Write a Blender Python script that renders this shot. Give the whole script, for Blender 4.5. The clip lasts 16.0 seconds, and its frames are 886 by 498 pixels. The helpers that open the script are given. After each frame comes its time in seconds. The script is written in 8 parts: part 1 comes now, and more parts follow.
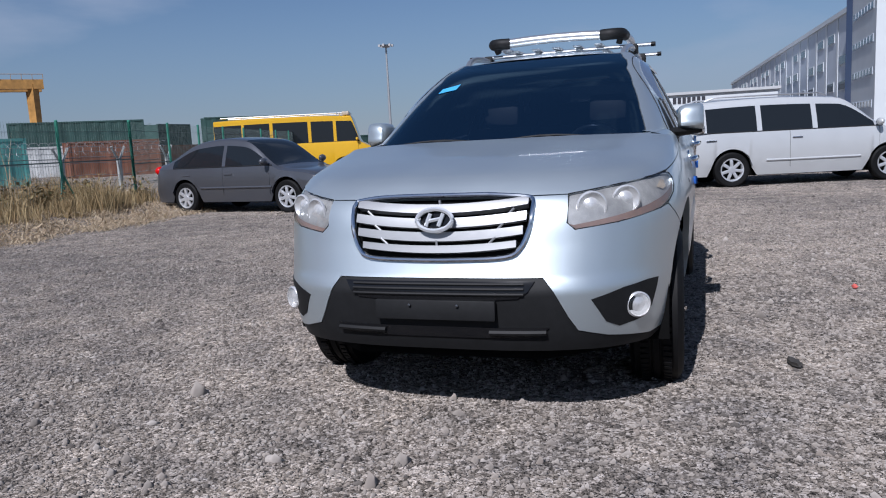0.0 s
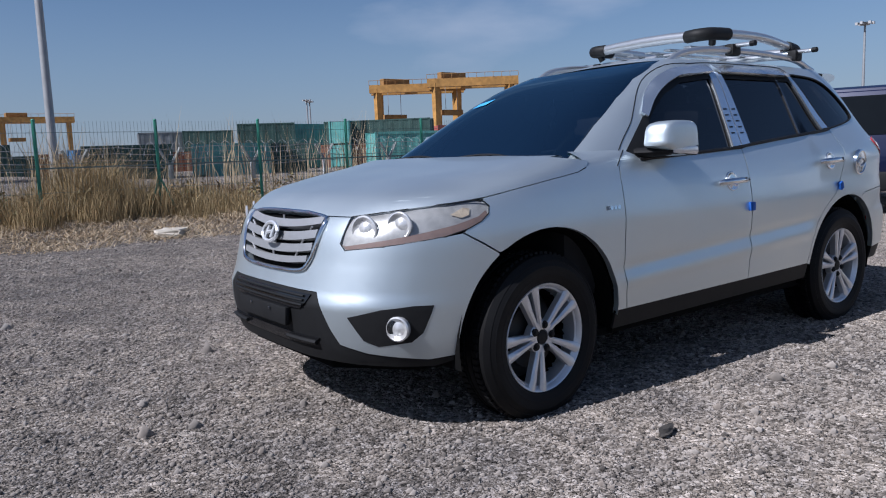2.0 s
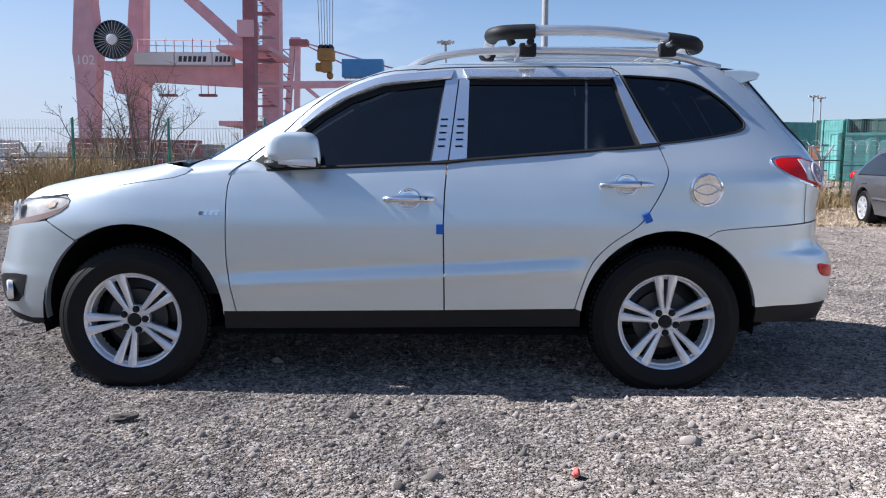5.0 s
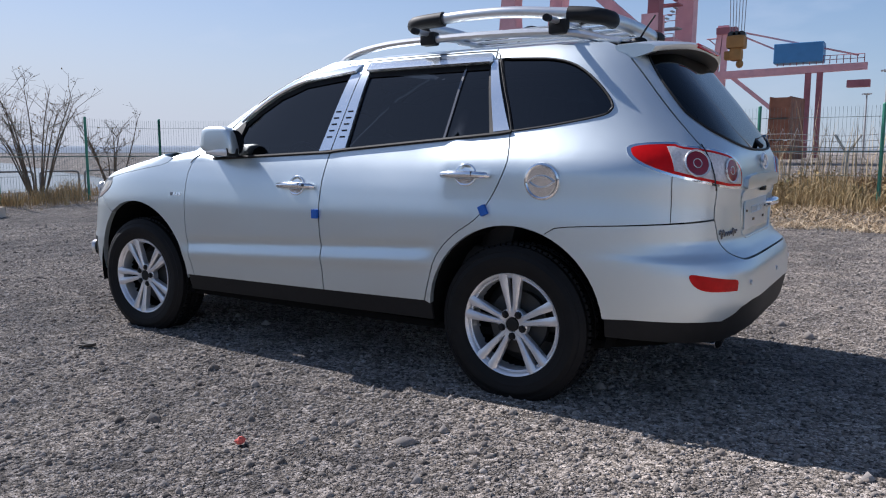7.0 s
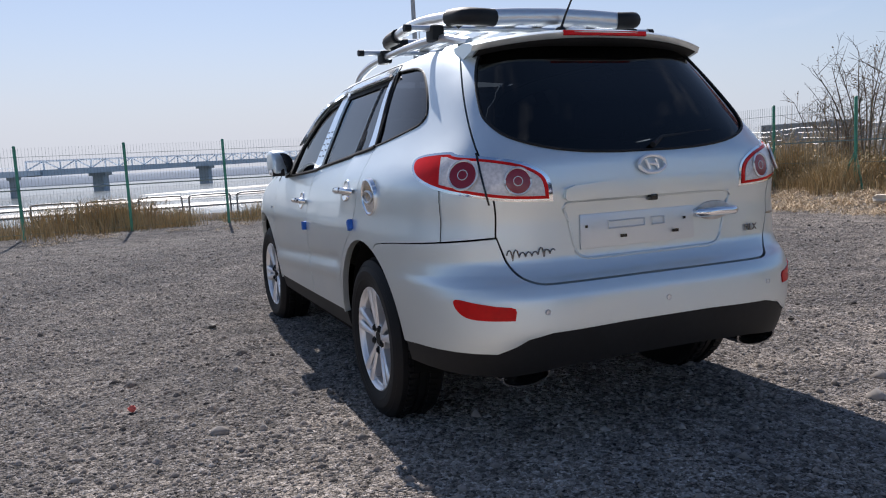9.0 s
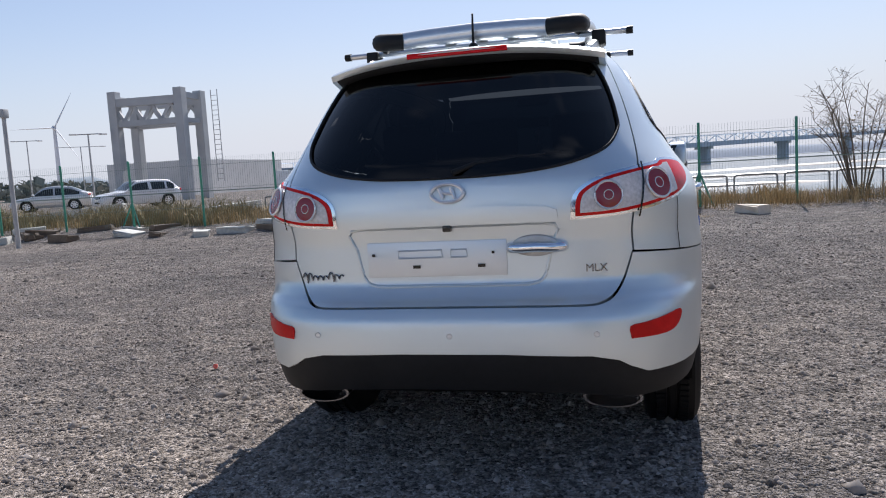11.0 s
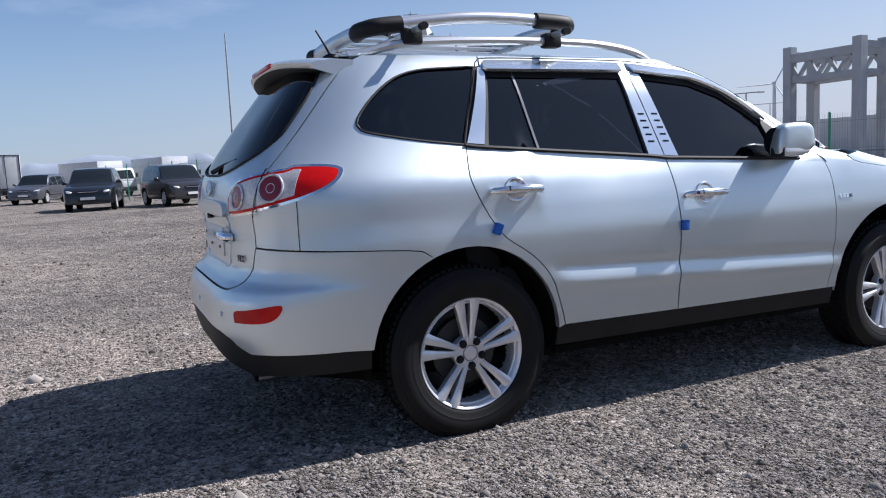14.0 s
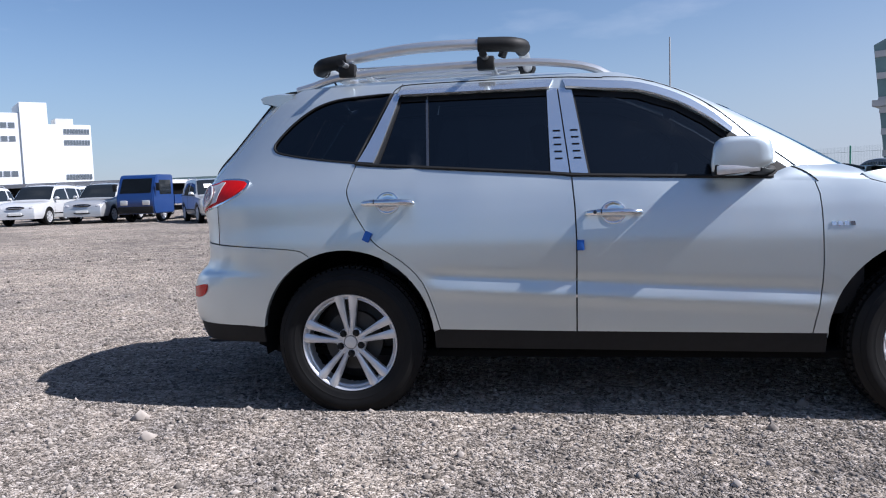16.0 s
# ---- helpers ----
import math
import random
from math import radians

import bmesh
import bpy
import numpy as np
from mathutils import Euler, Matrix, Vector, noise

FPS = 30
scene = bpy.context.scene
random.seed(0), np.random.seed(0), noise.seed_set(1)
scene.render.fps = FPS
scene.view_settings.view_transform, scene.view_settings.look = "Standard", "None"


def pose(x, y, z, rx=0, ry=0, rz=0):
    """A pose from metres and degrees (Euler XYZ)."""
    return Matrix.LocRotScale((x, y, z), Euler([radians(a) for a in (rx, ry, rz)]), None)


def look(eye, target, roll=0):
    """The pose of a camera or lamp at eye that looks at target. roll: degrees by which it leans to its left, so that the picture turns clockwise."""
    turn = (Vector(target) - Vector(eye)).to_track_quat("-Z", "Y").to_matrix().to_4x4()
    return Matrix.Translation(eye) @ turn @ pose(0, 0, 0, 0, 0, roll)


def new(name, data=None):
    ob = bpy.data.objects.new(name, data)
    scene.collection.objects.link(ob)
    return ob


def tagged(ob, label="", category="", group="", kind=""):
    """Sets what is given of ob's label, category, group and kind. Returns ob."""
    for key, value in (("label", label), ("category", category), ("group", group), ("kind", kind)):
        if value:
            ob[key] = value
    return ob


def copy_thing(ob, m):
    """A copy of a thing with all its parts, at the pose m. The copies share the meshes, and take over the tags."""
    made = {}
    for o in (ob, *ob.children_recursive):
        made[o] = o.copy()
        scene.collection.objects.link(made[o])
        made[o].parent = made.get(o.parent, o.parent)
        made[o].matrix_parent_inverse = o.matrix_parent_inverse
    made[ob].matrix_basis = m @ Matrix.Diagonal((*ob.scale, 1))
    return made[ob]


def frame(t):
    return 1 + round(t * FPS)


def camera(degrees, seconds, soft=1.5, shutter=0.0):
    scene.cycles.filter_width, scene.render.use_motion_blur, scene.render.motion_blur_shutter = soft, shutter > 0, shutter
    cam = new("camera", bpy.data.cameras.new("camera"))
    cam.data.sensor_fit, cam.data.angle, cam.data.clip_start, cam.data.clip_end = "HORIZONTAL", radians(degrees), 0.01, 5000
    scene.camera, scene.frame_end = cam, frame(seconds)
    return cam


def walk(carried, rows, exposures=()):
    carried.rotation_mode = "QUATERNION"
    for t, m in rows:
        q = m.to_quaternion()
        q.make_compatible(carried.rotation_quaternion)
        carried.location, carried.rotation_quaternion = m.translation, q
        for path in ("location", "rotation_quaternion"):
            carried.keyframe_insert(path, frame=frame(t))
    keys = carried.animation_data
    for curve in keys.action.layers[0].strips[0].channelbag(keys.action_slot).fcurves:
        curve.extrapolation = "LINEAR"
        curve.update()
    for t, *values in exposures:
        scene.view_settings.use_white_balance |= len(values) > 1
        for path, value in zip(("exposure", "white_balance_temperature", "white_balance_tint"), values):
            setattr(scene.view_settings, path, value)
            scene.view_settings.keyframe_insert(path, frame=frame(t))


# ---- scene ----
cam = camera(60.86, 16.0, soft=1.1)

PATH = [
    (0, (5.033, 1.023, 1.142), (3.165, 0.363, 0.865), -2.97),
    (0.5, (4.837, 1.597, 1.154), (3.079, 0.682, 0.884), -2.31),
    (1, (4.502, 2.179, 1.163), (2.936, 0.964, 0.896), -2.06),
    (1.5, (4.129, 2.738, 1.18), (2.718, 1.343, 0.931), -2.5),
    (2, (3.669, 3.252, 1.172), (2.478, 1.665, 0.92), -2.06),
    (2.5, (3.105, 3.699, 1.176), (2.053, 2.019, 0.907), -1.38),
    (3, (2.487, 4.047, 1.18), (1.7, 2.228, 0.913), -0.46),
    (3.5, (1.803, 4.317, 1.178), (1.311, 2.395, 0.926), -1.24),
    (4, (1.156, 4.505, 1.164), (0.91, 2.536, 0.912), 0.12),
    (4.5, (0.474, 4.618, 1.167), (0.338, 2.638, 0.917), 0.02),
    (5, (-0.244, 4.647, 1.167), (-0.232, 2.662, 0.928), 0.22),
    (5.2, (-0.539, 4.619, 1.163), (-0.492, 2.634, 0.923), -0.03),
    (7.3, (-3.236, 3.749, 1.146), (-2.076, 2.14, 0.894), -0.35),
    (7.5, (-3.434, 3.572, 1.152), (-2.223, 2, 0.904), -0.64),
    (8, (-3.94, 3.083, 1.17), (-2.464, 1.756, 0.927), -0.5),
    (8.5, (-4.344, 2.51, 1.158), (-2.717, 1.37, 0.922), -1.7),
    (8.7, (-4.514, 2.27, 1.15), (-2.793, 1.279, 0.919), -2.28),
    (10.8, (-5.007, -0.433, 1.166), (-3.06, -0.028, 0.956), -4.16),
    (11, (-4.967, -0.675, 1.181), (-3.041, -0.175, 0.978), -3.37),
    (11.5, (-4.771, -1.302, 1.172), (-2.902, -0.618, 0.972), -3.15),
    (12, (-4.516, -1.928, 1.177), (-2.778, -0.957, 0.986), -3.72),
    (12.5, (-4.151, -2.458, 1.173), (-2.544, -1.287, 0.965), -3.35),
    (13, (-3.755, -2.957, 1.17), (-2.424, -1.482, 0.94), -2.75),
    (13.5, (-3.268, -3.367, 1.162), (-2.103, -1.758, 0.928), -1.73),
    (14, (-2.767, -3.746, 1.161), (-1.94, -1.938, 0.939), -2.67),
    (14.5, (-2.158, -4.045, 1.142), (-1.688, -2.113, 0.932), -2.5),
    (15, (-1.52, -4.289, 1.183), (-1.347, -2.308, 0.971), -2.33),
    (15.5, (-0.912, -4.434, 1.141), (-0.976, -2.444, 0.958), -1.4),
    (16, (-0.267, -4.498, 1.117), (-0.592, -2.532, 0.949), -1.89),
]
walk(cam, [(t, look(eye, target, roll)) for t, eye, target, roll in PATH], [(0, -0.02, 5700, 15), (1, -0.08, 5700, 15), (2, 0.16, 5700, 15), (2.5, 0.36, 5750, 15), (4, 0.88, 5850, 15), (5, 1.05, 5900, 15), (7.5, 0.78, 6050, 15), (8.5, 0.86, 6250, 15), (10.8, 1.05, 6350, 15), (11.5, 1.0, 6250, 15), (12.5, 0.88, 6000, 15), (13.5, 0.82, 5900, 15), (16, 0.8, 5900, 15)])

# ---- light ----
SUN_EL, SUN_AZ = 45.0, -5.0
world = bpy.data.worlds.new("world")
scene.world = world
world.use_nodes = True
wnt = world.node_tree
sky = wnt.nodes.new("ShaderNodeTexSky")
sky.sky_type = "NISHITA"
sky.sun_disc = False
sky.sun_elevation, sky.sun_rotation = radians(SUN_EL), radians(90 - SUN_AZ)
sky.air_density, sky.dust_density, sky.ozone_density = 1.0, 0.15, 3.2
wtc = wnt.nodes.new("ShaderNodeTexCoord")
wmap = wnt.nodes.new("ShaderNodeMapping")
wmap.inputs["Scale"].default_value = (1.0, 1.0, 3.2)
wno = wnt.nodes.new("ShaderNodeTexNoise")
wno.inputs["Scale"].default_value, wno.inputs["Detail"].default_value = 2.6, 7.0
wramp = wnt.nodes.new("ShaderNodeValToRGB")
wramp.color_ramp.elements[0].position, wramp.color_ramp.elements[1].position = 0.58, 0.80
wramp.color_ramp.elements[1].color = (0.55, 0.55, 0.55, 1)
wmix = wnt.nodes.new("ShaderNodeMixRGB")
wmix.inputs[2].default_value = (8.5, 8.9, 9.6, 1)
wnt.links.new(wtc.outputs["Generated"], wmap.inputs[0])
wnt.links.new(wmap.outputs[0], wno.inputs["Vector"])
wnt.links.new(wno.outputs["Fac"], wramp.inputs[0])
wnt.links.new(wramp.outputs[0], wmix.inputs[0])
wnt.links.new(sky.outputs[0], wmix.inputs[1])
wsep = wnt.nodes.new("ShaderNodeSeparateXYZ")
wnt.links.new(wtc.outputs["Generated"], wsep.inputs[0])
wside = wnt.nodes.new("ShaderNodeMapRange")
wside.inputs[1].default_value, wside.inputs[2].default_value = -0.2, 0.9
wnt.links.new(wsep.outputs["X"], wside.inputs[0])
wlow = wnt.nodes.new("ShaderNodeMapRange")
wlow.inputs[1].default_value, wlow.inputs[2].default_value, wlow.inputs[3].default_value, wlow.inputs[4].default_value = 0.0, 0.24, 0.62, 0.0
wlow.interpolation_type = "SMOOTHSTEP"
wnt.links.new(wsep.outputs["Z"], wlow.inputs[0])
whaze = wnt.nodes.new("ShaderNodeMixRGB")
wtone = wnt.nodes.new("ShaderNodeMixRGB")
wtone.inputs[1].default_value, wtone.inputs[2].default_value = (3.3, 4.25, 5.6, 1), (5.8, 6.05, 6.4, 1)
wnt.links.new(wside.outputs[0], wtone.inputs[0])
wnt.links.new(wtone.outputs[0], whaze.inputs[2])
wpale = wnt.nodes.new("ShaderNodeMath")
wpale.operation = "MULTIPLY_ADD"
wpale.inputs[1].default_value = 0.42
wnt.links.new(wside.outputs[0], wpale.inputs[0])
wnt.links.new(wlow.outputs[0], wpale.inputs[2])
wpale.use_clamp = True
wnt.links.new(wpale.outputs[0], whaze.inputs[0])
wnt.links.new(wmix.outputs[0], whaze.inputs[1])
wnt.links.new(whaze.outputs[0], wnt.nodes["Background"].inputs[0])
wnt.nodes["Background"].inputs[1].default_value = 0.06
sun_light = bpy.data.lights.new("sun", "SUN")
sun_light.energy, sun_light.angle, sun_light.color = 4.8, radians(0.53), (1.0, 0.95, 0.88)
sun = new("sun", sun_light)
ca, sa, ce, se = math.cos(radians(SUN_AZ)), math.sin(radians(SUN_AZ)), math.cos(radians(SUN_EL)), math.sin(radians(SUN_EL))
sun.matrix_world = look((40 * ca * ce, 40 * sa * ce, 40 * se), (0, 0, 0))

# ---- materials ----
def mat(name, col, rough=0.6, metal=0.0, var=0.0, scale=8.0, bump=0.0, coat=0.0, col2=None, spec=0.5, detail=6.0, dist=0.02):
    m = bpy.data.materials.new(name)
    m.use_nodes = True
    nt = m.node_tree
    b = nt.nodes["Principled BSDF"]
    b.inputs["Base Color"].default_value = (*col, 1)
    b.inputs["Roughness"].default_value, b.inputs["Metallic"].default_value = rough, metal
    b.inputs["Coat Weight"].default_value, b.inputs["Coat Roughness"].default_value = coat, 0.04
    b.inputs["Specular IOR Level"].default_value = spec
    b.inputs["Diffuse Roughness"].default_value = 1.0 if rough > 0.85 else 0.0
    if var or bump or col2:
        tc = nt.nodes.new("ShaderNodeTexCoord")
        no = nt.nodes.new("ShaderNodeTexNoise")
        no.inputs["Scale"].default_value, no.inputs["Detail"].default_value = scale, detail
        nt.links.new(tc.outputs["Object"], no.inputs["Vector"])
        big = nt.nodes.new("ShaderNodeTexNoise")
        big.inputs["Scale"].default_value, big.inputs["Detail"].default_value = scale * 0.13, 3.0
        nt.links.new(tc.outputs["Object"], big.inputs["Vector"])
        add = nt.nodes.new("ShaderNodeMath")
        add.operation = "MULTIPLY_ADD"
        add.inputs[1].default_value = 0.5
        half = nt.nodes.new("ShaderNodeMath")
        half.operation = "MULTIPLY"
        half.inputs[1].default_value = 0.5
        nt.links.new(big.outputs["Fac"], half.inputs[0])
        nt.links.new(no.outputs["Fac"], add.inputs[0])
        nt.links.new(half.outputs[0], add.inputs[2])
        rp = nt.nodes.new("ShaderNodeValToRGB")
        rp.color_ramp.elements[0].position, rp.color_ramp.elements[1].position = 0.32, 0.68
        c1 = col2 if col2 else [c * (1 - var) for c in col]
        c2 = col if col2 else [min(1, c * (1 + var)) for c in col]
        rp.color_ramp.elements[0].color, rp.color_ramp.elements[1].color = (*c1, 1), (*c2, 1)
        nt.links.new(add.outputs[0], rp.inputs[0])
        nt.links.new(rp.outputs[0], b.inputs["Base Color"])
        if bump:
            bp = nt.nodes.new("ShaderNodeBump")
            bp.inputs["Strength"].default_value, bp.inputs["Distance"].default_value = bump, dist
            nt.links.new(no.outputs["Fac"], bp.inputs["Height"])
            nt.links.new(bp.outputs[0], b.inputs["Normal"])
    return m


def glass(name, tint, gloss_rough=0.02, ior=1.5, sheen=(0.8, 0.8, 0.8)):
    m = bpy.data.materials.new(name)
    m.use_nodes = True
    nt = m.node_tree
    nt.nodes.remove(nt.nodes["Principled BSDF"])
    out = nt.nodes["Material Output"]
    tr, gl, mx, fr = (nt.nodes.new(n) for n in ("ShaderNodeBsdfTransparent", "ShaderNodeBsdfGlossy", "ShaderNodeMixShader", "ShaderNodeFresnel"))
    tr.inputs[0].default_value = (*tint, 1)
    gl.inputs["Color"].default_value = (*sheen, 1)
    gl.inputs["Roughness"].default_value = gloss_rough
    fr.inputs[0].default_value = ior
    nt.links.new(fr.outputs[0], mx.inputs[0])
    nt.links.new(tr.outputs[0], mx.inputs[1])
    nt.links.new(gl.outputs[0], mx.inputs[2])
    nt.links.new(mx.outputs[0], out.inputs[0])
    return m


def flake_paint(name, col, metal=0.75, rough=0.3):
    m = mat(name, col, rough, metal, coat=0.5)
    nt = m.node_tree
    b = nt.nodes["Principled BSDF"]
    tc, vo, rp = (nt.nodes.new(n) for n in ("ShaderNodeTexCoord", "ShaderNodeTexNoise", "ShaderNodeMapRange"))
    vo.inputs["Scale"].default_value, vo.inputs["Detail"].default_value = 2.2, 8.0
    nt.links.new(tc.outputs["Object"], vo.inputs["Vector"])
    rp.inputs[1].default_value, rp.inputs[2].default_value = 0.3, 0.7
    rp.inputs[3].default_value, rp.inputs[4].default_value = rough - 0.04, rough + 0.06
    nt.links.new(vo.outputs["Fac"], rp.inputs[0])
    nt.links.new(rp.outputs[0], b.inputs["Roughness"])
    return m


SILVER = flake_paint("silver_paint", (0.622, 0.690, 0.718), 0.78, 0.37)
CHROME = mat("chrome", (0.78, 0.80, 0.83), 0.10, 1.0)
SATIN = mat("satin_aluminium", (0.66, 0.67, 0.68), 0.32, 0.85, var=0.05, scale=30)
ALLOY = mat("alloy", (0.72, 0.73, 0.75), 0.34, 0.6, var=0.08, scale=20)
BLACK = mat("black_plastic", (0.009, 0.0093, 0.010), 0.6, spec=0.3, var=0.25, scale=40, bump=0.1, dist=0.002)
GLOSSBLACK = mat("gloss_black", (0.008, 0.008, 0.009), 0.12)
RUBBER = mat("tyre_rubber", (0.0055, 0.0055, 0.006), 0.66, spec=0.25, var=0.35, scale=14, bump=0.15, dist=0.003)
WELL = mat("wheel_well", (0.006, 0.006, 0.006), 0.95, spec=0.1, var=0.2)
CABIN = mat("cabin_trim", (0.022, 0.022, 0.024), 0.8, var=0.2, scale=12)
SEAT = mat("seat_leather", (0.035, 0.035, 0.037), 0.55, var=0.2, scale=15)
TINT = glass("tinted_glass", (0.05, 0.055, 0.06))
# blue gloss colour and high index strengthen the sky's reflection
SCREEN = glass("windscreen_glass", (0.13, 0.16, 0.20), ior=3.3, sheen=(0.55, 0.84, 1.0))
SIDEGLASS = glass("side_glass", (0.04, 0.045, 0.055), ior=1.78)
CLEAR = glass("clear_lens", (0.90, 0.91, 0.92), ior=1.75)
REDLENS = mat("red_lens", (0.56, 0.006, 0.006), 0.22, spec=0.2, var=0.15, scale=40)
REDDEEP = mat("red_lamp_deep", (0.21, 0.008, 0.018), 0.2, coat=0.3)
LAMPGREY = mat("lamp_grey", (0.72, 0.72, 0.72), 0.25, 0.5, var=0.1, scale=60)
LAMPDARK = mat("lamp_bezel", (0.54, 0.53, 0.52), 0.3, 0.25, var=0.15, scale=30)
AMBER = mat("amber_lens", (0.46, 0.40, 0.32), 0.3, var=0.5, scale=50)
HLBODY = mat("headlamp_housing", (0.44, 0.44, 0.435), 0.3, 0.4, var=0.3, scale=25)
BADGE = mat("bright_badge", (0.80, 0.82, 0.84), 0.28, 0.55)
SLAT = mat("grille_slat", (0.40, 0.405, 0.41), 0.42, 0.55, var=0.06, scale=20)
LAMPBROWN = mat("lamp_lower_trim", (0.24, 0.17, 0.145), 0.3, coat=0.5, var=0.15, scale=30)
# chrome whose base colour holds some of the reflected sky blue
TRIMCHROME = mat("sky_tinted_trim", (0.80, 0.86, 0.92), 0.16, 0.9, var=0.04, scale=12)
LAMPWHITE = mat("lamp_clear_ribs", (0.56, 0.54, 0.54), 0.3, coat=0.8, var=0.3, scale=90)
DARKCHROME = mat("dark_chrome", (0.20, 0.20, 0.21), 0.25, 0.9)
BLUEFOAM = mat("blue_foam", (0.02, 0.12, 0.48), 0.7)
STICKER = mat("blue_sticker", (0.08, 0.42, 0.78), 0.5, var=0.1, scale=20)
PLATEWHITE = mat("plate_base", (0.60, 0.65, 0.69), 0.34, 0.7)

# ---- mesh helpers ----
def part(name, bm, material, parent, label=""):
    """Link a bmesh as one mesh object under parent."""
    me = bpy.data.meshes.new(name)
    bm.to_mesh(me)
    bm.free()
    for mm in (material if isinstance(material, (list, tuple)) else [material]):
        me.materials.append(mm)
    ob = new(name, me)
    if parent is not None:
        ob.parent = parent
    if label:
        tagged(ob, label)
    return ob


def smooth(bm, angle=40):
    lim = math.cos(radians(angle))
    bm.normal_update()
    for f in bm.faces:
        f.smooth = True
    for e in bm.edges:
        if len(e.link_faces) == 2 and e.link_faces[0].normal.dot(e.link_faces[1].normal) < lim:
            e.smooth = False
    return bm


def box(bm, lo, hi, m=None, bevel=0.0):
    g = bmesh.ops.create_cube(bm, size=1)["verts"]
    for v in g:
        v.co = Vector([lo[i] + (v.co[i] + 0.5) * (hi[i] - lo[i]) for i in range(3)])
    if bevel:
        es = list({e for v in g for e in v.link_edges})
        r = bmesh.ops.bevel(bm, geom=es, offset=bevel, segments=2, affect="EDGES", profile=0.6)
        g = list({v for f in r["faces"] for v in f.verts} | {v for v in g if v.is_valid})
    if m is not None:
        bmesh.ops.transform(bm, matrix=m, verts=g)
    return bm


def tube(bm, pts, r, seg=10, cap=True, flat=1.0):
    """A round bar through pts; r is a number or one per point; flat squeezes it along its binormal."""
    pts = [Vector(p) for p in pts]
    rs = r if isinstance(r, (list, tuple)) else [r] * len(pts)
    rings, up = [], Vector((0, 0, 1))
    for i, p in enumerate(pts):
        d = (pts[min(i + 1, len(pts) - 1)] - pts[max(i - 1, 0)]).normalized()
        u = up if abs(d.dot(up)) < 0.95 else Vector((1, 0, 0))
        s = d.cross(u).normalized()
        t = s.cross(d).normalized()
        rings.append([bm.verts.new(p + s * math.cos(a) * rs[i] + t * math.sin(a) * rs[i] * flat) for a in (2 * math.pi * k / seg for k in range(seg))])
    for a, b in zip(rings, rings[1:]):
        for k in range(seg):
            bm.faces.new((a[k], a[(k + 1) % seg], b[(k + 1) % seg], b[k]))
    if cap:
        bm.faces.new(rings[0][::-1])
        bm.faces.new(rings[-1])
    return bm


def lathe(bm, prof, m=None, seg=32):
    """Revolve (radius, height) pairs round local y."""
    rings = []
    for r, h in prof:
        rings.append([bm.verts.new((math.cos(a) * r, h, math.sin(a) * r)) for a in (2 * math.pi * k / seg for k in range(seg))])
    for a, b in zip(rings, rings[1:]):
        for k in range(seg):
            bm.faces.new((a[k], b[k], b[(k + 1) % seg], a[(k + 1) % seg]))
    if m is not None:
        bmesh.ops.transform(bm, matrix=m, verts=[v for rg in rings for v in rg])
    return bm


def ball(bm, c, s, sub=2, m=None):
    g = bmesh.ops.create_icosphere(bm, subdivisions=sub, radius=1)["verts"]
    for v in g:
        v.co = Vector((v.co.x * s[0], v.co.y * s[1], v.co.z * s[2]))
    if m is not None:
        bmesh.ops.transform(bm, matrix=m, verts=g)
    bmesh.ops.translate(bm, vec=c, verts=g)
    return bm


def thing(name, label, category, group="", at=None):
    ob = new(name)
    ob.empty_display_size = 0.2
    if at is not None:
        ob.matrix_world = at
    return tagged(ob, label, category, group)


def curve(pts, n=5):
    """Catmull-Rom through 2D or 3D points."""
    P = [Vector(p) for p in pts]
    P = [P[0] * 2 - P[1], *P, P[-1] * 2 - P[-2]]
    out = []
    for i in range(1, len(P) - 2):
        a, b, c, d = P[i - 1:i + 3]
        for k in range(n):
            t = k / n
            out.append(0.5 * (2 * b + (c - a) * t + (2 * a - 5 * b + 4 * c - d) * t * t + (3 * b - a - 3 * c + d) * t ** 3))
    out.append(P[-2])
    return [tuple(p) for p in out]


def table(tab, z):
    """Monotone smooth interpolation of (z, value) pairs."""
    if z <= tab[0][0]:
        return tab[0][1]
    if z >= tab[-1][0]:
        return tab[-1][1]
    n = len(tab)
    i = next(k for k in range(n - 1) if z <= tab[k + 1][0])

    def slope(k):
        if k in (0, n - 1):
            j = 0 if k == 0 else n - 2
            return (tab[j + 1][1] - tab[j][1]) / (tab[j + 1][0] - tab[j][0])
        a = (tab[k][1] - tab[k - 1][1]) / (tab[k][0] - tab[k - 1][0])
        b = (tab[k + 1][1] - tab[k][1]) / (tab[k + 1][0] - tab[k][0])
        return 0 if a * b <= 0 else 2 * a * b / (a + b)
    (z0, v0), (z1, v1) = tab[i], tab[i + 1]
    h, t = z1 - z0, (z - z0) / (z1 - z0)
    return v0 * (2 * t ** 3 - 3 * t * t + 1) + slope(i) * h * (t ** 3 - 2 * t * t + t) + v1 * (3 * t * t - 2 * t ** 3) + slope(i + 1) * h * (t ** 3 - t * t)


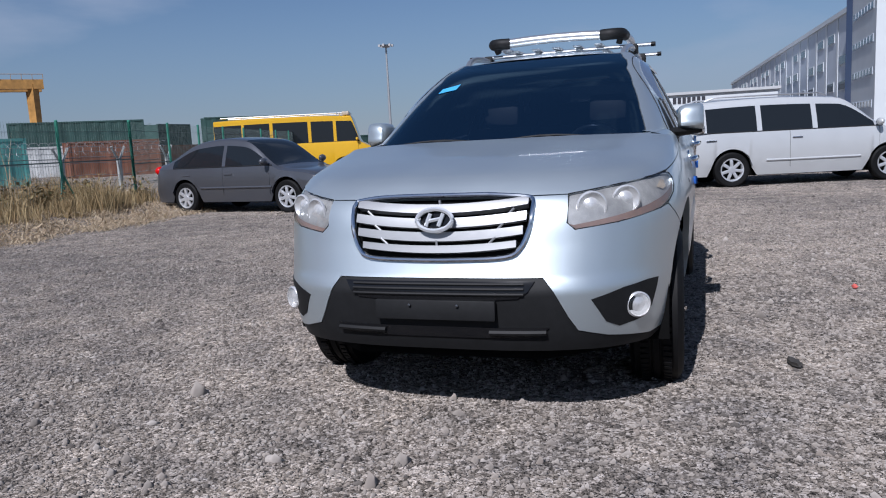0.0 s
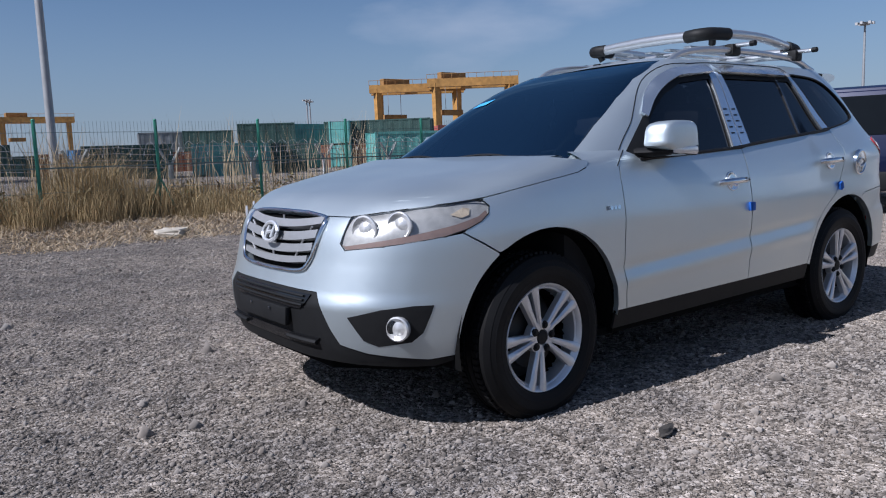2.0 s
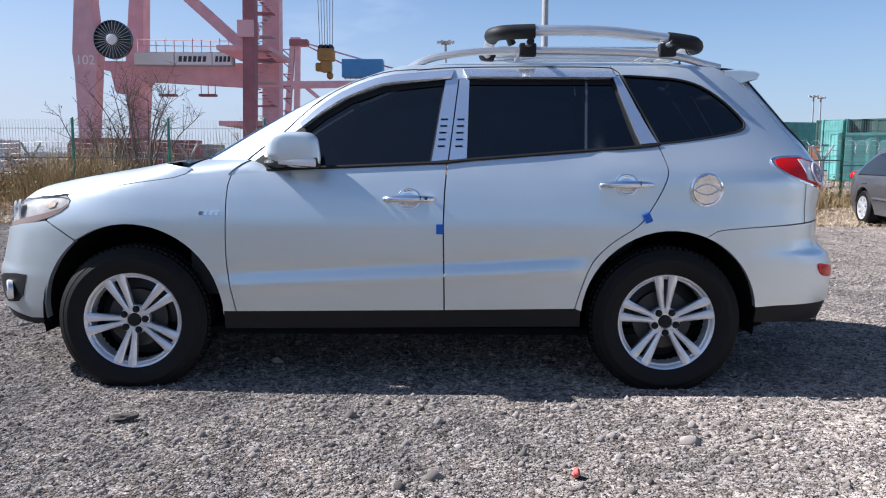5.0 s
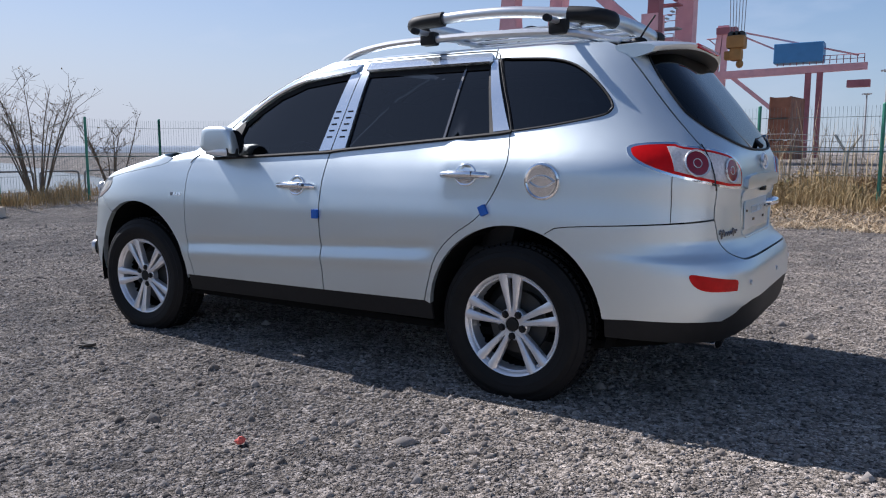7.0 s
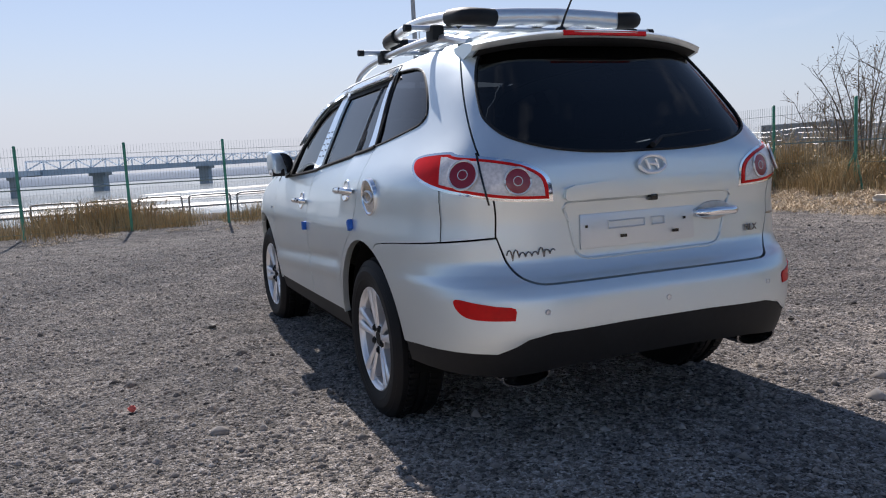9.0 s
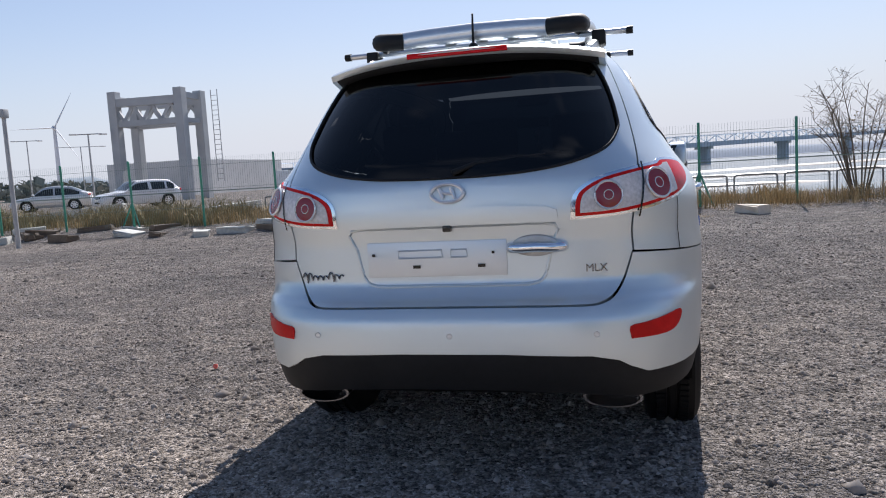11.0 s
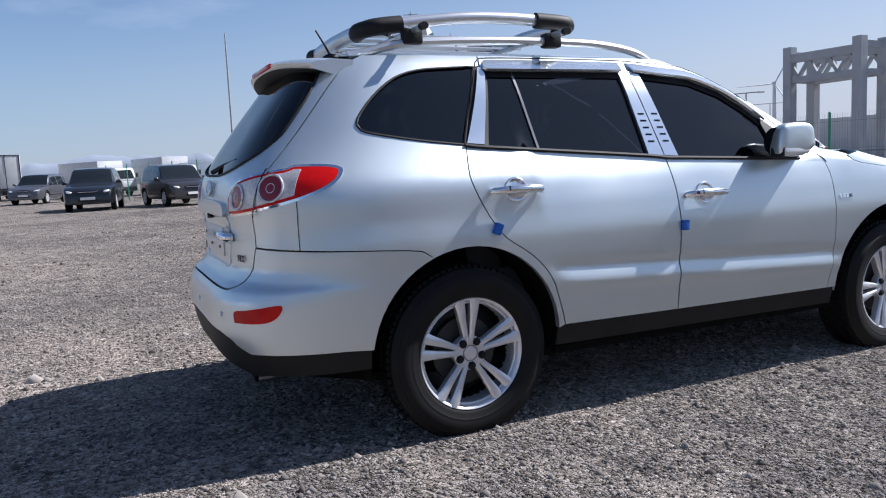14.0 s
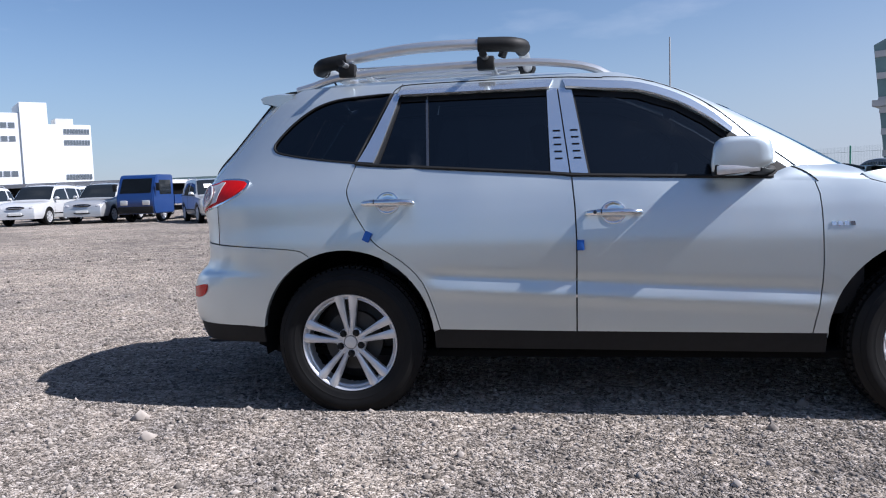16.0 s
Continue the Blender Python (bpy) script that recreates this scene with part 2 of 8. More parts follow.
def inset(poly, d):
    """The polygon drawn in by d on all sides."""
    P = []
    for p in poly:
        if not P or math.hypot(p[0] - P[-1][0], p[1] - P[-1][1]) > 1e-4:
            P.append(p)
    if math.hypot(P[0][0] - P[-1][0], P[0][1] - P[-1][1]) < 1e-4:
        P.pop()
    n = len(P)
    area = sum(P[i][0] * P[(i + 1) % n][1] - P[(i + 1) % n][0] * P[i][1] for i in range(n))
    sg = 1 if area > 0 else -1
    out = []
    for i in range(n):
        a, b, c = Vector(P[i - 1]), Vector(P[i]), Vector(P[(i + 1) % n])
        e, f = (b - a).normalized(), (c - b).normalized()
        m = Vector((-e.y, e.x)) + Vector((-f.y, f.x))
        k = m.length_squared
        m = m * (2 / k) if k > .4 else m.normalized() if k > 1e-6 else Vector((-e.y, e.x))
        out.append((b.x + sg * d * m.x, b.y + sg * d * m.y))
    return out


def sheet(name, poly, surface, material, parent, off=0.0, su=0.05, sv=0.05, rim=0.012, label="", mirror=False, gap=0.0):
    """A panel: the polygon poly in a surface's (u, v), cut into cells, laid on the surface off metres proud, with edges turned in by rim."""
    bm = bmesh.new()
    if gap:
        poly = inset(poly, gap)
    bm.faces.new([bm.verts.new((u, v, 0)) for u, v in poly])
    bm.normal_update()
    bmesh.ops.triangulate(bm, faces=bm.faces[:], ngon_method="EAR_CLIP")
    for ax, st in ((0, su), (1, sv)):
        lo, hi = min(p[ax] for p in poly), max(p[ax] for p in poly)
        k = math.ceil(lo / st + 1e-6)
        while k * st < hi - 1e-6:
            no = (1, 0, 0) if ax == 0 else (0, 1, 0)
            co = (k * st, 0, 0) if ax == 0 else (0, k * st, 0)
            bmesh.ops.bisect_plane(bm, geom=bm.verts[:] + bm.edges[:] + bm.faces[:], plane_co=co, plane_no=no, dist=1e-6)
            k += 1
    bmesh.ops.remove_doubles(bm, verts=bm.verts[:], dist=1e-5)
    norm = {}
    h = 0.004
    for v in bm.verts:
        u, w = v.co.x, v.co.y
        p, pu, pv = (Vector(surface(*q)) for q in ((u, w), (u + h, w), (u, w + h)))
        pu2, pv2 = Vector(surface(u - h, w)), Vector(surface(u, w - h))
        n = (pu - pu2).cross(pv - pv2)
        n = n.normalized() if n.length > 1e-12 else Vector((0, 0, 1))
        c = Vector((max(-1.0, min(1.0, p.x)) * 0.9, 0, min(p.z, 0.9)))
        if n.dot(p - c) < 0:
            n = -n
        v.co = p + n * off
        norm[v] = n
    bm.normal_update()
    for f in bm.faces:
        if f.normal.dot(sum((norm[v] for v in f.verts), Vector())) < 0:
            f.normal_flip()
    if rim:
        for e in [e for e in bm.edges if len(e.link_faces) == 1]:
            lo = e.link_loops[0]
            a, b = lo.vert, lo.link_loop_next.vert
            na, nb = norm[a], norm[b]
            q = [bm.verts.new(x) for x in (b.co, a.co, a.co - na * rim, b.co - nb * rim)]
            f = bm.faces.new(q)
            f.normal_update()
            for w in q:
                norm[w] = f.normal.copy()
    bm.verts.index_update()
    ns = [None] * len(bm.verts)
    for v, n in norm.items():
        if mirror:
            v.co.y = -v.co.y
            n = Vector((n.x, -n.y, n.z))
        ns[v.index] = n
    if mirror:
        bmesh.ops.reverse_faces(bm, faces=bm.faces[:])
    for f in bm.faces:
        f.smooth = True
    ob = part(name, bm, material, parent, label)
    ob.data.normals_split_custom_set_from_vertices([tuple(n) for n in ns])
    return ob

# ---- the silver estate car: body surface ----
WT = [(.16, .80), (.24, .87), (.32, .90), (.42, .922), (.50, .930), (.60, .936), (.70, .941), (.82, .945), (.95, .928), (1.05, .90), (1.17, .848), (1.35, .765), (1.50, .692), (1.60, .628), (1.66, .565), (1.70, .49)]
FT = [(.16, 2.08), (.26, 2.21), (.40, 2.26), (.55, 2.27), (.62, 2.245), (.72, 2.215), (.84, 2.18), (.90, 2.145), (.95, 2.09), (1.00, 2.005), (1.055, 1.77), (1.105, 1.46), (1.138, 1.26), (1.156, 1.13)]
UT = [(1.02, 1.305), (1.10, 1.170), (1.20, 1.000), (1.35, .745), (1.50, .458), (1.58, .277), (1.62, .158), (1.66, .034), (1.70, -.10)]
RT = [(.16, 2.16), (.30, 2.29), (.42, 2.335), (.52, 2.35), (.62, 2.345), (.68, 2.32), (.72, 2.27), (.78, 2.245), (.90, 2.245), (1.02, 2.26), (1.12, 2.25), (1.20, 2.215), (1.35, 2.115), (1.50, 2.0), (1.60, 1.92), (1.66, 1.86), (1.70, 1.78)]
FC, UC, RC, PF, PU, PR, KA = 1.0, -0.2, 1.0, 3.5, 6.2, 4.6, 0.9


def half_width(z):
    return table(WT, z)


def crease(x, z):
    """The pressed line along the doors: a narrow face that looks up."""
    d = z - (.612 - .05 * x)
    k = sstep_(.98, .80, x) * sstep_(-1.0, -.85, x)
    return k * (.010 * math.exp(-((d + .045) / .035) ** 2) - .009 * math.exp(-((d - .03) / .028) ** 2))


def sstep_(a, b, x):
    t = min(1.0, max(0.0, (x - a) / (b - a)))
    return t * t * (3 - 2 * t)


def haunch(x, z):
    """The rear wing swells round the tail lamps."""
    k = min(1.0, max(0.0, (-x - 0.7) / 0.8))
    return 0.035 * k * k * (3 - 2 * k) * math.exp(-((z - 1.10) / 0.11) ** 2)


def ends(upper, front, z):
    if front:
        return (UC, max(table(UT, z) - UC, .05), PU) if upper else (FC, max(table(FT, z) - FC, .05), PF)
    return RC, max(table(RT, z) - RC, .05), PR


def body(upper):
    def at(u, z):
        c = UC if upper else FC
        if -RC <= u <= c:
            return (u, half_width(z) + haunch(u, z) + crease(u, z), z)
        front = u > 0 or u > c
        c, a, p = ends(upper, front, z)
        ang = ((u - c) if front else (-u - RC)) / KA
        w = half_width(z) + (0 if front else haunch(-1.5, z))
        s, k = math.sin(ang), math.cos(ang)
        r = ((abs(s) / a) ** p + (abs(k) / w) ** p) ** (-1 / p)
        return ((c + r * s) if front else -(RC + r * s), r * k, z)
    return at


LOW, UPP = body(False), body(True)


def us(x, z, upper=False):
    """u of a point of the flank at x."""
    c = UC if upper else FC
    if -RC <= x <= c:
        return x
    front = x > c
    c, a, p = ends(upper, front, z)
    d = min(0.9999, ((x - c) if front else (-x - RC)) / a)
    y = (half_width(z) + (0 if front else haunch(-1.5, z))) * (1 - d ** p) ** (1 / p)
    ang = math.atan2(d * a, y)
    return c + KA * ang if front else -(RC + KA * ang)


def ue(y, z, front, upper=False):
    """u of a point of the nose or the tail at y."""
    c, a, p = ends(upper, front, z)
    w = half_width(z) + (0 if front else haunch(-1.5, z))
    x = a * (1 - min(0.9999, abs(y) / w) ** p) ** (1 / p)
    ang = math.atan2(x, y)
    return c + KA * ang if front else -(RC + KA * ang)


def S(*pts, up=False):
    return [(us(x, z, up), z) for x, z in pts]


def F(*pts, up=False):
    return [(ue(y, z, True, up), z) for y, z in pts]


def R(*pts):
    return [(ue(y, z, False), z) for y, z in pts]


def both(half, mid):
    """A polygon closed over the car's middle: half runs from one side's points; mid is the mirror line in u."""
    return half + [(2 * mid - u, z) for u, z in half[::-1]]


MIDF, MIDU, MIDR = FC + KA * math.pi / 2, UC + KA * math.pi / 2, -(RC + KA * math.pi / 2)


def arc(cx, cz, r, a0, a1, n=22):
    return [(cx + r * math.cos(radians(a0 + (a1 - a0) * k / n)), cz + r * math.sin(radians(a0 + (a1 - a0) * k / n))) for k in range(n + 1)]


suv = thing("estate_car", "silver five-door estate car with a roof basket parked on gravel", "car")
SIDES = (False, True)

HL_TOP = [(.513, .922), (.60, .934), (.70, .949), (.80, .966)]
HL_OUT = [(1.700, .976), (1.662, .970), (1.645, .950), (1.655, .920), (1.695, .890), (1.755, .864)]
HL_LOW = [(1.85, .838)]
HL_IN = [(.70, .806), (.545, .788), (.515, .815)]
hl_poly = F(*HL_TOP) + S(*HL_OUT, *HL_LOW) + F(*HL_IN)

# bonnet
bonnet_half = F((0.0, .936), (.20, .932), (.36, .922), *HL_TOP) + S((1.655, .986), (1.50, 1.012), (1.30, 1.042), (1.12, 1.067), (1.06, 1.087), (1.03, 1.114)) + F((.80, 1.136), (.70, 1.144), (.4, 1.150), (0.0, 1.152))
sheet("bonnet", both(bonnet_half[::-1][1:-1], MIDF), LOW, SILVER, suv, su=.07, sv=.012, gap=.0006, rim=.03, label="silver bonnet with blue sky reflections")

# bumper, front
bl = [(.43, .612), (.47, .56), (.52, .46), (.555, .402), (.66, .37)]
fb_half = F((.02, .681), (.1, .682), (.285, .691), (.344, .724), (.374, .79), (.386, .86), (.384, .905), (.36, .919), (.512, .920), *HL_IN[::-1]) + S(*HL_LOW, (1.78, .848), (1.70, .80), (1.622, .752)) + S(*arc(1.345, .375, .462, 53, -4, 10)) + F((.80, .335)) + F((.66, .37), (.555, .402), (.52, .46), (.47, .56), (.43, .612))
sheet("front_bumper", both(fb_half, MIDF), LOW, SILVER, suv, su=.05, sv=.03, gap=.0012, rim=.03, label="silver painted upper bumper")
fl_half = F(*bl) + F((.80, .332)) + S((1.815, .335), (1.815, .318)) + F((.80, .300), (.66, .312), (.5, .318))
sheet("lower_bumper", both(fl_half, MIDF), LOW, BLACK, suv, off=-.004, su=.06, sv=.03, label="matt black lower bumper")
ap = both(F((.40, .600), (.375, .562), (.335, .535), (.25, .530)), MIDF)
intake = sheet("air_intake", ap, LOW, GLOSSBLACK, suv, off=.002, su=.06, sv=.05)
for zz in (.590, .572, .552):
    bm = bmesh.new()
    tube(bm, [Vector(LOW(ue(y, zz, True), zz)) + Vector((.004, 0, 0)) for y in np.linspace(-.36, .36, 15)], .006, 6)
    part("intake_bar", smooth(bm), BLACK, intake)
ap = both(F((.45, .418), (.40, .382), (.2, .376)), MIDF)
sheet("lower_slot", ap, LOW, GLOSSBLACK, suv, off=.003, su=.08, sv=.05)
for s in (-1, 1):
    bm = bmesh.new()
    tube(bm, [Vector(LOW(ue(y * s, .40, True), .40 + .0)) + Vector((.01, 0, 0)) for y in np.linspace(.22, .44, 6)], .011, 6)
    part("slot_trim", smooth(bm), BLACK, suv)
# plate carrier
bm = bmesh.new()
box(bm, (-.012, -.252, -.04), (.012, .252, .04), None, .006)
for v in bm.verts:
    v.co.x -= .10 * v.co.y ** 2
pc = part("plate_carrier", smooth(bm), BLACK, suv, "empty black number plate carrier")
pc.matrix_local = pose(2.285, 0, .49, 0, -4, 0)
for y in (-.1, .1):
    bm = bmesh.new()
    lathe(bm, [(0.0, .004), (.006, .003), (.007, 0)], pose(.013, y, .02, 0, 0, -90), 8)
    part("screw", smooth(bm), DARKCHROME, pc)

# grille
gp = [(-.0, .936), (.2, .931), (.352, .919), (.382, .905), (.384, .86), (.372, .79), (.342, .725), (.285, .692), (.1, .683), (0, .682)]
gpoly = both(F(*gp[1:-1]), MIDF)
grille = sheet("grille", gpoly, LOW, WELL, suv, off=-.030, su=.06, sv=.05, label="chrome-framed grille with satin slats")
bm = bmesh.new()
ring = [Vector(LOW(u, z)) + Vector((.007, 0, 0)) for u, z in curve(gpoly + gpoly[:1], 4)]
tube(bm, ring, .0095, 8, cap=False)
part("grille_frame", smooth(bm), CHROME, grille)
for k, (zz, hh, yy) in enumerate(((.886, .0145, .365), (.832, .0165, .362), (.780, .016, .35), (.731, .013, .325))):
    slat = []
    for z0 in (-1, 1):
        edge_ = [(y, zz + z0 * hh * (1.12 if z0 > 0 else 1.12 - .25 * (y / .36) ** 2) + .022 * ((y / .36) ** 2 - .42)) for y in np.linspace(-yy, yy, 15)]
        slat += [[(ue(y, z_, True), z_) for y, z_ in edge_]]
    sheet("slat", slat[0] + slat[1][::-1], LOW, SLAT, grille, off=.010, su=.06, sv=.05, rim=.035)
for zz, ys in ((.858, (-.30, .30)), (.806, (-.26, 0, .26)), (.757, (-.23, 0, .23)), (.912, (0,))):
    for y in ys:
        bm = bmesh.new()
        p = Vector(LOW(ue(y, zz, True), zz + .022 * ((y / .36) ** 2 - .42)))
        lean = .014 * np.sign(y)
        tube(bm, [p + Vector((.004, lean, .013)), p + Vector((.004, -lean, -.013))], .005, 6)
        part("grille_strut", smooth(bm), SLAT, grille)


def badge(name, parent, m, w, h):
    """An oval chrome ring with a slanted bar pattern."""
    bm = bmesh.new()
    tube(bm, [(0, w * math.cos(a), h * math.sin(a)) for a in np.linspace(0, 2 * math.pi, 33)], h * .22, 6, cap=False)
    for y in (-.36, .36):
        tube(bm, [(0, y * w - .12 * w, -.58 * h), (0, y * w + .12 * w, .58 * h)], h * .20, 6)
    tube(bm, [(0, -.4 * w, -.12 * h), (0, .4 * w, .12 * h)], h * .18, 6)
    ob = part(name, smooth(bm), BADGE, parent, "oval chrome badge")
    ob.matrix_local = m
    return ob


badge("front_badge", suv, pose(2.222, 0, .842, 0, -16, 0), .074, .044)
bm = bmesh.new()
ball(bm, (0, 0, 0), (.004, .066, .038), 3)
ob = part("badge_back", smooth(bm), GLOSSBLACK, suv)
ob.matrix_local = pose(2.206, 0, .842, 0, -16, 0)

# lamps, front
for mir in SIDES:
    s = -1 if mir else 1
    hl = sheet("headlight", hl_poly, lambda u, z: LOW(u, z), HLBODY, suv, off=-.010, su=.05, sv=.03, rim=0, mirror=mir, label="clear headlight with twin round reflectors")
    lens = sheet("headlight_lens", hl_poly, LOW, CLEAR, hl, off=.001, su=.05, sv=.03, rim=0, mirror=mir)
    lens.visible_shadow = False
    for y, z, r in ((.60, .870, .058), (.722, .888, .054)):
        bm = bmesh.new()
        prof = [(r * 1.06, .0), (r * 1.06, .009), (r * .95, .011), (r * .86, .004), (r * .60, -.004), (r * .50, .0), (r * .34, .006), (0, .009)]
        p = Vector(LOW(ue(y, z, True), z))
        m = Matrix.Translation((p.x - .016, p.y * s, z)) @ Euler((0, 0, radians((-90 + 24) if s > 0 else (-90 - 24)))).to_matrix().to_4x4()
        lathe(bm, prof, m, 28)
        part("reflector", smooth(bm, 60), LAMPGREY, hl)
    amber = F((.835, .925)) + S((1.752, .952), (1.728, .946), (1.738, .920), (1.772, .910))
    sheet("indicator", amber, LOW, AMBER, hl, off=-.006, rim=0, mirror=mir, label="amber indicator")
    sheet("lamp_trim", F((.52, .812), (.54, .806), (.70, .832), (.80, .858)) + S((1.80, .884), (1.70, .912), (1.665, .935), (1.657, .922), (1.695, .892), (1.755, .866), (1.85, .840)) + F((.70, .808), (.55, .791)), LOW, LAMPBROWN, hl, off=-.005, rim=0, mirror=mir, label="reddish brown lower trim")
    bm = bmesh.new()
    tube(bm, [Vector((LOW(u, z)[0], LOW(u, z)[1] * s, z)) for u, z in hl_poly + hl_poly[:1]], .0026, 6, cap=False)
    part("lamp_seal", bm, BLACK, hl)
    # fog lamp in its black bezel
    fz = F((.605, .522), (.72, .556), (.80, .568), (.838, .566), (.832, .530), (.812, .455), (.785, .418), (.70, .402), (.655, .428))
    fog = sheet("fog_bezel", fz, LOW, BLACK, suv, off=.002, su=.05, sv=.03, mirror=mir, label="black fog lamp bezel")
    p = Vector(LOW(ue(.765, .478, True), .478))
    bm = bmesh.new()
    m = Matrix.Translation((p.x + .006, p.y * s, .478)) @ Euler((0, 0, radians(-90 + 30 * s))).to_matrix().to_4x4()
    lathe(bm, [(.05, -.01), (.052, .012), (.046, .018), (.043, .010), (.030, .004), (.012, .012), (0, .014)], m, 24)
    part("fog_lamp", smooth(bm), LAMPGREY, fog, "round clear fog lamp")
    bm = bmesh.new()
    lathe(bm, [(.043, .016), (.030, .022), (0, .026)], m, 24)
    fl_ = part("fog_lens", smooth(bm), CLEAR, fog)
    fl_.visible_shadow = False

ARCHF = arc(1.345, .375, .462, 53, 180, 22)
DOOR_F = [(.818, .397), (.836, .50), (.853, .607), (.856, .72), (.853, .834), (.851, .95), (.846, 1.028), (.83, 1.085)]
DOOR_M = [(-.228, .408), (-.226, .6), (-.222, .835), (-.228, 1.0), (-.241, 1.146)]
DOOR_R = curve([(-.882, .418), (-.911, .523), (-.962, .653), (-1.056, .753), (-1.179, .836), (-1.235, .905), (-1.292, 1.002), (-1.325, 1.084), (-1.324, 1.139), (-1.297, 1.236)], 3)
BELT = [(.83, 1.100), (.388, 1.118), (-.154, 1.142), (-.241, 1.146), (-.34, 1.158), (-.80, 1.195), (-1.197, 1.226), (-1.297, 1.238)]
QG = curve([(-1.306, 1.242), (-1.50, 1.266), (-1.70, 1.302), (-1.752, 1.328), (-1.745, 1.37), (-1.661, 1.462), (-1.552, 1.540), (-1.438, 1.577), (-1.30, 1.590), (-1.15, 1.598)], 3)
GATE = [(.66, .862), (.657, .943), (.672, 1.05), (.685, 1.163), (.672, 1.27), (.635, 1.42), (.585, 1.56), (.55, 1.625)]
BSEAM = [(-1.753, .832), (-1.64, .824), (-1.575, .815), (-1.535, .79)]
BLACKR = [(-1.80, .428), (-1.90, .434), (-1.995, .434)]
BLACKRE = [(.70, .434), (.64, .462), (.60, .487), (.51, .506), (.2, .515)]

for mir in SIDES:
    kw = dict(mirror=mir)
    top = S((1.66, .982), (1.50, 1.010), (1.30, 1.0403), (1.12, 1.0655), (1.055, 1.0855), (.90, 1.092), (.83, 1.092))
    sheet("front_wing", S((1.775, .850), (1.696, .803), (1.618, .755)) + S(*ARCHF[1:]) + S((.885, .397)) + S(*[(x + .003, z) for x, z in DOOR_F]) + top[::-1] + S(*HL_OUT[1:]), LOW, SILVER, suv, su=.05, sv=.04, gap=.0010, rim=.03, **kw)
    fd = sheet("front_door", S(*DOOR_F) + S(*BELT[1:4]) + S(*[(x + .002, z) for x, z in DOOR_M[::-1]]), LOW, SILVER, suv, su=.06, sv=.02, gap=.0014, rim=.03, label="silver front door", **kw)
    rd = sheet("rear_door", S(*[(x - .002, z) for x, z in DOOR_M]) + S(*BELT[4:]) + S(*DOOR_R[::-1][1:]), LOW, SILVER, suv, su=.06, sv=.02, gap=.0014, rim=.03, label="silver rear door", **kw)
    q = S(*[(x - .003, z) for x, z in DOOR_R]) + S(*QG) + S((-1.12, 1.602), (-1.10, 1.655), (-1.4, 1.655)) + R((.535, 1.655)) + R(*[(y + .0015, z) for y, z in curve(GATE, 3)[::-1]]) + S(*BSEAM) + S(*arc(-1.355, .375, .440, 113, 4, 16))
    sheet("rear_wing", q, LOW, SILVER, suv, su=.06, sv=.04, gap=.0012, rim=.03, **kw)
    sheet("sill", S((.885, .398), (-.915, .418), (-.915, .318), (.885, .298)), LOW, BLACK, suv, off=-.012, su=.2, sv=.02, **kw)
    # windows
    FG = [(.62, 1.112), (.388, 1.122), (-.154, 1.146), (-.16, 1.16), (-.229, 1.578), (-.085, 1.564), (.09, 1.543), (.262, 1.480), (.388, 1.402), (.49, 1.322), (.58, 1.226)]
    RG = [(-.345, 1.160), (-.80, 1.197), (-1.19, 1.230), (-1.208, 1.262), (-1.16, 1.40), (-1.084, 1.580), (-.355, 1.580)]
    w = sheet("front_window", S(*FG, up=True), UPP, SIDEGLASS, suv, off=-.012, rim=0, label="dark tinted window glass", **kw)
    w = sheet("rear_window", S(*RG, up=True), UPP, SIDEGLASS, suv, off=-.012, rim=0, label="dark tinted window glass", **kw)
    w = sheet("quarter_window", S(*QG), LOW, SIDEGLASS, suv, off=-.006, rim=0, label="dark tinted window glass", **kw)
    bm = bmesh.new()
    s = -1 if mir else 1
    ring = [Vector(LOW(u, z)) for u, z in S(*QG) + S(*QG[:1])]
    tube(bm, [Vector((p.x, p.y * s, p.z)) for p in ring], .006, 6, cap=False)
    part("window_seal", smooth(bm), BLACK, w)
    sheet("window_divider", S((-.930, 1.205), (-.942, 1.206), (-.967, 1.578), (-.955, 1.578), up=True), UPP, DARKCHROME, suv, off=-.004, **kw)
    # door frames and roof side
    sf = S((.845, 1.085), (.62, 1.108), (.58, 1.223), (.49, 1.319), (.388, 1.399), (.262, 1.477), (.09, 1.540), (-.085, 1.561), (-.229, 1.577), (-.355, 1.579), (-1.084, 1.580), (-1.112, 1.600), (-1.095, 1.655), (-.35, 1.657), (-.2, 1.657), up=True)
    edge = F((.515, 1.655), (.536, 1.62), (.579, 1.53), (.632, 1.42), (.687, 1.28), (.731, 1.16), (.753, 1.09), up=True)
    sheet("door_frame", sf + edge, UPP, SILVER, suv, su=.05, sv=.03, **kw)
    sheet("b_pillar", S((-.15, 1.143), (-.345, 1.158), (-.358, 1.585), (-.226, 1.582), up=True), UPP, BLACK, suv, off=-.006, **kw)
    sheet("c_pillar", S((-1.19, 1.228), (-1.31, 1.24), (-1.145, 1.60), (-1.082, 1.60), up=True), UPP, BLACK, suv, off=-.006, **kw)
    # shoulder between wing and screen pillar
    bm = bmesh.new()
    xs = np.linspace(-.2, 1.06, 22)

    def shoulder_at(x, w):
        r = 0 if x > .4 else (.4 - x) * .045
        p = Vector(LOW(us(x, 1.082), 1.082 + r)) - Vector((0, .001, 0))
        q = Vector(UPP(us(min(x, 1.14), 1.11, True), 1.112 + .045 * sstep_(.60, .80, x) + r)) + Vector((0, .003 if x > .64 else -.012, 0))
        c = Vector((p.x, p.y - .008, p.z + .6 * (q.z - p.z)))
        e = p * (1 - w) ** 2 + c * (2 * w * (1 - w)) + q * w * w
        return Vector((e.x, e.y * s, e.z))
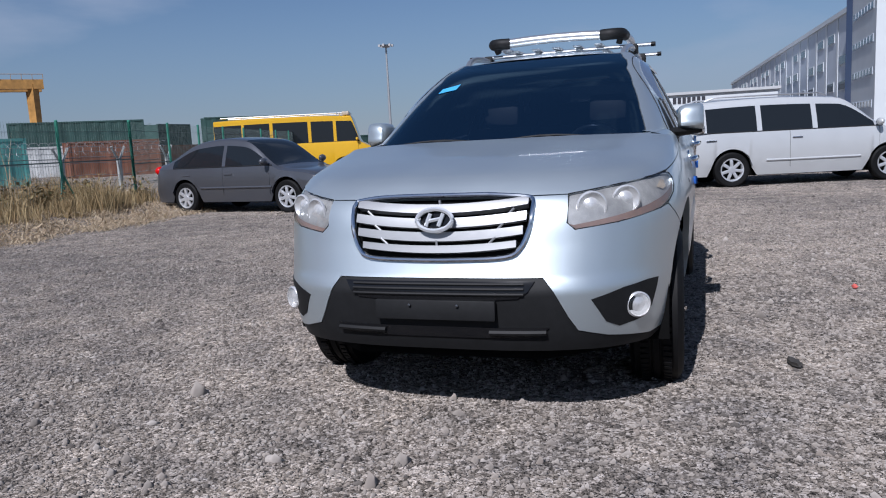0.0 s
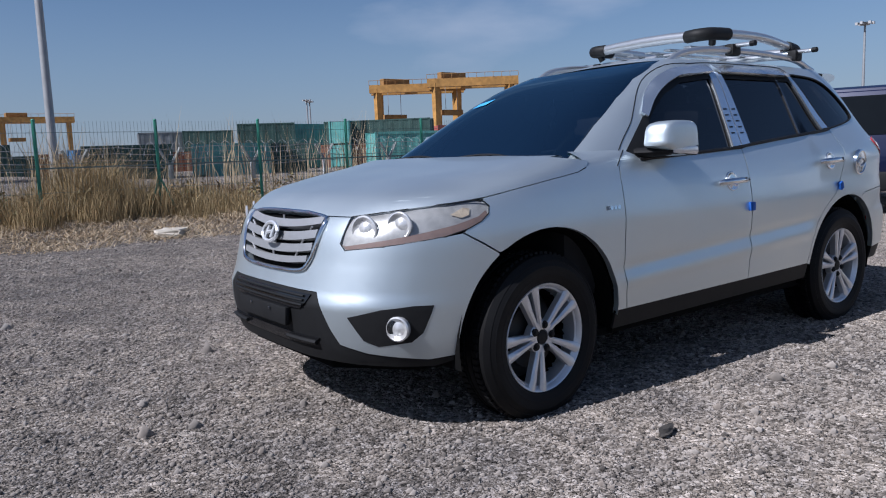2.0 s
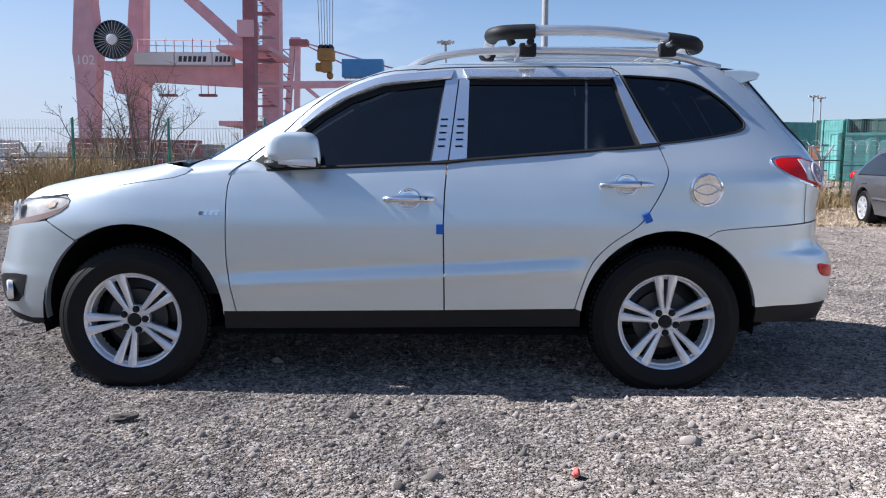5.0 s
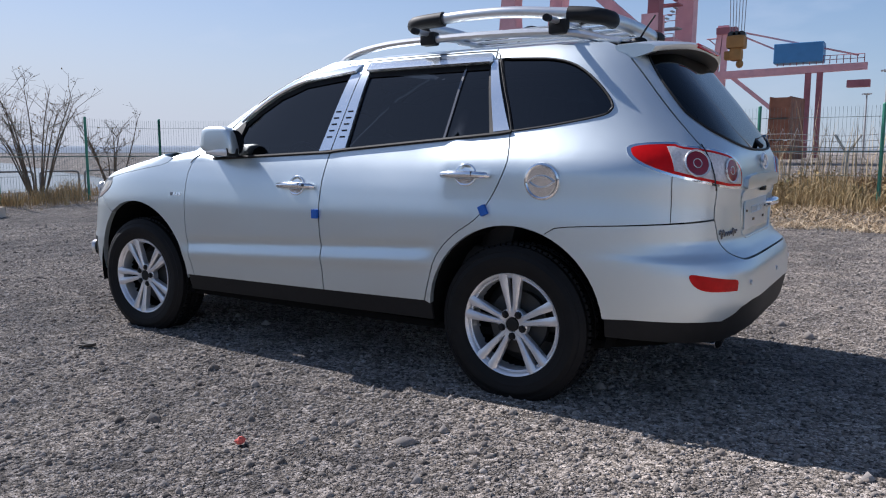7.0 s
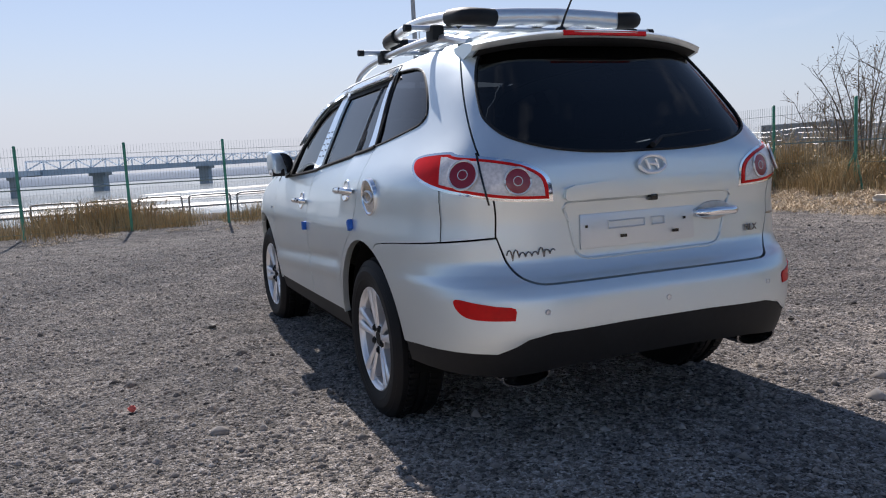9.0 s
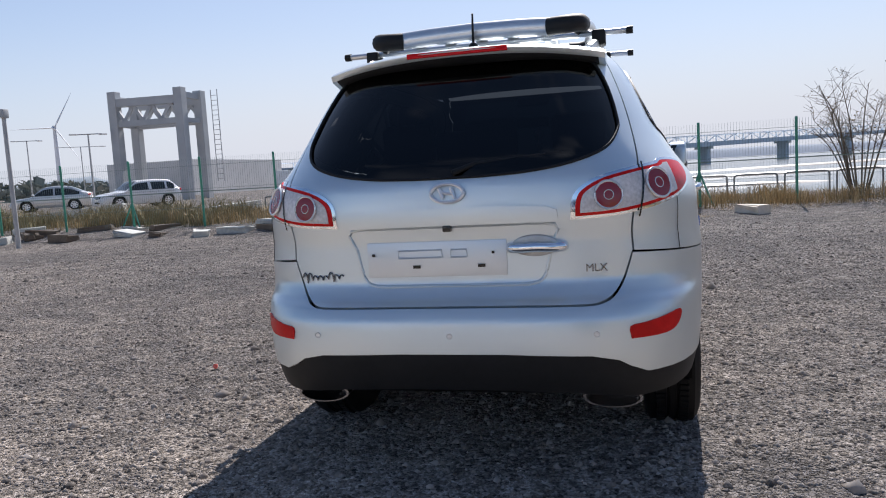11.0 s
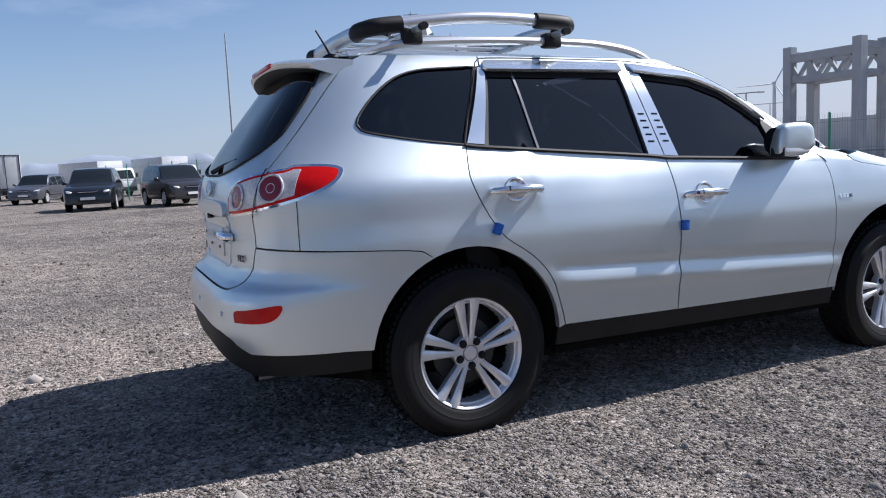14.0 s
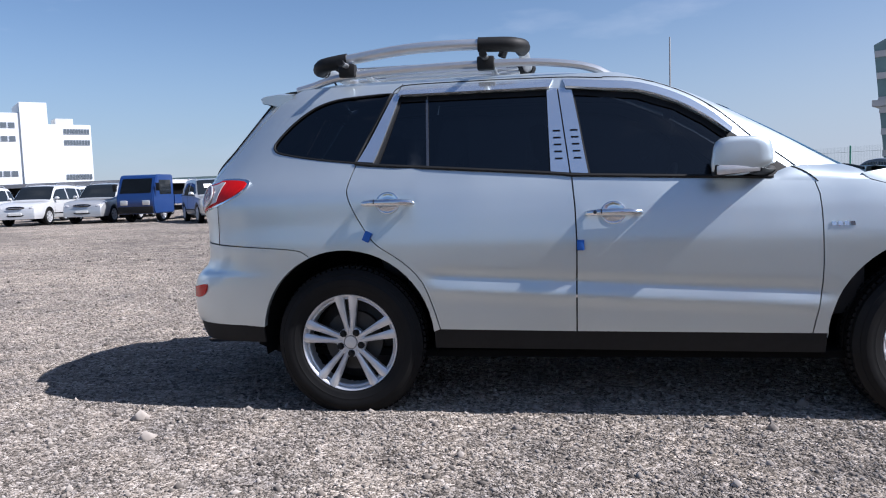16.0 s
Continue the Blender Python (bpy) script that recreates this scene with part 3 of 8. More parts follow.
    strips = [[bm.verts.new(shoulder_at(x, k / 5)) for x in xs] for k in range(6)]
    for va, vb in zip(strips, strips[1:]):
        for k in range(len(xs) - 1):
            bm.faces.new((va[k], va[k + 1], vb[k + 1], vb[k]) if mir else (va[k], vb[k], vb[k + 1], va[k + 1]))
    part("shoulder", smooth(bm, 80), SILVER, suv)
    # shut line of the door along the screen pillar
    bm = bmesh.new()
    pts = [Vector(UPP(us(x, z, True), z)) for x, z in curve([(.772, 1.150), (.70, 1.212), (.60, 1.290), (.53, 1.360), (.42, 1.462), (.28, 1.548), (.10, 1.612), (-.08, 1.630)], 3)]
    tube(bm, [Vector((p.x, (p.y + .0005) * s, p.z)) for p in pts], .0028, 5)
    tube(bm, [shoulder_at(.846 - .075 * k / 6, k / 6) + Vector((0, .0008 * s, 0)) for k in range(7)], .0028, 5)
    part("door_seal", smooth(bm), BLACK, suv)
    bm = bmesh.new()
    pts = [Vector(UPP(us(x, z, True), z)) for x, z in curve([(-.08, 1.626), (-.30, 1.642), (-.70, 1.647), (-1.05, 1.645), (-1.118, 1.628), (-1.148, 1.585), (-1.22, 1.43), (-1.306, 1.245)], 4)]
    tube(bm, [Vector((p.x, (p.y + .0012) * s, p.z)) for p in pts], .0028, 5)
    part("door_seal", smooth(bm), BLACK, suv)
    # belt strip
    bm = bmesh.new()
    pts = [Vector(UPP(us(x, z, True), z)) for x, z in curve([(.66, 1.108), *BELT[1:], (-1.30, 1.24)], 3)]
    tube(bm, [Vector((p.x, (p.y + .003) * s, p.z + .001)) for p in pts], .0095, 6)
    part("belt_strip", smooth(bm), BLACK, suv)
    # black corner behind the mirror
    sheet("mirror_corner", S((.765, 1.120), (.74, 1.112), (.50, 1.114), (.47, 1.325), (.50, 1.322), (.60, 1.245), (.70, 1.168), up=True), UPP, BLACK, suv, off=.002, **kw)
    # black gasket at the top of the glass; the band also paints the visor's shade
    top_ = [(.50, 1.314), (.388, 1.404), (.262, 1.482), (.09, 1.545), (-.085, 1.566), (-.229, 1.580)]
    sheet("gasket_shade_band", S(*top_, up=True) + S(*[(x - .012, z - .034) for x, z in top_[::-1]], up=True), UPP, BLACK, suv, off=-.005, rim=.004, **kw)
    sheet("gasket_shade_band", S((-.355, 1.582), (-1.084, 1.582), (-1.097, 1.552), (-.355, 1.550), up=True), UPP, BLACK, suv, off=-.005, rim=.004, **kw)
    # bright weather visors
    rise_ = [(-1.2, 1.60), (-1.10, 1.636), (-.30, 1.632), (-.083, 1.608), (.093, 1.590), (.266, 1.530), (.40, 1.447), (.56, 1.32)]

    def flared(u, z):
        """The skin that the visors lie on: it leaves the roof side towards the lower edge."""
        p = UPP(u, z)
        return (p[0], p[1] + .006 + .026 * min(1.0, max(0.0, (table(rise_, p[0]) - z) / .048)), p[2])
    vis = S(*curve([(.508, 1.344), (.40, 1.447), (.266, 1.530), (.093, 1.591), (-.083, 1.612), (-.276, 1.630)], 4), *curve([(-.262, 1.588), (-.085, 1.568), (.09, 1.549), (.262, 1.486), (.388, 1.410), (.492, 1.322)], 4), up=True)
    sheet("window_visor", vis, flared, TRIMCHROME, suv, rim=.012, su=.03, sv=.012, label="chrome rain visor", **kw)
    vis = S((-.322, 1.632), *curve([(-.70, 1.636), (-1.04, 1.635), (-1.09, 1.625), (-1.112, 1.597)], 3), (-1.10, 1.586), (-.34, 1.588), up=True)
    sheet("window_visor", vis, flared, TRIMCHROME, suv, rim=.012, su=.03, sv=.012, label="chrome rain visor", **kw)
    for nm, P in (("pillar_trim", [(-.162, 1.150), (-.243, 1.156), (-.298, 1.578), (-.233, 1.576)]), ("pillar_trim", [(-.250, 1.156), (-.338, 1.163), (-.354, 1.578), (-.304, 1.578)]), ("pillar_trim", [(-1.212, 1.238), (-1.293, 1.246), (-1.133, 1.592), (-1.098, 1.590)])):
        tr = sheet(nm, S(*P, up=True), UPP, TRIMCHROME, suv, off=.006, label="mirror-bright pillar trim", **kw)
        if P[0][0] > -1:
            x0 = (P[0][0] + P[1][0]) / 2
            for k in range(5):
                z0 = 1.220 + k * .034
                xx = x0 - (z0 - 1.15) * (.11 if P[0][0] > -.2 else .07)
                sheet("vent_slot", S((xx + .018, z0), (xx - .018, z0 + .001), (xx - .018, z0 + .009), (xx + .018, z0 + .008), up=True), UPP, GLOSSBLACK, tr, off=.0075, rim=0, **kw)
    # handles with their cups
    for door, hx, hz in ((fd, -.053, .967), (rd, -1.122, 1.041)):
        bm = bmesh.new()
        lathe(bm, [(.058, -.006), (.0575, .0020), (.055, .0032), (.050, .0030), (.044, .0012), (.030, .0004), (0, .0002)], Matrix.Diagonal((1, s, .93, 1)), 36)
        p = Vector(LOW(hx, hz))
        m0 = Matrix.Translation((hx, (p.y + .0015) * s, hz)) @ Euler((radians(11 * s), 0, 0)).to_matrix().to_4x4()
        o = part("handle_cup", smooth(bm, 60), CHROME, door, "concave bright handle cup")
        o.matrix_local = m0
        bm = bmesh.new()
        tube(bm, [(.125, .002, -.005), (.115, .020, -.005), (.06, .034, -.005), (-.06, .036, -.004), (-.115, .022, -.004), (-.125, .002, -.004)], [.011, .015, .017, .017, .015, .011], 12)
        for v in bm.verts:
            v.co.y *= s
        o = part("door_handle", smooth(bm), CHROME, door, "chrome door handle")
        o.matrix_local = m0
        bm = bmesh.new()
        box(bm, (-.060, .030, -.012), (-.054, .0545, .009), None, .002)
        if door is fd:
            lathe(bm, [(.0085, .040), (.008, .0545), (0, .0545)], Matrix.Translation((-.085, -.006, -.004)), 14)
        for v in bm.verts:
            v.co.y *= s
        part("handle_gap", smooth(bm), GLOSSBLACK, o)
    # blue foam blocks left in the door edges
    for x, z in ((-.205, .820), (-1.226, .880)):
        bm = bmesh.new()
        box(bm, (-.017, -.012, -.024), (.017, .014, .024), None, .004)
        o = part("foam_block", smooth(bm), BLUEFOAM, suv, "blue foam door protector")
        o.matrix_local = Matrix.Translation((x, (LOW(x, z)[1] + .008) * s, z)) @ Euler((0, radians(25 if x < -1 else 0), 0)).to_matrix().to_4x4()
    # wing badge, plain bars
    for k in range(4):
        sheet("wing_badge", S((.985 - k * .026, .884), (.967 - k * .026, .884), (.965 - k * .026, .902), (.983 - k * .026, .902)), LOW, DARKCHROME if k == 0 else CHROME, suv, off=.004, rim=.004, **kw)
    # wheel wells
    for cx in (1.345, -1.355):
        bm = bmesh.new()
        P = arc(0, 0, .475 if cx > 0 else .452, -12, 192, 22)
        A = [bm.verts.new((x, 0, z)) for x, z in P]
        B = [bm.verts.new((x, -.52 * s, z)) for x, z in P]
        for k in range(len(P) - 1):
            bm.faces.new((A[k], A[k + 1], B[k + 1], B[k]))
        bm.faces.new(B)
        o = part("wheel_well", bm, WELL, suv)
        o.matrix_local = pose(cx, .875 * s, .375)
    # mirror
    bm = bmesh.new()
    rings = []
    for yy, rr in ((.885, .62), (.92, .90), (.97, .99), (1.04, 1.0), (1.095, .985), (1.125, .94), (1.141, .84), (1.148, .60)):
        ring_ = []
        for k in range(28):
            a_ = 2 * math.pi * k / 28
            cx_, cz_ = math.cos(a_), math.sin(a_)
            e_ = 4.2 if cz_ > 0 else 6.0
            q_ = (abs(cx_) ** e_ + abs(cz_) ** e_) ** (-1 / e_)
            ring_.append(bm.verts.new((.524 + (.137 - .012 * cz_) * cx_ * q_ * rr - (yy - .9) * .20, yy * s, 1.202 + .086 * cz_ * q_ * rr ** .8 + (yy - .9) * .02)))
        rings.append(ring_)
    for A, B in zip(rings, rings[1:]):
        for k in range(28):
            bm.faces.new((A[k], A[(k + 1) % 28], B[(k + 1) % 28], B[k]))
    bm.faces.new(rings[0])
    bm.faces.new(rings[-1])
    bmesh.ops.recalc_face_normals(bm, faces=bm.faces[:])
    for v in bm.verts:
        v.co.y = s * (.875 + (abs(v.co.y) - .885) * .52)
        v.co.x = .62 + (v.co.x - .61) * .95
        if v.co.z < 1.202:
            v.co.z = 1.202 - (1.202 - v.co.z) * (1 - .50 * sstep_(.50, .64, v.co.x))
    mr = part("wing_mirror", smooth(bm, 50), SILVER, suv, "silver wing mirror with a clear repeater")
    bm = bmesh.new()
    tube(bm, [(.66, .80 * s, 1.140), (.60, .88 * s, 1.140), (.545, .97 * s, 1.148)], [.045, .048, .045], 10, flat=.55)
    part("mirror_arm", smooth(bm), BLACK, mr)
    bm = bmesh.new()
    box(bm, (.386, .94, 1.121), (.576, 1.018, 1.166), None, .014)
    for v in bm.verts:
        v.co.z += .012 * sstep_(.48, .556, v.co.x) * (1.17 - v.co.z) / .05
        v.co.y = s * (v.co.y - .10 * max(0, v.co.x - .48))
    if mir:
        bmesh.ops.reverse_faces(bm, faces=bm.faces[:])
    part("repeater", smooth(bm), LAMPGREY, mr, "clear indicator strip")
    bm = bmesh.new()
    box(bm, (.378, .93, 1.118), (.584, 1.013, 1.171), None, .014)
    for v in bm.verts:
        v.co.z += .012 * sstep_(.48, .556, v.co.x) * (1.17 - v.co.z) / .05
        v.co.y = s * (v.co.y - .10 * max(0, v.co.x - .48))
    part("repeater_seat", smooth(bm), BLACK, mr)
    bm = bmesh.new()
    ball(bm, (.402, .938 * s, 1.20), (.010, .070, .072), 3)
    part("mirror_glass", smooth(bm), GLOSSBLACK, mr)
    # rear lamp
    tp = R((.445, .985), (.450, 1.05), (.475, 1.095), (.55, 1.135), (.66, 1.160), (.74, 1.174)) + S((-2.03, 1.186), (-1.93, 1.184), (-1.872, 1.174), (-1.860, 1.156), (-1.884, 1.122), (-1.945, 1.084), (-2.05, 1.045)) + R((.72, 1.012), (.60, .992))
    tp = curve(tp + tp[:1], 3)[:-1]
    tl = sheet("tail_light", tp, LOW, CHROME, suv, off=.004, su=.04, sv=.03, label="clear and red tail lamp in a chrome frame", **kw)

    def cut(P, lim):
        """The part of a polygon beyond lim in u."""
        out = []
        for p, q_ in zip(P, P[1:] + P[:1]):
            if p[0] <= lim:
                out.append(p)
            if (p[0] <= lim) != (q_[0] <= lim):
                k = (lim - p[0]) / (q_[0] - p[0])
                out.append((lim, p[1] + k * (q_[1] - p[1])))
        return out
    sheet("lamp_red", inset(tp, .011), LOW, REDLENS, tl, off=.007, su=.04, sv=.03, **kw)
    clear_p = cut(inset(tp, .022), us(-2.045, 1.10))
    sheet("lamp_clear", clear_p, LOW, LAMPWHITE, tl, off=.010, su=.04, sv=.03, **kw)
    for y, z, r in ((.578, 1.066, .050), (.748, 1.096, .056)):
        p, u0 = Vector(LOW(ue(y, z, False), z)), ue(y, z, False)
        n = (Vector(LOW(u0 + .01, z)) - Vector(LOW(u0 - .01, z))).cross(Vector(LOW(u0, z + .01)) - Vector(LOW(u0, z - .01))).normalized()
        n = n if n.x < 0 else -n
        n.y *= s
        mm = Matrix.Translation((p.x, p.y * s, p.z)) @ Vector((0, 1, 0)).rotation_difference(n).to_matrix().to_4x4()
        bm = bmesh.new()
        lathe(bm, [(r, .006), (r * .98, .0125), (r * .85, .0145), (r * .5, .0135), (r * .38, .0145), (0, .015)], mm, 32)
        part("lamp_round", smooth(bm, 60), REDDEEP, tl, "round red lamp")
        for k_, rr_ in ((1.0, .0048), (.34, .0016)):
            bm = bmesh.new()
            tube(bm, [mm @ Vector((r * k_ * math.cos(a_), .0125 if k_ == 1 else .0150, r * k_ * math.sin(a_))) for a_ in np.linspace(0, 2 * math.pi, 29)], rr_, 6, cap=False)
            part("lamp_ring", smooth(bm), LAMPGREY, tl)
    sheet("lamp_split", R((.676, .985), (.682, .985), (.692, 1.172), (.686, 1.172)), LOW, GLOSSBLACK, tl, off=.0125, rim=0, **kw)
    # joint of the wing corner under the lamp
    bm = bmesh.new()
    tube(bm, [Vector((p.x - .0005, (p.y + .0005) * s, p.z)) for p in (Vector(LOW(us(-2.05, z), z)) for z in np.linspace(.845, 1.045, 6))], .0014, 5)
    part("corner_joint", smooth(bm), BLACK, suv)
    # bumper reflector
    rf = R((.645, .562), (.642, .606), (.70, .616), (.77, .630), (.815, .640), (.818, .615), (.80, .582), (.76, .566))
    sheet("rear_reflector", curve(rf + rf[:1], 3)[:-1], LOW, REDLENS, suv, off=.004, su=.05, sv=.04, label="red bumper reflector", **kw)
    for y in (.527,):
        bm = bmesh.new()
        p = Vector(LOW(ue(y, .585, False), .585))
        lathe(bm, [(.011, -.002), (.0105, .004), (.008, .002), (0, .003)], Matrix.Translation((p.x, p.y * s, .585)) @ Euler((0, 0, radians(90))).to_matrix().to_4x4(), 12)
        part("parking_sensor", smooth(bm), SATIN, suv)
    # exhaust
    bm = bmesh.new()
    lathe(bm, [(.034, .24), (.040, .0), (.040, -.012), (.036, -.012), (.034, .02), (.032, .18), (0, .18)], Matrix.Translation((-2.205, .57 * s, .325)) @ Euler((0, 0, radians(-90))).to_matrix().to_4x4() @ Matrix.Diagonal((2.7, 1, .95, 1)), 28)
    part("exhaust_tip", smooth(bm), DARKCHROME, suv, "oval dark chrome exhaust tip")
bm = bmesh.new()
lathe(bm, [(.011, -.002), (.0105, .004), (.008, .002), (0, .003)], Matrix.Translation((-2.348, 0, .583)) @ Euler((0, 0, radians(90))).to_matrix().to_4x4(), 12)
part("parking_sensor", smooth(bm), SATIN, suv)

# fuel flap, left flank only
bm = bmesh.new()
fm = Matrix.Translation((-1.513, .931, 1.018)) @ Euler((radians(-2), 0, radians(3))).to_matrix().to_4x4()
lathe(bm, [(.084, -.008), (.082, .010), (.074, .013), (.068, .008), (0, .009)], fm, 32)
flap = part("fuel_flap", smooth(bm), CHROME, suv, "round chrome fuel flap")
bm = bmesh.new()
for sg in (-1, 1):
    tube(bm, [fm @ Vector((x, .012, sg * .026 * (1 - (x / .06) ** 2))) for x in np.linspace(-.06, .06, 9)], .004, 6)
part("flap_emblem", smooth(bm), SATIN, flap)

# bumper and tailgate, rear
rb = R(*[(y, z) for y, z in ((.2, .682), *curve([(.47, .681), (.535, .684), (.588, .706), (.622, .752), (.643, .81), (.657, .856)], 3))]) + S(*[(x, z - .002) for x, z in BSEAM]) + S(*arc(-1.355, .375, .440, 112, 173, 10)) + S(*BLACKR) + R(*BLACKRE)
sheet("rear_bumper", both(rb, MIDR), LOW, SILVER, suv, su=.05, sv=.025, gap=.0010, rim=.03, label="silver painted rear bumper")
rbl = R(*[(y, z - .003) for y, z in BLACKRE[::-1]]) + S(*[(x, z - .003) for x, z in BLACKR[::-1]]) + S((-1.80, .345)) + R((.80, .338), (.66, .335), (.45, .362), (.2, .372))
sheet("lower_rear_bumper", both(rbl, MIDR), LOW, BLACK, suv, off=-.006, su=.06, sv=.04, label="matt black lower rear bumper")
RGL = [(.615, 1.30), (.57, 1.235), (.45, 1.190), (.29, 1.166), (.12, 1.158)]
RGT = [(.612, 1.36), (.585, 1.46), (.545, 1.55), (.50, 1.61)]
RGE = curve(RGT[::-1] + RGL, 4)
tg = R((.2, .687), *curve([(.47, .686), (.533, .689), (.584, .711), (.618, .756), (.641, .815), (.655, .858)], 3), *[(y - .0015, z) for y, z in curve(GATE, 3)]) + R(*RGE)
tailgate = sheet("tailgate", both(tg, MIDR), LOW, SILVER, suv, su=.06, sv=.03, gap=.0012, rim=.03, label="silver tailgate")
w = sheet("rear_screen", both(R(*RGE), MIDR), LOW, TINT, tailgate, off=-.004, rim=0, label="dark tinted rear window")
bm = bmesh.new()
tube(bm, [Vector(LOW(u, z)) + Vector((-.002, 0, 0)) for u, z in both(R(*RGE), MIDR)], .006, 6)
part("screen_seal", smooth(bm), BLACK, tailgate)
gar = both(R((.2, .985), (.39, .984), (.402, .995), (.398, 1.025), (.36, 1.038), (.2, 1.047)), MIDR)
sheet("tailgate_garnish", gar, LOW, SILVER, tailgate, off=.020, rim=.02, su=.08, sv=.02, label="silver trim strip over the plate")
rec = both(R((.2, .756), (.29, .757), (.335, .772), (.355, .81), (.375, .90), (.39, .972), (.2, .978)), MIDR)
bm = bmesh.new()
rr = [Vector(LOW(u, z)) for u, z in curve(rec + rec[:1], 3)]
tube(bm, [p + Vector((-.0005, 0, 0)) for p in rr], .006, 8, cap=False)
part("recess_edge", smooth(bm), SILVER, tailgate)
bm = bmesh.new()
box(bm, (-.003, -.27, -.066), (.003, .27, .066), None, .002)
pb = part("plate_base", smooth(bm), PLATEWHITE, tailgate, "bare plate holder with no number plate")
pb.matrix_local = pose(-2.2475, .06, .858)
for y, z, hw, hh in ((.06, .02, .085, .014), (-.09, .02, .03, .014)):
    bm = bmesh.new()
    tube(bm, [(-.008, y - hw, z - hh), (-.008, y + hw, z - hh), (-.008, y + hw, z + hh), (-.008, y - hw, z + hh), (-.008, y - hw, z - hh)], .003, 6, cap=False)
    part("plate_rib", bm, PLATEWHITE, pb)
for y, z, a, b in ((.245, .02, .005, .005), (-.22, .02, .005, .005), (.075, -.028, .014, .006), (-.175, -.028, .014, .006)):
    bm = bmesh.new()
    box(bm, (-.009, y - a, z - b), (-.004, y + a, z + b))
    part("plate_hole", bm, GLOSSBLACK, pb)
bm = bmesh.new()
box(bm, (-.014, -.016, -.012), (.014, .016, .012), None, .004)
o = part("rear_camera", smooth(bm), GLOSSBLACK, tailgate)
o.matrix_local = pose(-2.268, .005, .972)
bm = bmesh.new()
tube(bm, curve([(0, .098, 0), (-.022, .092, 0), (-.034, .05, 0), (-.036, 0, .002), (-.034, -.05, 0), (-.022, -.092, 0), (0, -.098, 0)], 2), .017, 10, flat=1.15)
o = part("tailgate_handle", smooth(bm), CHROME, tailgate, "chrome tailgate handle")
o.matrix_local = pose(-2.240, -.322, .892)
# flat ball in darker grey paints the shade of the handle recess
bm = bmesh.new()
ball(bm, (0, 0, 0), (.0035, .088, .040), 3)
o = part("handle_cup", smooth(bm, 60), HLBODY, tailgate)
o.matrix_local = pose(-2.248, -.315, .897)
badge("rear_badge", tailgate, pose(-2.266, 0, 1.102, 0, 6, 0), .062, .034)
# script badges, plain strokes
bm = bmesh.new()
wav = []
for k in range(61):
    y = .622 - k * .0030
    tall = .020 if k < 12 else (.019 if 40 < k < 50 else .009)
    zz = .792 + tall * math.sin(k * .78) + .004 * (1 if k > 36 else 0)
    p = Vector(LOW(ue(y, zz, False), zz))
    wav.append(p + Vector((-.003, .004 * math.cos(k * .78), 0)))
tube(bm, wav, .0030, 5)
part("model_badge", smooth(bm), DARKCHROME, tailgate, "dark chrome script badge")


def lettering(text, size, material, parent, name, m, depth=.002):
    cu = bpy.data.curves.new(name, "FONT")
    cu.body, cu.size, cu.extrude, cu.align_x = text, size, depth, "CENTER"
    tmp = new(name + "_tmp", cu)
    bpy.context.view_layer.update()
    me = bpy.data.meshes.new_from_object(tmp.evaluated_get(bpy.context.evaluated_depsgraph_get()))
    bpy.data.objects.remove(tmp)
    me.materials.clear()
    me.materials.append(material)
    ob = new(name, me)
    ob.parent = parent
    ob.matrix_local = m
    return ob


pz = Vector(LOW(ue(-.53, .80, False), .80))
lettering("MLX", .040, DARKCHROME, tailgate, "trim_badge", Matrix.Translation((pz.x - .005, pz.y, .795)) @ Euler((radians(90), 0, radians(-90))).to_matrix().to_4x4() @ Euler((0, radians(9), 0)).to_matrix().to_4x4())

# wiper, spoiler, brake light
bm = bmesh.new()
tube(bm, [(-2.245, -.02, 1.175), (-2.20, -.10, 1.205), (-2.185, -.36, 1.225)], [.012, .010, .006], 8)
tube(bm, [(-2.20, .10, 1.198), (-2.175, -.42, 1.228)], .007, 6)
part("rear_wiper", smooth(bm), BLACK, tailgate)
bm = bmesh.new()
n = 25
rows = []
for k in range(n):
    y = -.575 + 1.15 * k / (n - 1)
    e = abs(y / .575)
    xb = -1.985 + .10 * e ** 3
    zt = 1.668 - .045 * e ** 2.2
    xf = -1.70 - .02 * (1 - e)
    zf = 1.682 - .055 * e ** 2.5
    rows.append([bm.verts.new(p) for p in ((xf, y, zf), ((xf + xb) / 2, y, (zf + zt) / 2 + .006), (xb + .02, y, zt), (xb, y, zt - .012), (xb + .012, y, zt - .034), (xb + .08, y, zt - .052), (xf - .02, y, zf - .075))])
for A, B in zip(rows, rows[1:]):
    for k in range(6):
        bm.faces.new((A[k], A[k + 1], B[k + 1], B[k]))
bm.faces.new(rows[0])
bm.faces.new(rows[-1][::-1])
bmesh.ops.recalc_face_normals(bm, faces=bm.faces[:])
spoiler = part("roof_spoiler", smooth(bm, 50), SILVER, tailgate, "silver roof spoiler")
bm = bmesh.new()
under = []
for k in range(25):
    y = -.55 + 1.10 * k / 24
    e = abs(y / .575)
    xb, zt = -1.985 + .10 * e ** 3, 1.668 - .045 * e ** 2.2
    under.append([bm.verts.new(p) for p in ((xb + .010, y, zt - .026), (xb + .014, y, zt - .038), (xb + .08, y, zt - .057), (-1.74, y, zt - .085))])
for A, B in zip(under, under[1:]):
    for k in range(3):
        bm.faces.new((A[k], B[k], B[k + 1], A[k + 1]))
part("spoiler_underside", smooth(bm, 60), BLACK, spoiler, "black spoiler underside")
bm = bmesh.new()
box(bm, (-.008, -.205, -.010), (.008, .205, .010), None, .003)
o = part("brake_light", smooth(bm), REDLENS, spoiler, "red high-level brake light")
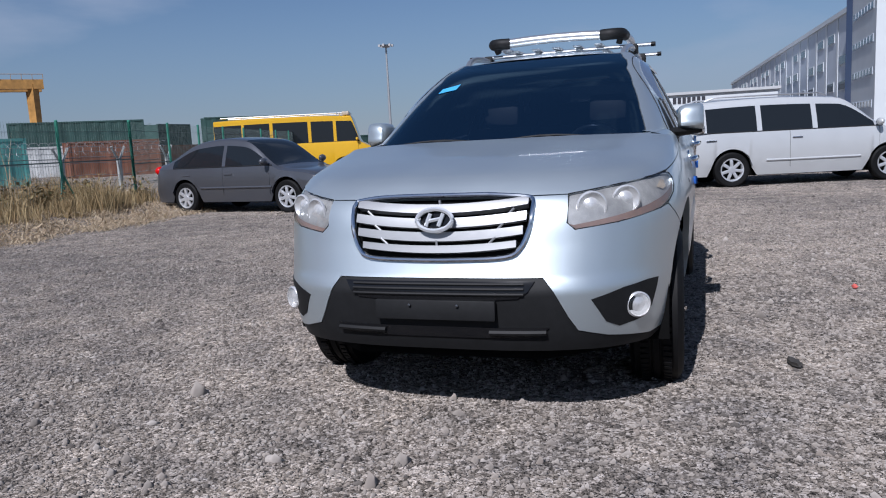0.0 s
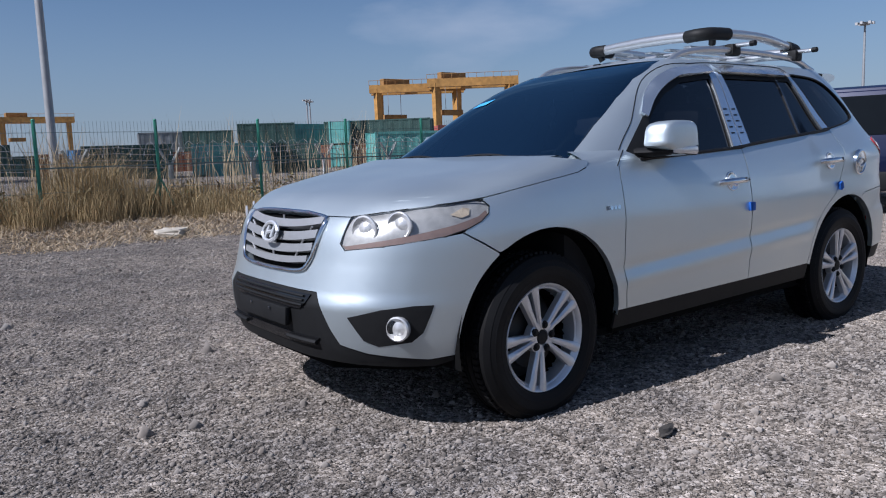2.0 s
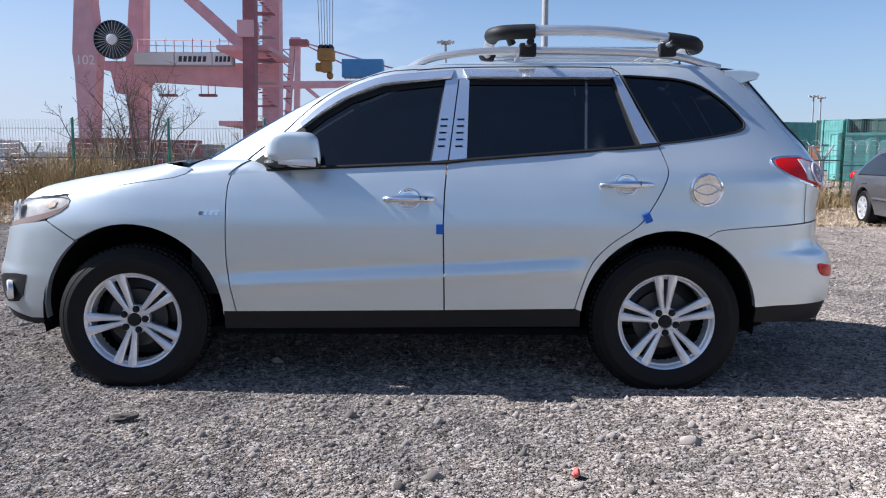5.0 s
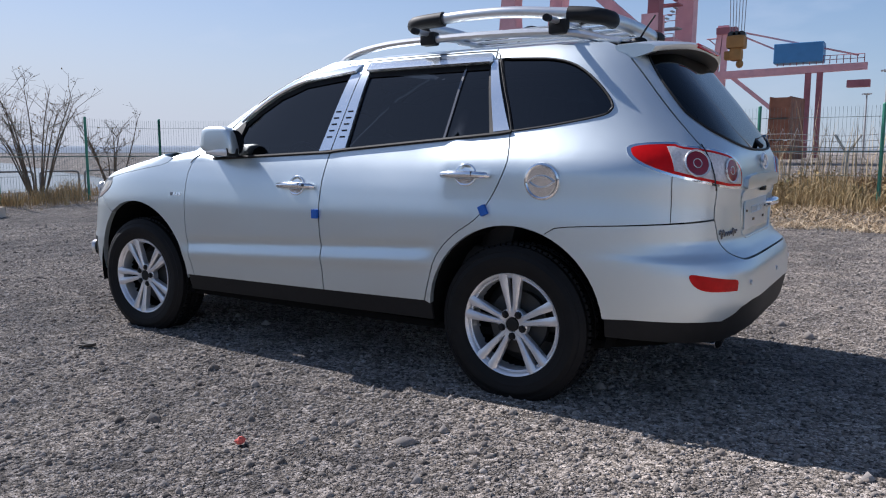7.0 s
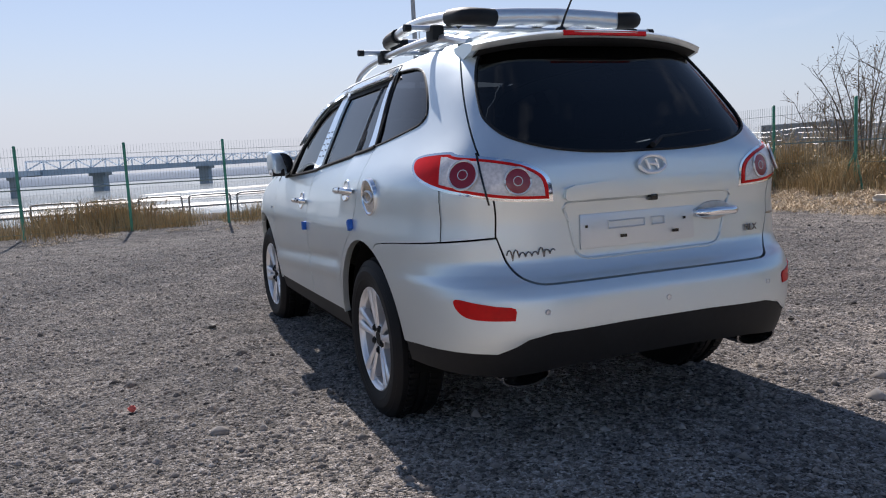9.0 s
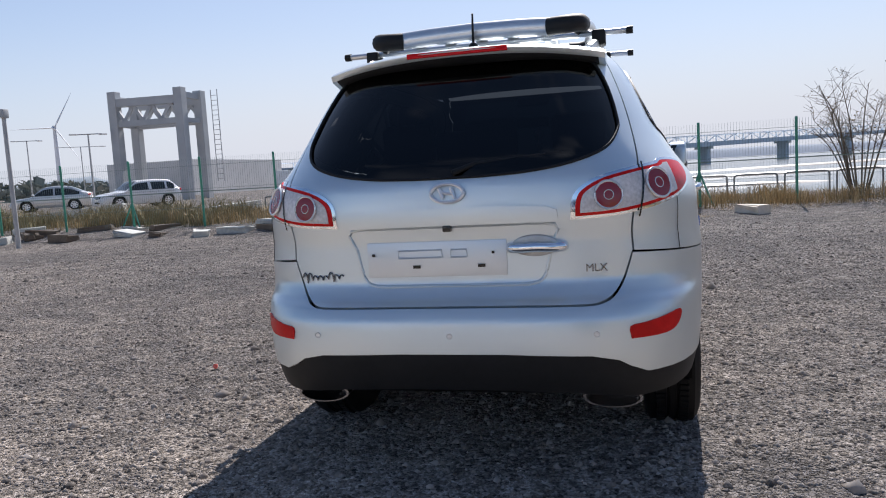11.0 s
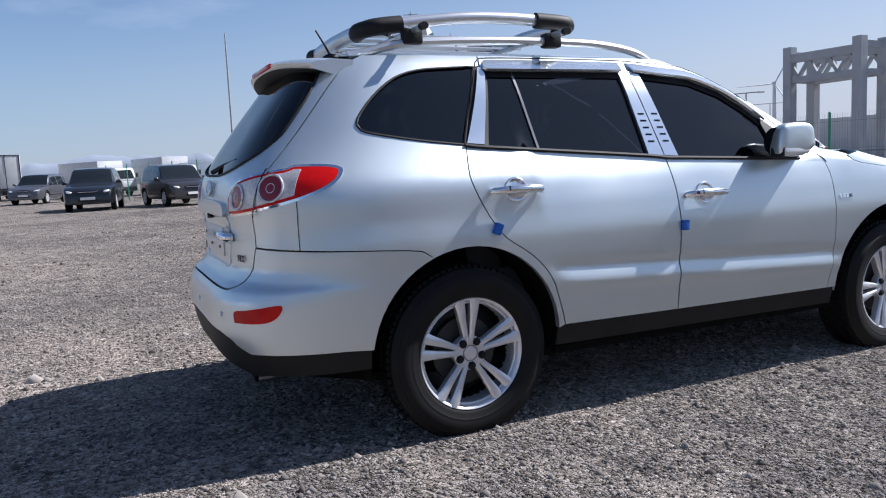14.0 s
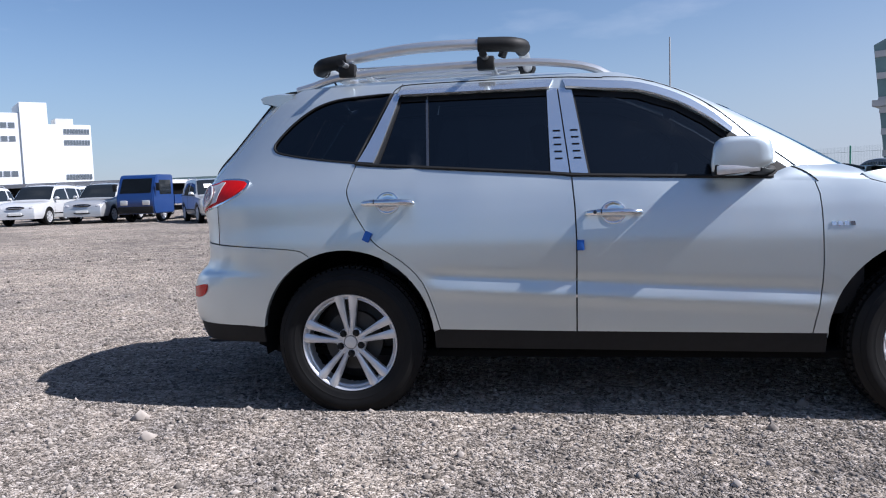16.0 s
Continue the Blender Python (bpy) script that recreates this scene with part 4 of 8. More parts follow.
o.matrix_local = pose(-1.975, 0, 1.650, 0, 10, 0)
bm = bmesh.new()
ball(bm, (-1.62, 0, 1.712), (.05, .022, .03), 3)
tube(bm, [(-1.62, 0, 1.72), (-1.66, -.008, 1.79), (-1.70, -.018, 1.85)], [.006, .005, .004], 8)
part("aerial", smooth(bm), BLACK, suv, "short black roof aerial")

# windscreen
wse = [(.512, 1.652), (.532, 1.62), (.572, 1.53), (.622, 1.42), (.672, 1.28), (.712, 1.16), (.73, 1.092)]
wse = [(y + .018 * (1.652 - z) / .56, z) for y, z in wse]
wpoly = both(F(*wse, up=True), MIDU)
ws = sheet("windscreen", wpoly, UPP, SCREEN, suv, off=-.003, su=.06, sv=.03, rim=0, label="windscreen with blue added to its reflections")
sheet("screen_band", both(F((.505, 1.65), (.52, 1.625), (.3, 1.628), up=True), MIDU), UPP, GLOSSBLACK, ws, off=-.006, rim=0)
sheet("screen_border", both(F((.70, 1.16), (.725, 1.092), (.3, 1.092), (.3, 1.115), (.67, 1.118), up=True), MIDU), UPP, GLOSSBLACK, ws, off=-.006, rim=0)
sheet("sticker", F((-.42, 1.50), (-.53, 1.475), (-.54, 1.445), (-.43, 1.465), up=True), UPP, STICKER, ws, off=.0005, rim=0, label="pale blue sticker inside the windscreen")
lip, cow = [], []
for y in np.linspace(-.765, .765, 27):
    x0 = LOW(ue(y, 1.144, True), 1.144)[0] + .004
    x1 = UPP(ue(min(.79, abs(y)), 1.105, True, True), 1.105)[0] - .01
    xm = x1 + min(.055, (x0 - x1) * .5)
    lip.append([(x0 + .01, y, 1.137), ((x0 + xm) / 2, y, 1.144), (xm, y, 1.140), (xm - .004, y, 1.115)])
    cow.append([(xm - .002, y, 1.112), ((xm + x1) / 2, y, 1.104), (x1 - .03, y, 1.098)])
for nm, ln, mt_, lab in (("bonnet_lip", lip, SILVER, ""), ("cowl", cow, BLACK, "black cowl under the windscreen")):
    bm = bmesh.new()
    vs_ = [[bm.verts.new(p) for p in q_] for q_ in ln]
    for A, B in zip(vs_, vs_[1:]):
        for k in range(len(A) - 1):
            bm.faces.new((A[k], B[k], B[k + 1], A[k + 1]))
    part(nm, smooth(bm, 60), mt_, suv, lab)
for y0, y1 in ((.58, -.02), (-.02, -.62)):
    bm = bmesh.new()
    pts = [Vector(UPP(ue(y0 + (y1 - y0) * k / 8, 1.105 + .035 * math.sin(math.pi * k / 9), True, True), 1.105 + .035 * math.sin(math.pi * k / 9))) + Vector((.016, 0, .016)) for k in range(9)]
    tube(bm, pts, .007, 6)
    tube(bm, [pts[2] + Vector((.04, 0, -.02)), pts[5]], .008, 6)
    part("wiper", smooth(bm), BLACK, suv)

# roof
ZR = 1.652


def roof(u, v):
    """u along the car, v from -1 to 1 across."""
    y1 = 0.0
    if u > UC:
        c, a, p = ends(True, True, ZR)
        y1 = half_width(ZR) * max(0.0, 1 - min(1, (u - c) / a) ** p) ** (1 / p)
    elif u < -RC:
        c, a, p = ends(False, False, ZR)
        y1 = half_width(ZR) * max(0.0, 1 - min(1, (-u - c) / a) ** p) ** (1 / p)
    else:
        y1 = half_width(ZR)
    e = min(1.0, max(0.0, (u + 1.82) / .5)) * min(1.0, max(0.0, (-.03 - u) / .35 + .0))
    e = e * (2 - e)
    return (u, v * y1, ZR + .058 * e * (1 - abs(v) ** 2.6) + .012 * (1 - v * v))


bm = bmesh.new()
ru = np.concatenate([np.linspace(-1.855, -1.5, 10), np.linspace(-1.4, -.4, 8), np.linspace(-.3, -.066, 8)])
rv = np.linspace(-1, 1, 25)
grid = [[bm.verts.new(roof(float(a), float(b))) for b in rv] for a in ru]
for A, B in zip(grid, grid[1:]):
    for k in range(len(rv) - 1):
        bm.faces.new((A[k], B[k], B[k + 1], A[k + 1]))
bmesh.ops.remove_doubles(bm, verts=bm.verts[:], dist=1e-4)
bmesh.ops.recalc_face_normals(bm, faces=bm.faces[:])
part("roof", smooth(bm, 60), SILVER, suv, "silver roof panel")

# roof rails and the basket on them
for s in (-1, 1):
    bm = bmesh.new()
    tube(bm, curve([(-.03, .518 * s, 1.640), (-.12, .524 * s, 1.686), (-.26, .531 * s, 1.716), (-.50, .535 * s, 1.735), (-1.0, .53 * s, 1.735), (-1.42, .52 * s, 1.715), (-1.62, .505 * s, 1.672), (-1.70, .50 * s, 1.655)], 4), .020, 8)
    rail = part("roof_rail", smooth(bm), SATIN, suv, "silver roof rail")
    for x in (-.665, -1.405):
        bm = bmesh.new()
        box(bm, (x - .045, .535 * s - .03, 1.705), (x + .045, .535 * s + .03, 1.775), None, .012)
        part("rack_clamp", smooth(bm), BLACK, rail, "black rack clamp")
bm = bmesh.new()
tube(bm, [(-.665, -.66, 1.764), (-.665, .66, 1.764)], .017, 10, flat=.8)
rack = part("roof_rack", smooth(bm), SATIN, suv, "aluminium roof basket with curved side tubes and black corners")
bm = bmesh.new()
tube(bm, [(-1.405, -.66, 1.764), (-1.405, .66, 1.764)], .017, 10, flat=.8)
part("crossbar", smooth(bm), SATIN, rack)
for x in (-.665, -1.405):
    for s in (-1, 1):
        bm = bmesh.new()
        tube(bm, [(x, .655 * s, 1.764), (x, .685 * s, 1.764)], .020, 10, flat=.85)
        part("bar_cap", smooth(bm), BLACK, rack)
for y in (-.30, -.15, 0, .15, .30):
    bm = bmesh.new()
    box(bm, (-1.53, y - .028, 1.776), (-.53, y + .028, 1.788), None, .004)
    part("basket_slat", smooth(bm), SATIN, rack)
for s in (-1, 1):
    bm = bmesh.new()
    tube(bm, curve([(-.63, .455 * s, 1.850), (-.88, .475 * s, 1.852), (-1.13, .478 * s, 1.843), (-1.45, .462 * s, 1.808)], 5), .029, 12)
    part("side_tube", smooth(bm), SATIN, rack, "curved aluminium side tube")
for x, z in ((-.49, 1.836), (-1.595, 1.780)):
    bm = bmesh.new()
    tube(bm, [(x - .0, -.36, z), (x, -.2, z + .008), (x, 0, z + .012), (x, .2, z + .008), (x, .36, z)], .030, 12, flat=1.1 if x > -1 else 1.3)
    part("end_bar", smooth(bm), SATIN, rack, "thick aluminium end bar")
    for s in (-1, 1):
        bm = bmesh.new()
        if x > -1:
            pts = [(x, .33 * s, z), (x + .012, .40 * s, z), (x - .03, .455 * s, z + .004), (x - .10, .468 * s, z + .008), (x - .22, .470 * s, z + .012)]
        else:
            pts = [(x, .33 * s, z), (x - .012, .39 * s, z), (x + .03, .450 * s, z + .010), (x + .10, .462 * s, z + .020), (x + .17, .464 * s, z + .028)]
        tube(bm, curve(pts, 3), .0375, 12, flat=1.05)
        part("corner_cap", smooth(bm), BLACK, rack, "black plastic corner")
        bm = bmesh.new()
        xx = x - .08 if x > -1 else x + .12
        tube(bm, [(xx, .455 * s, z - .01), (xx - .02, .44 * s, 1.782)], .022, 8)
        part("basket_stay", smooth(bm), BLACK, rack)

# floor pan and cabin
bm = bmesh.new()
P = [(-1.98, .55), (-1.75, .78), (-.9, .84), (.9, .84), (1.9, .70), (2.15, .40)]
lo = [bm.verts.new((x, y, .265)) for x, y in P] + [bm.verts.new((x, -y, .265)) for x, y in P[::-1]]
hi = [bm.verts.new((v.co.x, v.co.y, .30)) for v in lo]
bm.faces.new(lo)
bm.faces.new(hi)
for k in range(len(lo)):
    bm.faces.new((lo[k], lo[(k + 1) % len(lo)], hi[(k + 1) % len(lo)], hi[k]))
bmesh.ops.recalc_face_normals(bm, faces=bm.faces[:])
part("floor_pan", bm, WELL, suv)
bm = bmesh.new()
box(bm, (.42, -.78, .45), (1.10, .78, 1.075), None, .06)
part("dashboard", smooth(bm), CABIN, suv)
for x, ys in ((-.10, (-.38, .38)), (-1.0, (-.42, 0, .42))):
    for y in ys:
        bm = bmesh.new()
        box(bm, (-.09, -.24, 0), (.09, .24, .62), pose(x - .12, y, .62, 0, -14, 0), .05)
        box(bm, (-.1, -.25, 0), (.42, .25, .16), pose(x, y, .52), .05)
        st = part("seat", smooth(bm), SEAT, suv)
        bm = bmesh.new()
        box(bm, (-.05, -.13, 0), (.05, .13, .19), pose(x - .28, y, 1.235, 0, -10, 0), .04)
        part("headrest", smooth(bm), SEAT, st)
bm = bmesh.new()
tube(bm, [(.34 + .06 * math.sin(a), .38 + .18 * math.cos(a), 1.03 + .17 * math.sin(a)) for a in np.linspace(0, 2 * math.pi, 25)], .015, 8, cap=False)
tube(bm, [(.36, .38, 1.03), (.62, .38, .93)], .05, 8)
tube(bm, [(.34, .21, 1.03), (.34, .55, 1.03)], .02, 6)
part("steering_wheel", smooth(bm), LAMPDARK, suv)
bm = bmesh.new()
box(bm, (.30, -.11, 1.45), (.325, .11, 1.52), None, .012)
part("rear_view_mirror", smooth(bm), BLACK, suv)
bm = bmesh.new()
ball(bm, (.34, -.03, 1.40), (.02, .03, .035), 2)
ball(bm, (.34, -.03, 1.32), (.022, .022, .03), 2)
tube(bm, [(.33, -.03, 1.47), (.34, -.03, 1.32)], .003, 5)
part("hanging_charm", smooth(bm), LAMPGREY, suv, "white charm on the mirror")

# wheels
def wheel(parent, x, y, s, turn=0.0, spin=0.0, R_=.371, sink=.024):
    base = Matrix.Translation((x, y, R_ - sink)) @ Euler((0, 0, radians(turn + (0 if s > 0 else 180)))).to_matrix().to_4x4() @ Euler((0, radians(spin), 0)).to_matrix().to_4x4()
    bm = bmesh.new()
    prof = [(.238, -.09), (.25, -.105), (.30, -.118), (.34, -.112), (.357, -.100)]
    for k in range(5):
        y0 = -.092 + k * .040
        prof += [(R_, y0), (R_, y0 + .026), (R_ - .008, y0 + .028), (R_ - .008, y0 + .038)] if k < 4 else [(R_, y0), (R_, .092)]
    prof += [(.358, .102), (.346, .1105), (.343, .1095), (.338, .1135), (.326, .1165), (.322, .1195), (.300, .1205), (.297, .1190), (.283, .1185), (.280, .1165), (.262, .1125), (.25, .107), (.238, .096)]
    lathe(bm, prof, None, 56)
    ty = part("wheel", smooth(bm, 30), RUBBER, parent, "eighteen-inch five-spoke alloy wheel with a black tyre")
    ty.matrix_local = base
    bm = bmesh.new()
    for k in range(76):
        for sg in (-1, 1):
            a = 2 * math.pi * (k + (.5 if sg > 0 else 0)) / 76
            box(bm, (R_ - .012, sg * .088 - .017, -.0105), (R_ + .0025, sg * .088 + .017, .0105), Euler((0, a, 0)).to_matrix().to_4x4() @ pose(0, 0, 0, 0, 0, sg * -6))
    tagged(part("tread", bm, RUBBER, ty), kind="stuff")
    bm = bmesh.new()
    lathe(bm, [(.243, .085), (.247, .100), (.243, .106), (.236, .103), (.230, .092), (.226, .084), (.222, .086), (.218, .082), (.216, .05), (.214, -.09)], None, 56)
    part("rim", smooth(bm, 40), ALLOY, ty)
    bm = bmesh.new()
    lathe(bm, [(.228, .084), (.218, .05), (.209, -.088), (0, -.09)], None, 40)
    part("rim_barrel", smooth(bm, 40), WELL, ty)
    bm = bmesh.new()
    for k in range(5):
        for sg in (-1, 1):
            sec = []
            for r, yy, off, hw in ((.045, .078, .011, .0125), (.09, .084, .0165, .0130), (.15, .090, .0262, .0168), (.20, .096, .0325, .0212), (.238, .098, .039, .0255)):
                for ww, dy in ((-hw, 0), (-hw * .45, .008), (hw * .45, .008), (hw, 0), (hw * .8, -.035), (-hw * .8, -.035)):
                    sec.append((r, off * sg + ww, yy + dy))
            a = radians(90 + 72 * k)
            vs = [bm.verts.new((r * math.cos(a) - t * math.sin(a), yy, r * math.sin(a) + t * math.cos(a))) for r, t, yy in sec]
            for i in range(4):
                for j in range(6):
                    bm.faces.new((vs[i * 6 + j], vs[i * 6 + (j + 1) % 6], vs[i * 6 + 6 + (j + 1) % 6], vs[i * 6 + 6 + j]))
    lathe(bm, [(.075, .04), (.076, .078), (.068, .086), (.036, .084), (.034, .074), (0, .074)], None, 28)
    bmesh.ops.recalc_face_normals(bm, faces=bm.faces[:])
    part("spoke_star", smooth(bm, 35), ALLOY, ty)
    bm = bmesh.new()
    lathe(bm, [(.033, .075), (.031, .086), (0, .089)], None, 20)
    part("hub_cap", smooth(bm), BLACK if s > 0 else ALLOY, ty)
    for k in range(5):
        a = radians(54 + 72 * k)
        bm = bmesh.new()
        lathe(bm, [(.0185, .060), (.0185, .0895), (.013, .0895), (.011, .097), (0, .098)], Matrix.Translation((.056 * math.cos(a), .0, .056 * math.sin(a))), 8)
        part("wheel_nut", smooth(bm), BLACK, ty)
    bm = bmesh.new()
    lathe(bm, [(0, .02), (.150, .02), (.152, -.01), (.06, -.02), (.21, -.06), (.215, -.085)], None, 32)
    part("brake_disc", smooth(bm), mat("brake_steel", (.06, .058, .055), .5, .5) if "brake_steel" not in bpy.data.materials else bpy.data.materials["brake_steel"], ty)
    return ty


wheel(suv, 1.356, .797, 1, 2.5, 23, sink=.028)
wheel(suv, 1.356, -.797, -1, 2.5, 20, sink=.028)
wheel(suv, -1.350, .800, 1, 0, 2)
wheel(suv, -1.350, -.800, -1, 0, 75)

# ---- ground and water ----
def gravel_material():
    m = bpy.data.materials.new("gravel")
    m.use_nodes = True
    nt = m.node_tree
    b = nt.nodes["Principled BSDF"]
    b.inputs["Roughness"].default_value = 0.9
    b.inputs["Specular IOR Level"].default_value = 0.2
    b.inputs["Diffuse Roughness"].default_value = 1.0
    tc = nt.nodes.new("ShaderNodeTexCoord")

    def tex(kind, scale, **kw):
        n = nt.nodes.new(kind)
        n.inputs["Scale"].default_value = scale
        for k, v in kw.items():
            n.inputs[k].default_value = v
        nt.links.new(tc.outputs["Object"], n.inputs["Vector"])
        return n
    v1, v2 = tex("ShaderNodeTexVoronoi", 42.0), tex("ShaderNodeTexVoronoi", 95.0)
    n1, n2 = tex("ShaderNodeTexNoise", 0.35, Detail=4.0), tex("ShaderNodeTexNoise", 3.0, Detail=8.0)
    sep = nt.nodes.new("ShaderNodeSeparateColor")
    nt.links.new(v1.outputs["Color"], sep.inputs[0])
    sep2 = nt.nodes.new("ShaderNodeSeparateColor")
    nt.links.new(v2.outputs["Color"], sep2.inputs[0])
    r1 = nt.nodes.new("ShaderNodeValToRGB")
    e = r1.color_ramp.elements
    e[0].position, e[0].color = 0.06, (.052, .047, .043, 1)
    e[1].position, e[1].color = 0.94, (.635, .585, .55, 1)
    mid = e.new(0.5)
    mid.color = (.313, .278, .246, 1)
    mixv = nt.nodes.new("ShaderNodeMath")
    mixv.operation = "MULTIPLY_ADD"
    mixv.inputs[1].default_value = .55
    hv = nt.nodes.new("ShaderNodeMath")
    hv.operation = "MULTIPLY"
    hv.inputs[1].default_value = .45
    nt.links.new(sep2.outputs[0], hv.inputs[0])
    nt.links.new(sep.outputs[0], mixv.inputs[0])
    nt.links.new(hv.outputs[0], mixv.inputs[2])
    nt.links.new(mixv.outputs[0], r1.inputs[0])
    r2 = nt.nodes.new("ShaderNodeValToRGB")
    r2.color_ramp.elements[0].position, r2.color_ramp.elements[1].position = .40, .61
    r2.color_ramp.elements[0].color, r2.color_ramp.elements[1].color = (.60, .595, .60, 1), (1.20, 1.15, 1.08, 1)
    addn = nt.nodes.new("ShaderNodeMath")
    addn.operation = "MULTIPLY_ADD"
    addn.inputs[1].default_value = .5
    hn = nt.nodes.new("ShaderNodeMath")
    hn.operation = "MULTIPLY"
    hn.inputs[1].default_value = .5
    nt.links.new(n2.outputs["Fac"], hn.inputs[0])
    nt.links.new(n1.outputs["Fac"], addn.inputs[0])
    nt.links.new(hn.outputs[0], addn.inputs[2])
    nt.links.new(addn.outputs[0], r2.inputs[0])
    mx = nt.nodes.new("ShaderNodeMixRGB")
    mx.blend_type, mx.inputs[0].default_value = "MULTIPLY", 1.0
    nt.links.new(r1.outputs[0], mx.inputs[1])
    nt.links.new(r2.outputs[0], mx.inputs[2])
    nt.links.new(mx.outputs[0], b.inputs["Base Color"])
    b1, b2, b3 = (nt.nodes.new("ShaderNodeBump") for _ in range(3))
    b1.inputs["Strength"].default_value, b1.inputs["Distance"].default_value, b1.invert = .95, .03, True
    b2.inputs["Strength"].default_value, b2.inputs["Distance"].default_value, b2.invert = .9, .014, True
    b3.inputs["Strength"].default_value, b3.inputs["Distance"].default_value = .9, .16
    nt.links.new(v1.outputs["Distance"], b1.inputs["Height"])
    nt.links.new(v2.outputs["Distance"], b2.inputs["Height"])
    nt.links.new(n2.outputs["Fac"], b3.inputs["Height"])
    nt.links.new(b1.outputs[0], b2.inputs["Normal"])
    nt.links.new(b2.outputs[0], b3.inputs["Normal"])
    nt.links.new(b3.outputs[0], b.inputs["Normal"])
    return m


def sstep(a, b, x):
    t = min(1.0, max(0.0, (x - a) / (b - a)))
    return t * t * (3 - 2 * t)


def height(x, y):
    """Flat yard, a low bank under the fences, a drop to the sea in front."""
    bank = max(.24 * sstep(-8.6, -10.4, y) * sstep(-14, -9, x), .09 * sstep(10.4, 12.3, x) + .15 * sstep(10.4, 12.3, x) * sstep(4, 14, y))
    shore = sstep(17.5, 26, x) * sstep(-.45 * x - 26, -.45 * x - 12, y) * (1 - sstep(.28 * x + 1, .28 * x + 12, y))
    rough = .012 * noise.noise((x * .45, y * .45, 0)) + .006 * noise.noise((x * 1.7, y * 1.7, 3))
    return bank * (1 - shore) - 5.5 * shore + rough * sstep(2.9, 4.5, math.hypot(x * .8, y * 1.6))


def axis(n, near, far):
    t = np.linspace(-1, 1, n)
    return np.sign(t) * (np.abs(t) * near + (far - near) * np.abs(t) ** 7)


gx, gy = axis(231, 34, 2600), axis(231, 34, 2600)
gv = [(float(a), float(b), height(float(a), float(b))) for a in gx for b in gy]
n_ = len(gy)
gf = [(i * n_ + j, (i + 1) * n_ + j, (i + 1) * n_ + j + 1, i * n_ + j + 1) for i in range(len(gx) - 1) for j in range(n_ - 1)]
me = bpy.data.meshes.new("ground")
me.from_pydata(gv, [], gf)
me.polygons.foreach_set("use_smooth", [True] * len(gf))
GRAVEL = gravel_material()
me.materials.append(GRAVEL)
ground = tagged(new("ground", me), "grey crushed-stone yard with tyre-worn patches", "ground", kind="structure")

WATER = mat("sea_water", (.055, .075, .085), .16, bump=.35, scale=.9, dist=.15)
bm = bmesh.new()
bm.faces.new([bm.verts.new(p) for p in ((18, -1500, -2.6), (2590, -2500, -2.6), (2590, 1500, -2.6), (18, 60, -2.6))])
tagged(part("water", bm, WATER, None), "glittering pale grey sea beyond the fence", "water", kind="structure")


def rocks(name, n, place, size, cols, label, seed):
    """Many small faceted stones in one mesh."""
    rng = np.random.default_rng(seed)
    base = np.array([(1, 0, 0), (-1, 0, 0), (0, 1, 0), (0, -1, 0), (0, 0, 1), (0, 0, -1)], float)
    tri = np.array([(0, 2, 4), (2, 1, 4), (1, 3, 4), (3, 0, 4), (2, 0, 5), (1, 2, 5), (3, 1, 5), (0, 3, 5)])
    xy = place(rng, n)
    n = len(xy)
    s = size * np.exp(rng.normal(0, .38, n))
    ang = rng.uniform(0, 2 * np.pi, n)
    sh = rng.uniform(.6, 1.35, (n, 6, 1)) * base[None]
    sh *= np.stack([np.ones(n), rng.uniform(.6, 1, n), rng.uniform(.5, .9, n)], 1)[:, None, :] * s[:, None, None]
    c, d = np.cos(ang)[:, None], np.sin(ang)[:, None]
    X, Y = sh[..., 0] * c - sh[..., 1] * d, sh[..., 0] * d + sh[..., 1] * c
    z0 = np.array([height(float(a), float(b)) for a, b in xy])
    V = np.stack([X + xy[:, :1], Y + xy[:, 1:2], sh[..., 2] + (z0 + s * .1)[:, None]], -1).reshape(-1, 3)
    T = (tri[None] + 6 * np.arange(n)[:, None, None]).reshape(-1, 3)
    me = bpy.data.meshes.new(name)
    me.vertices.add(len(V))
    me.vertices.foreach_set("co", V.ravel())
    me.loops.add(len(T) * 3)
    me.loops.foreach_set("vertex_index", T.ravel().astype(np.int32))
    me.polygons.add(len(T))
    me.polygons.foreach_set("loop_start", np.arange(0, len(T) * 3, 3, dtype=np.int32))
    me.update(calc_edges=True)
    me.materials.append(island_mat(name, cols))
    return tagged(new(name, me), label, "gravel", kind="stuff")


def island_mat(name, cols, rough=.9, grain=30.0):
    m = mat(name, cols[0], rough, spec=.25)
    nt = m.node_tree
    b = nt.nodes["Principled BSDF"]
    ge, rp = nt.nodes.new("ShaderNodeNewGeometry"), nt.nodes.new("ShaderNodeValToRGB")
    rp.color_ramp.elements[0].color, rp.color_ramp.elements[1].color = (*cols[0], 1), (*cols[-1], 1)
    for k, c in enumerate(cols[1:-1]):
        rp.color_ramp.elements.new((k + 1) / (len(cols) - 1)).color = (*c, 1)
    nt.links.new(ge.outputs["Random Per Island"], rp.inputs[0])
    nt.links.new(rp.outputs[0], b.inputs["Base Color"])
    return m


def yard(rng, n):
    xy = rng.uniform((-8, -7.6), (8, 7.6), (n, 2))
    r = np.hypot(xy[:, 0] * .95, xy[:, 1])
    return xy[rng.uniform(0, 1, n) < np.clip(1.45 - r / 6.5, .05, 1)]


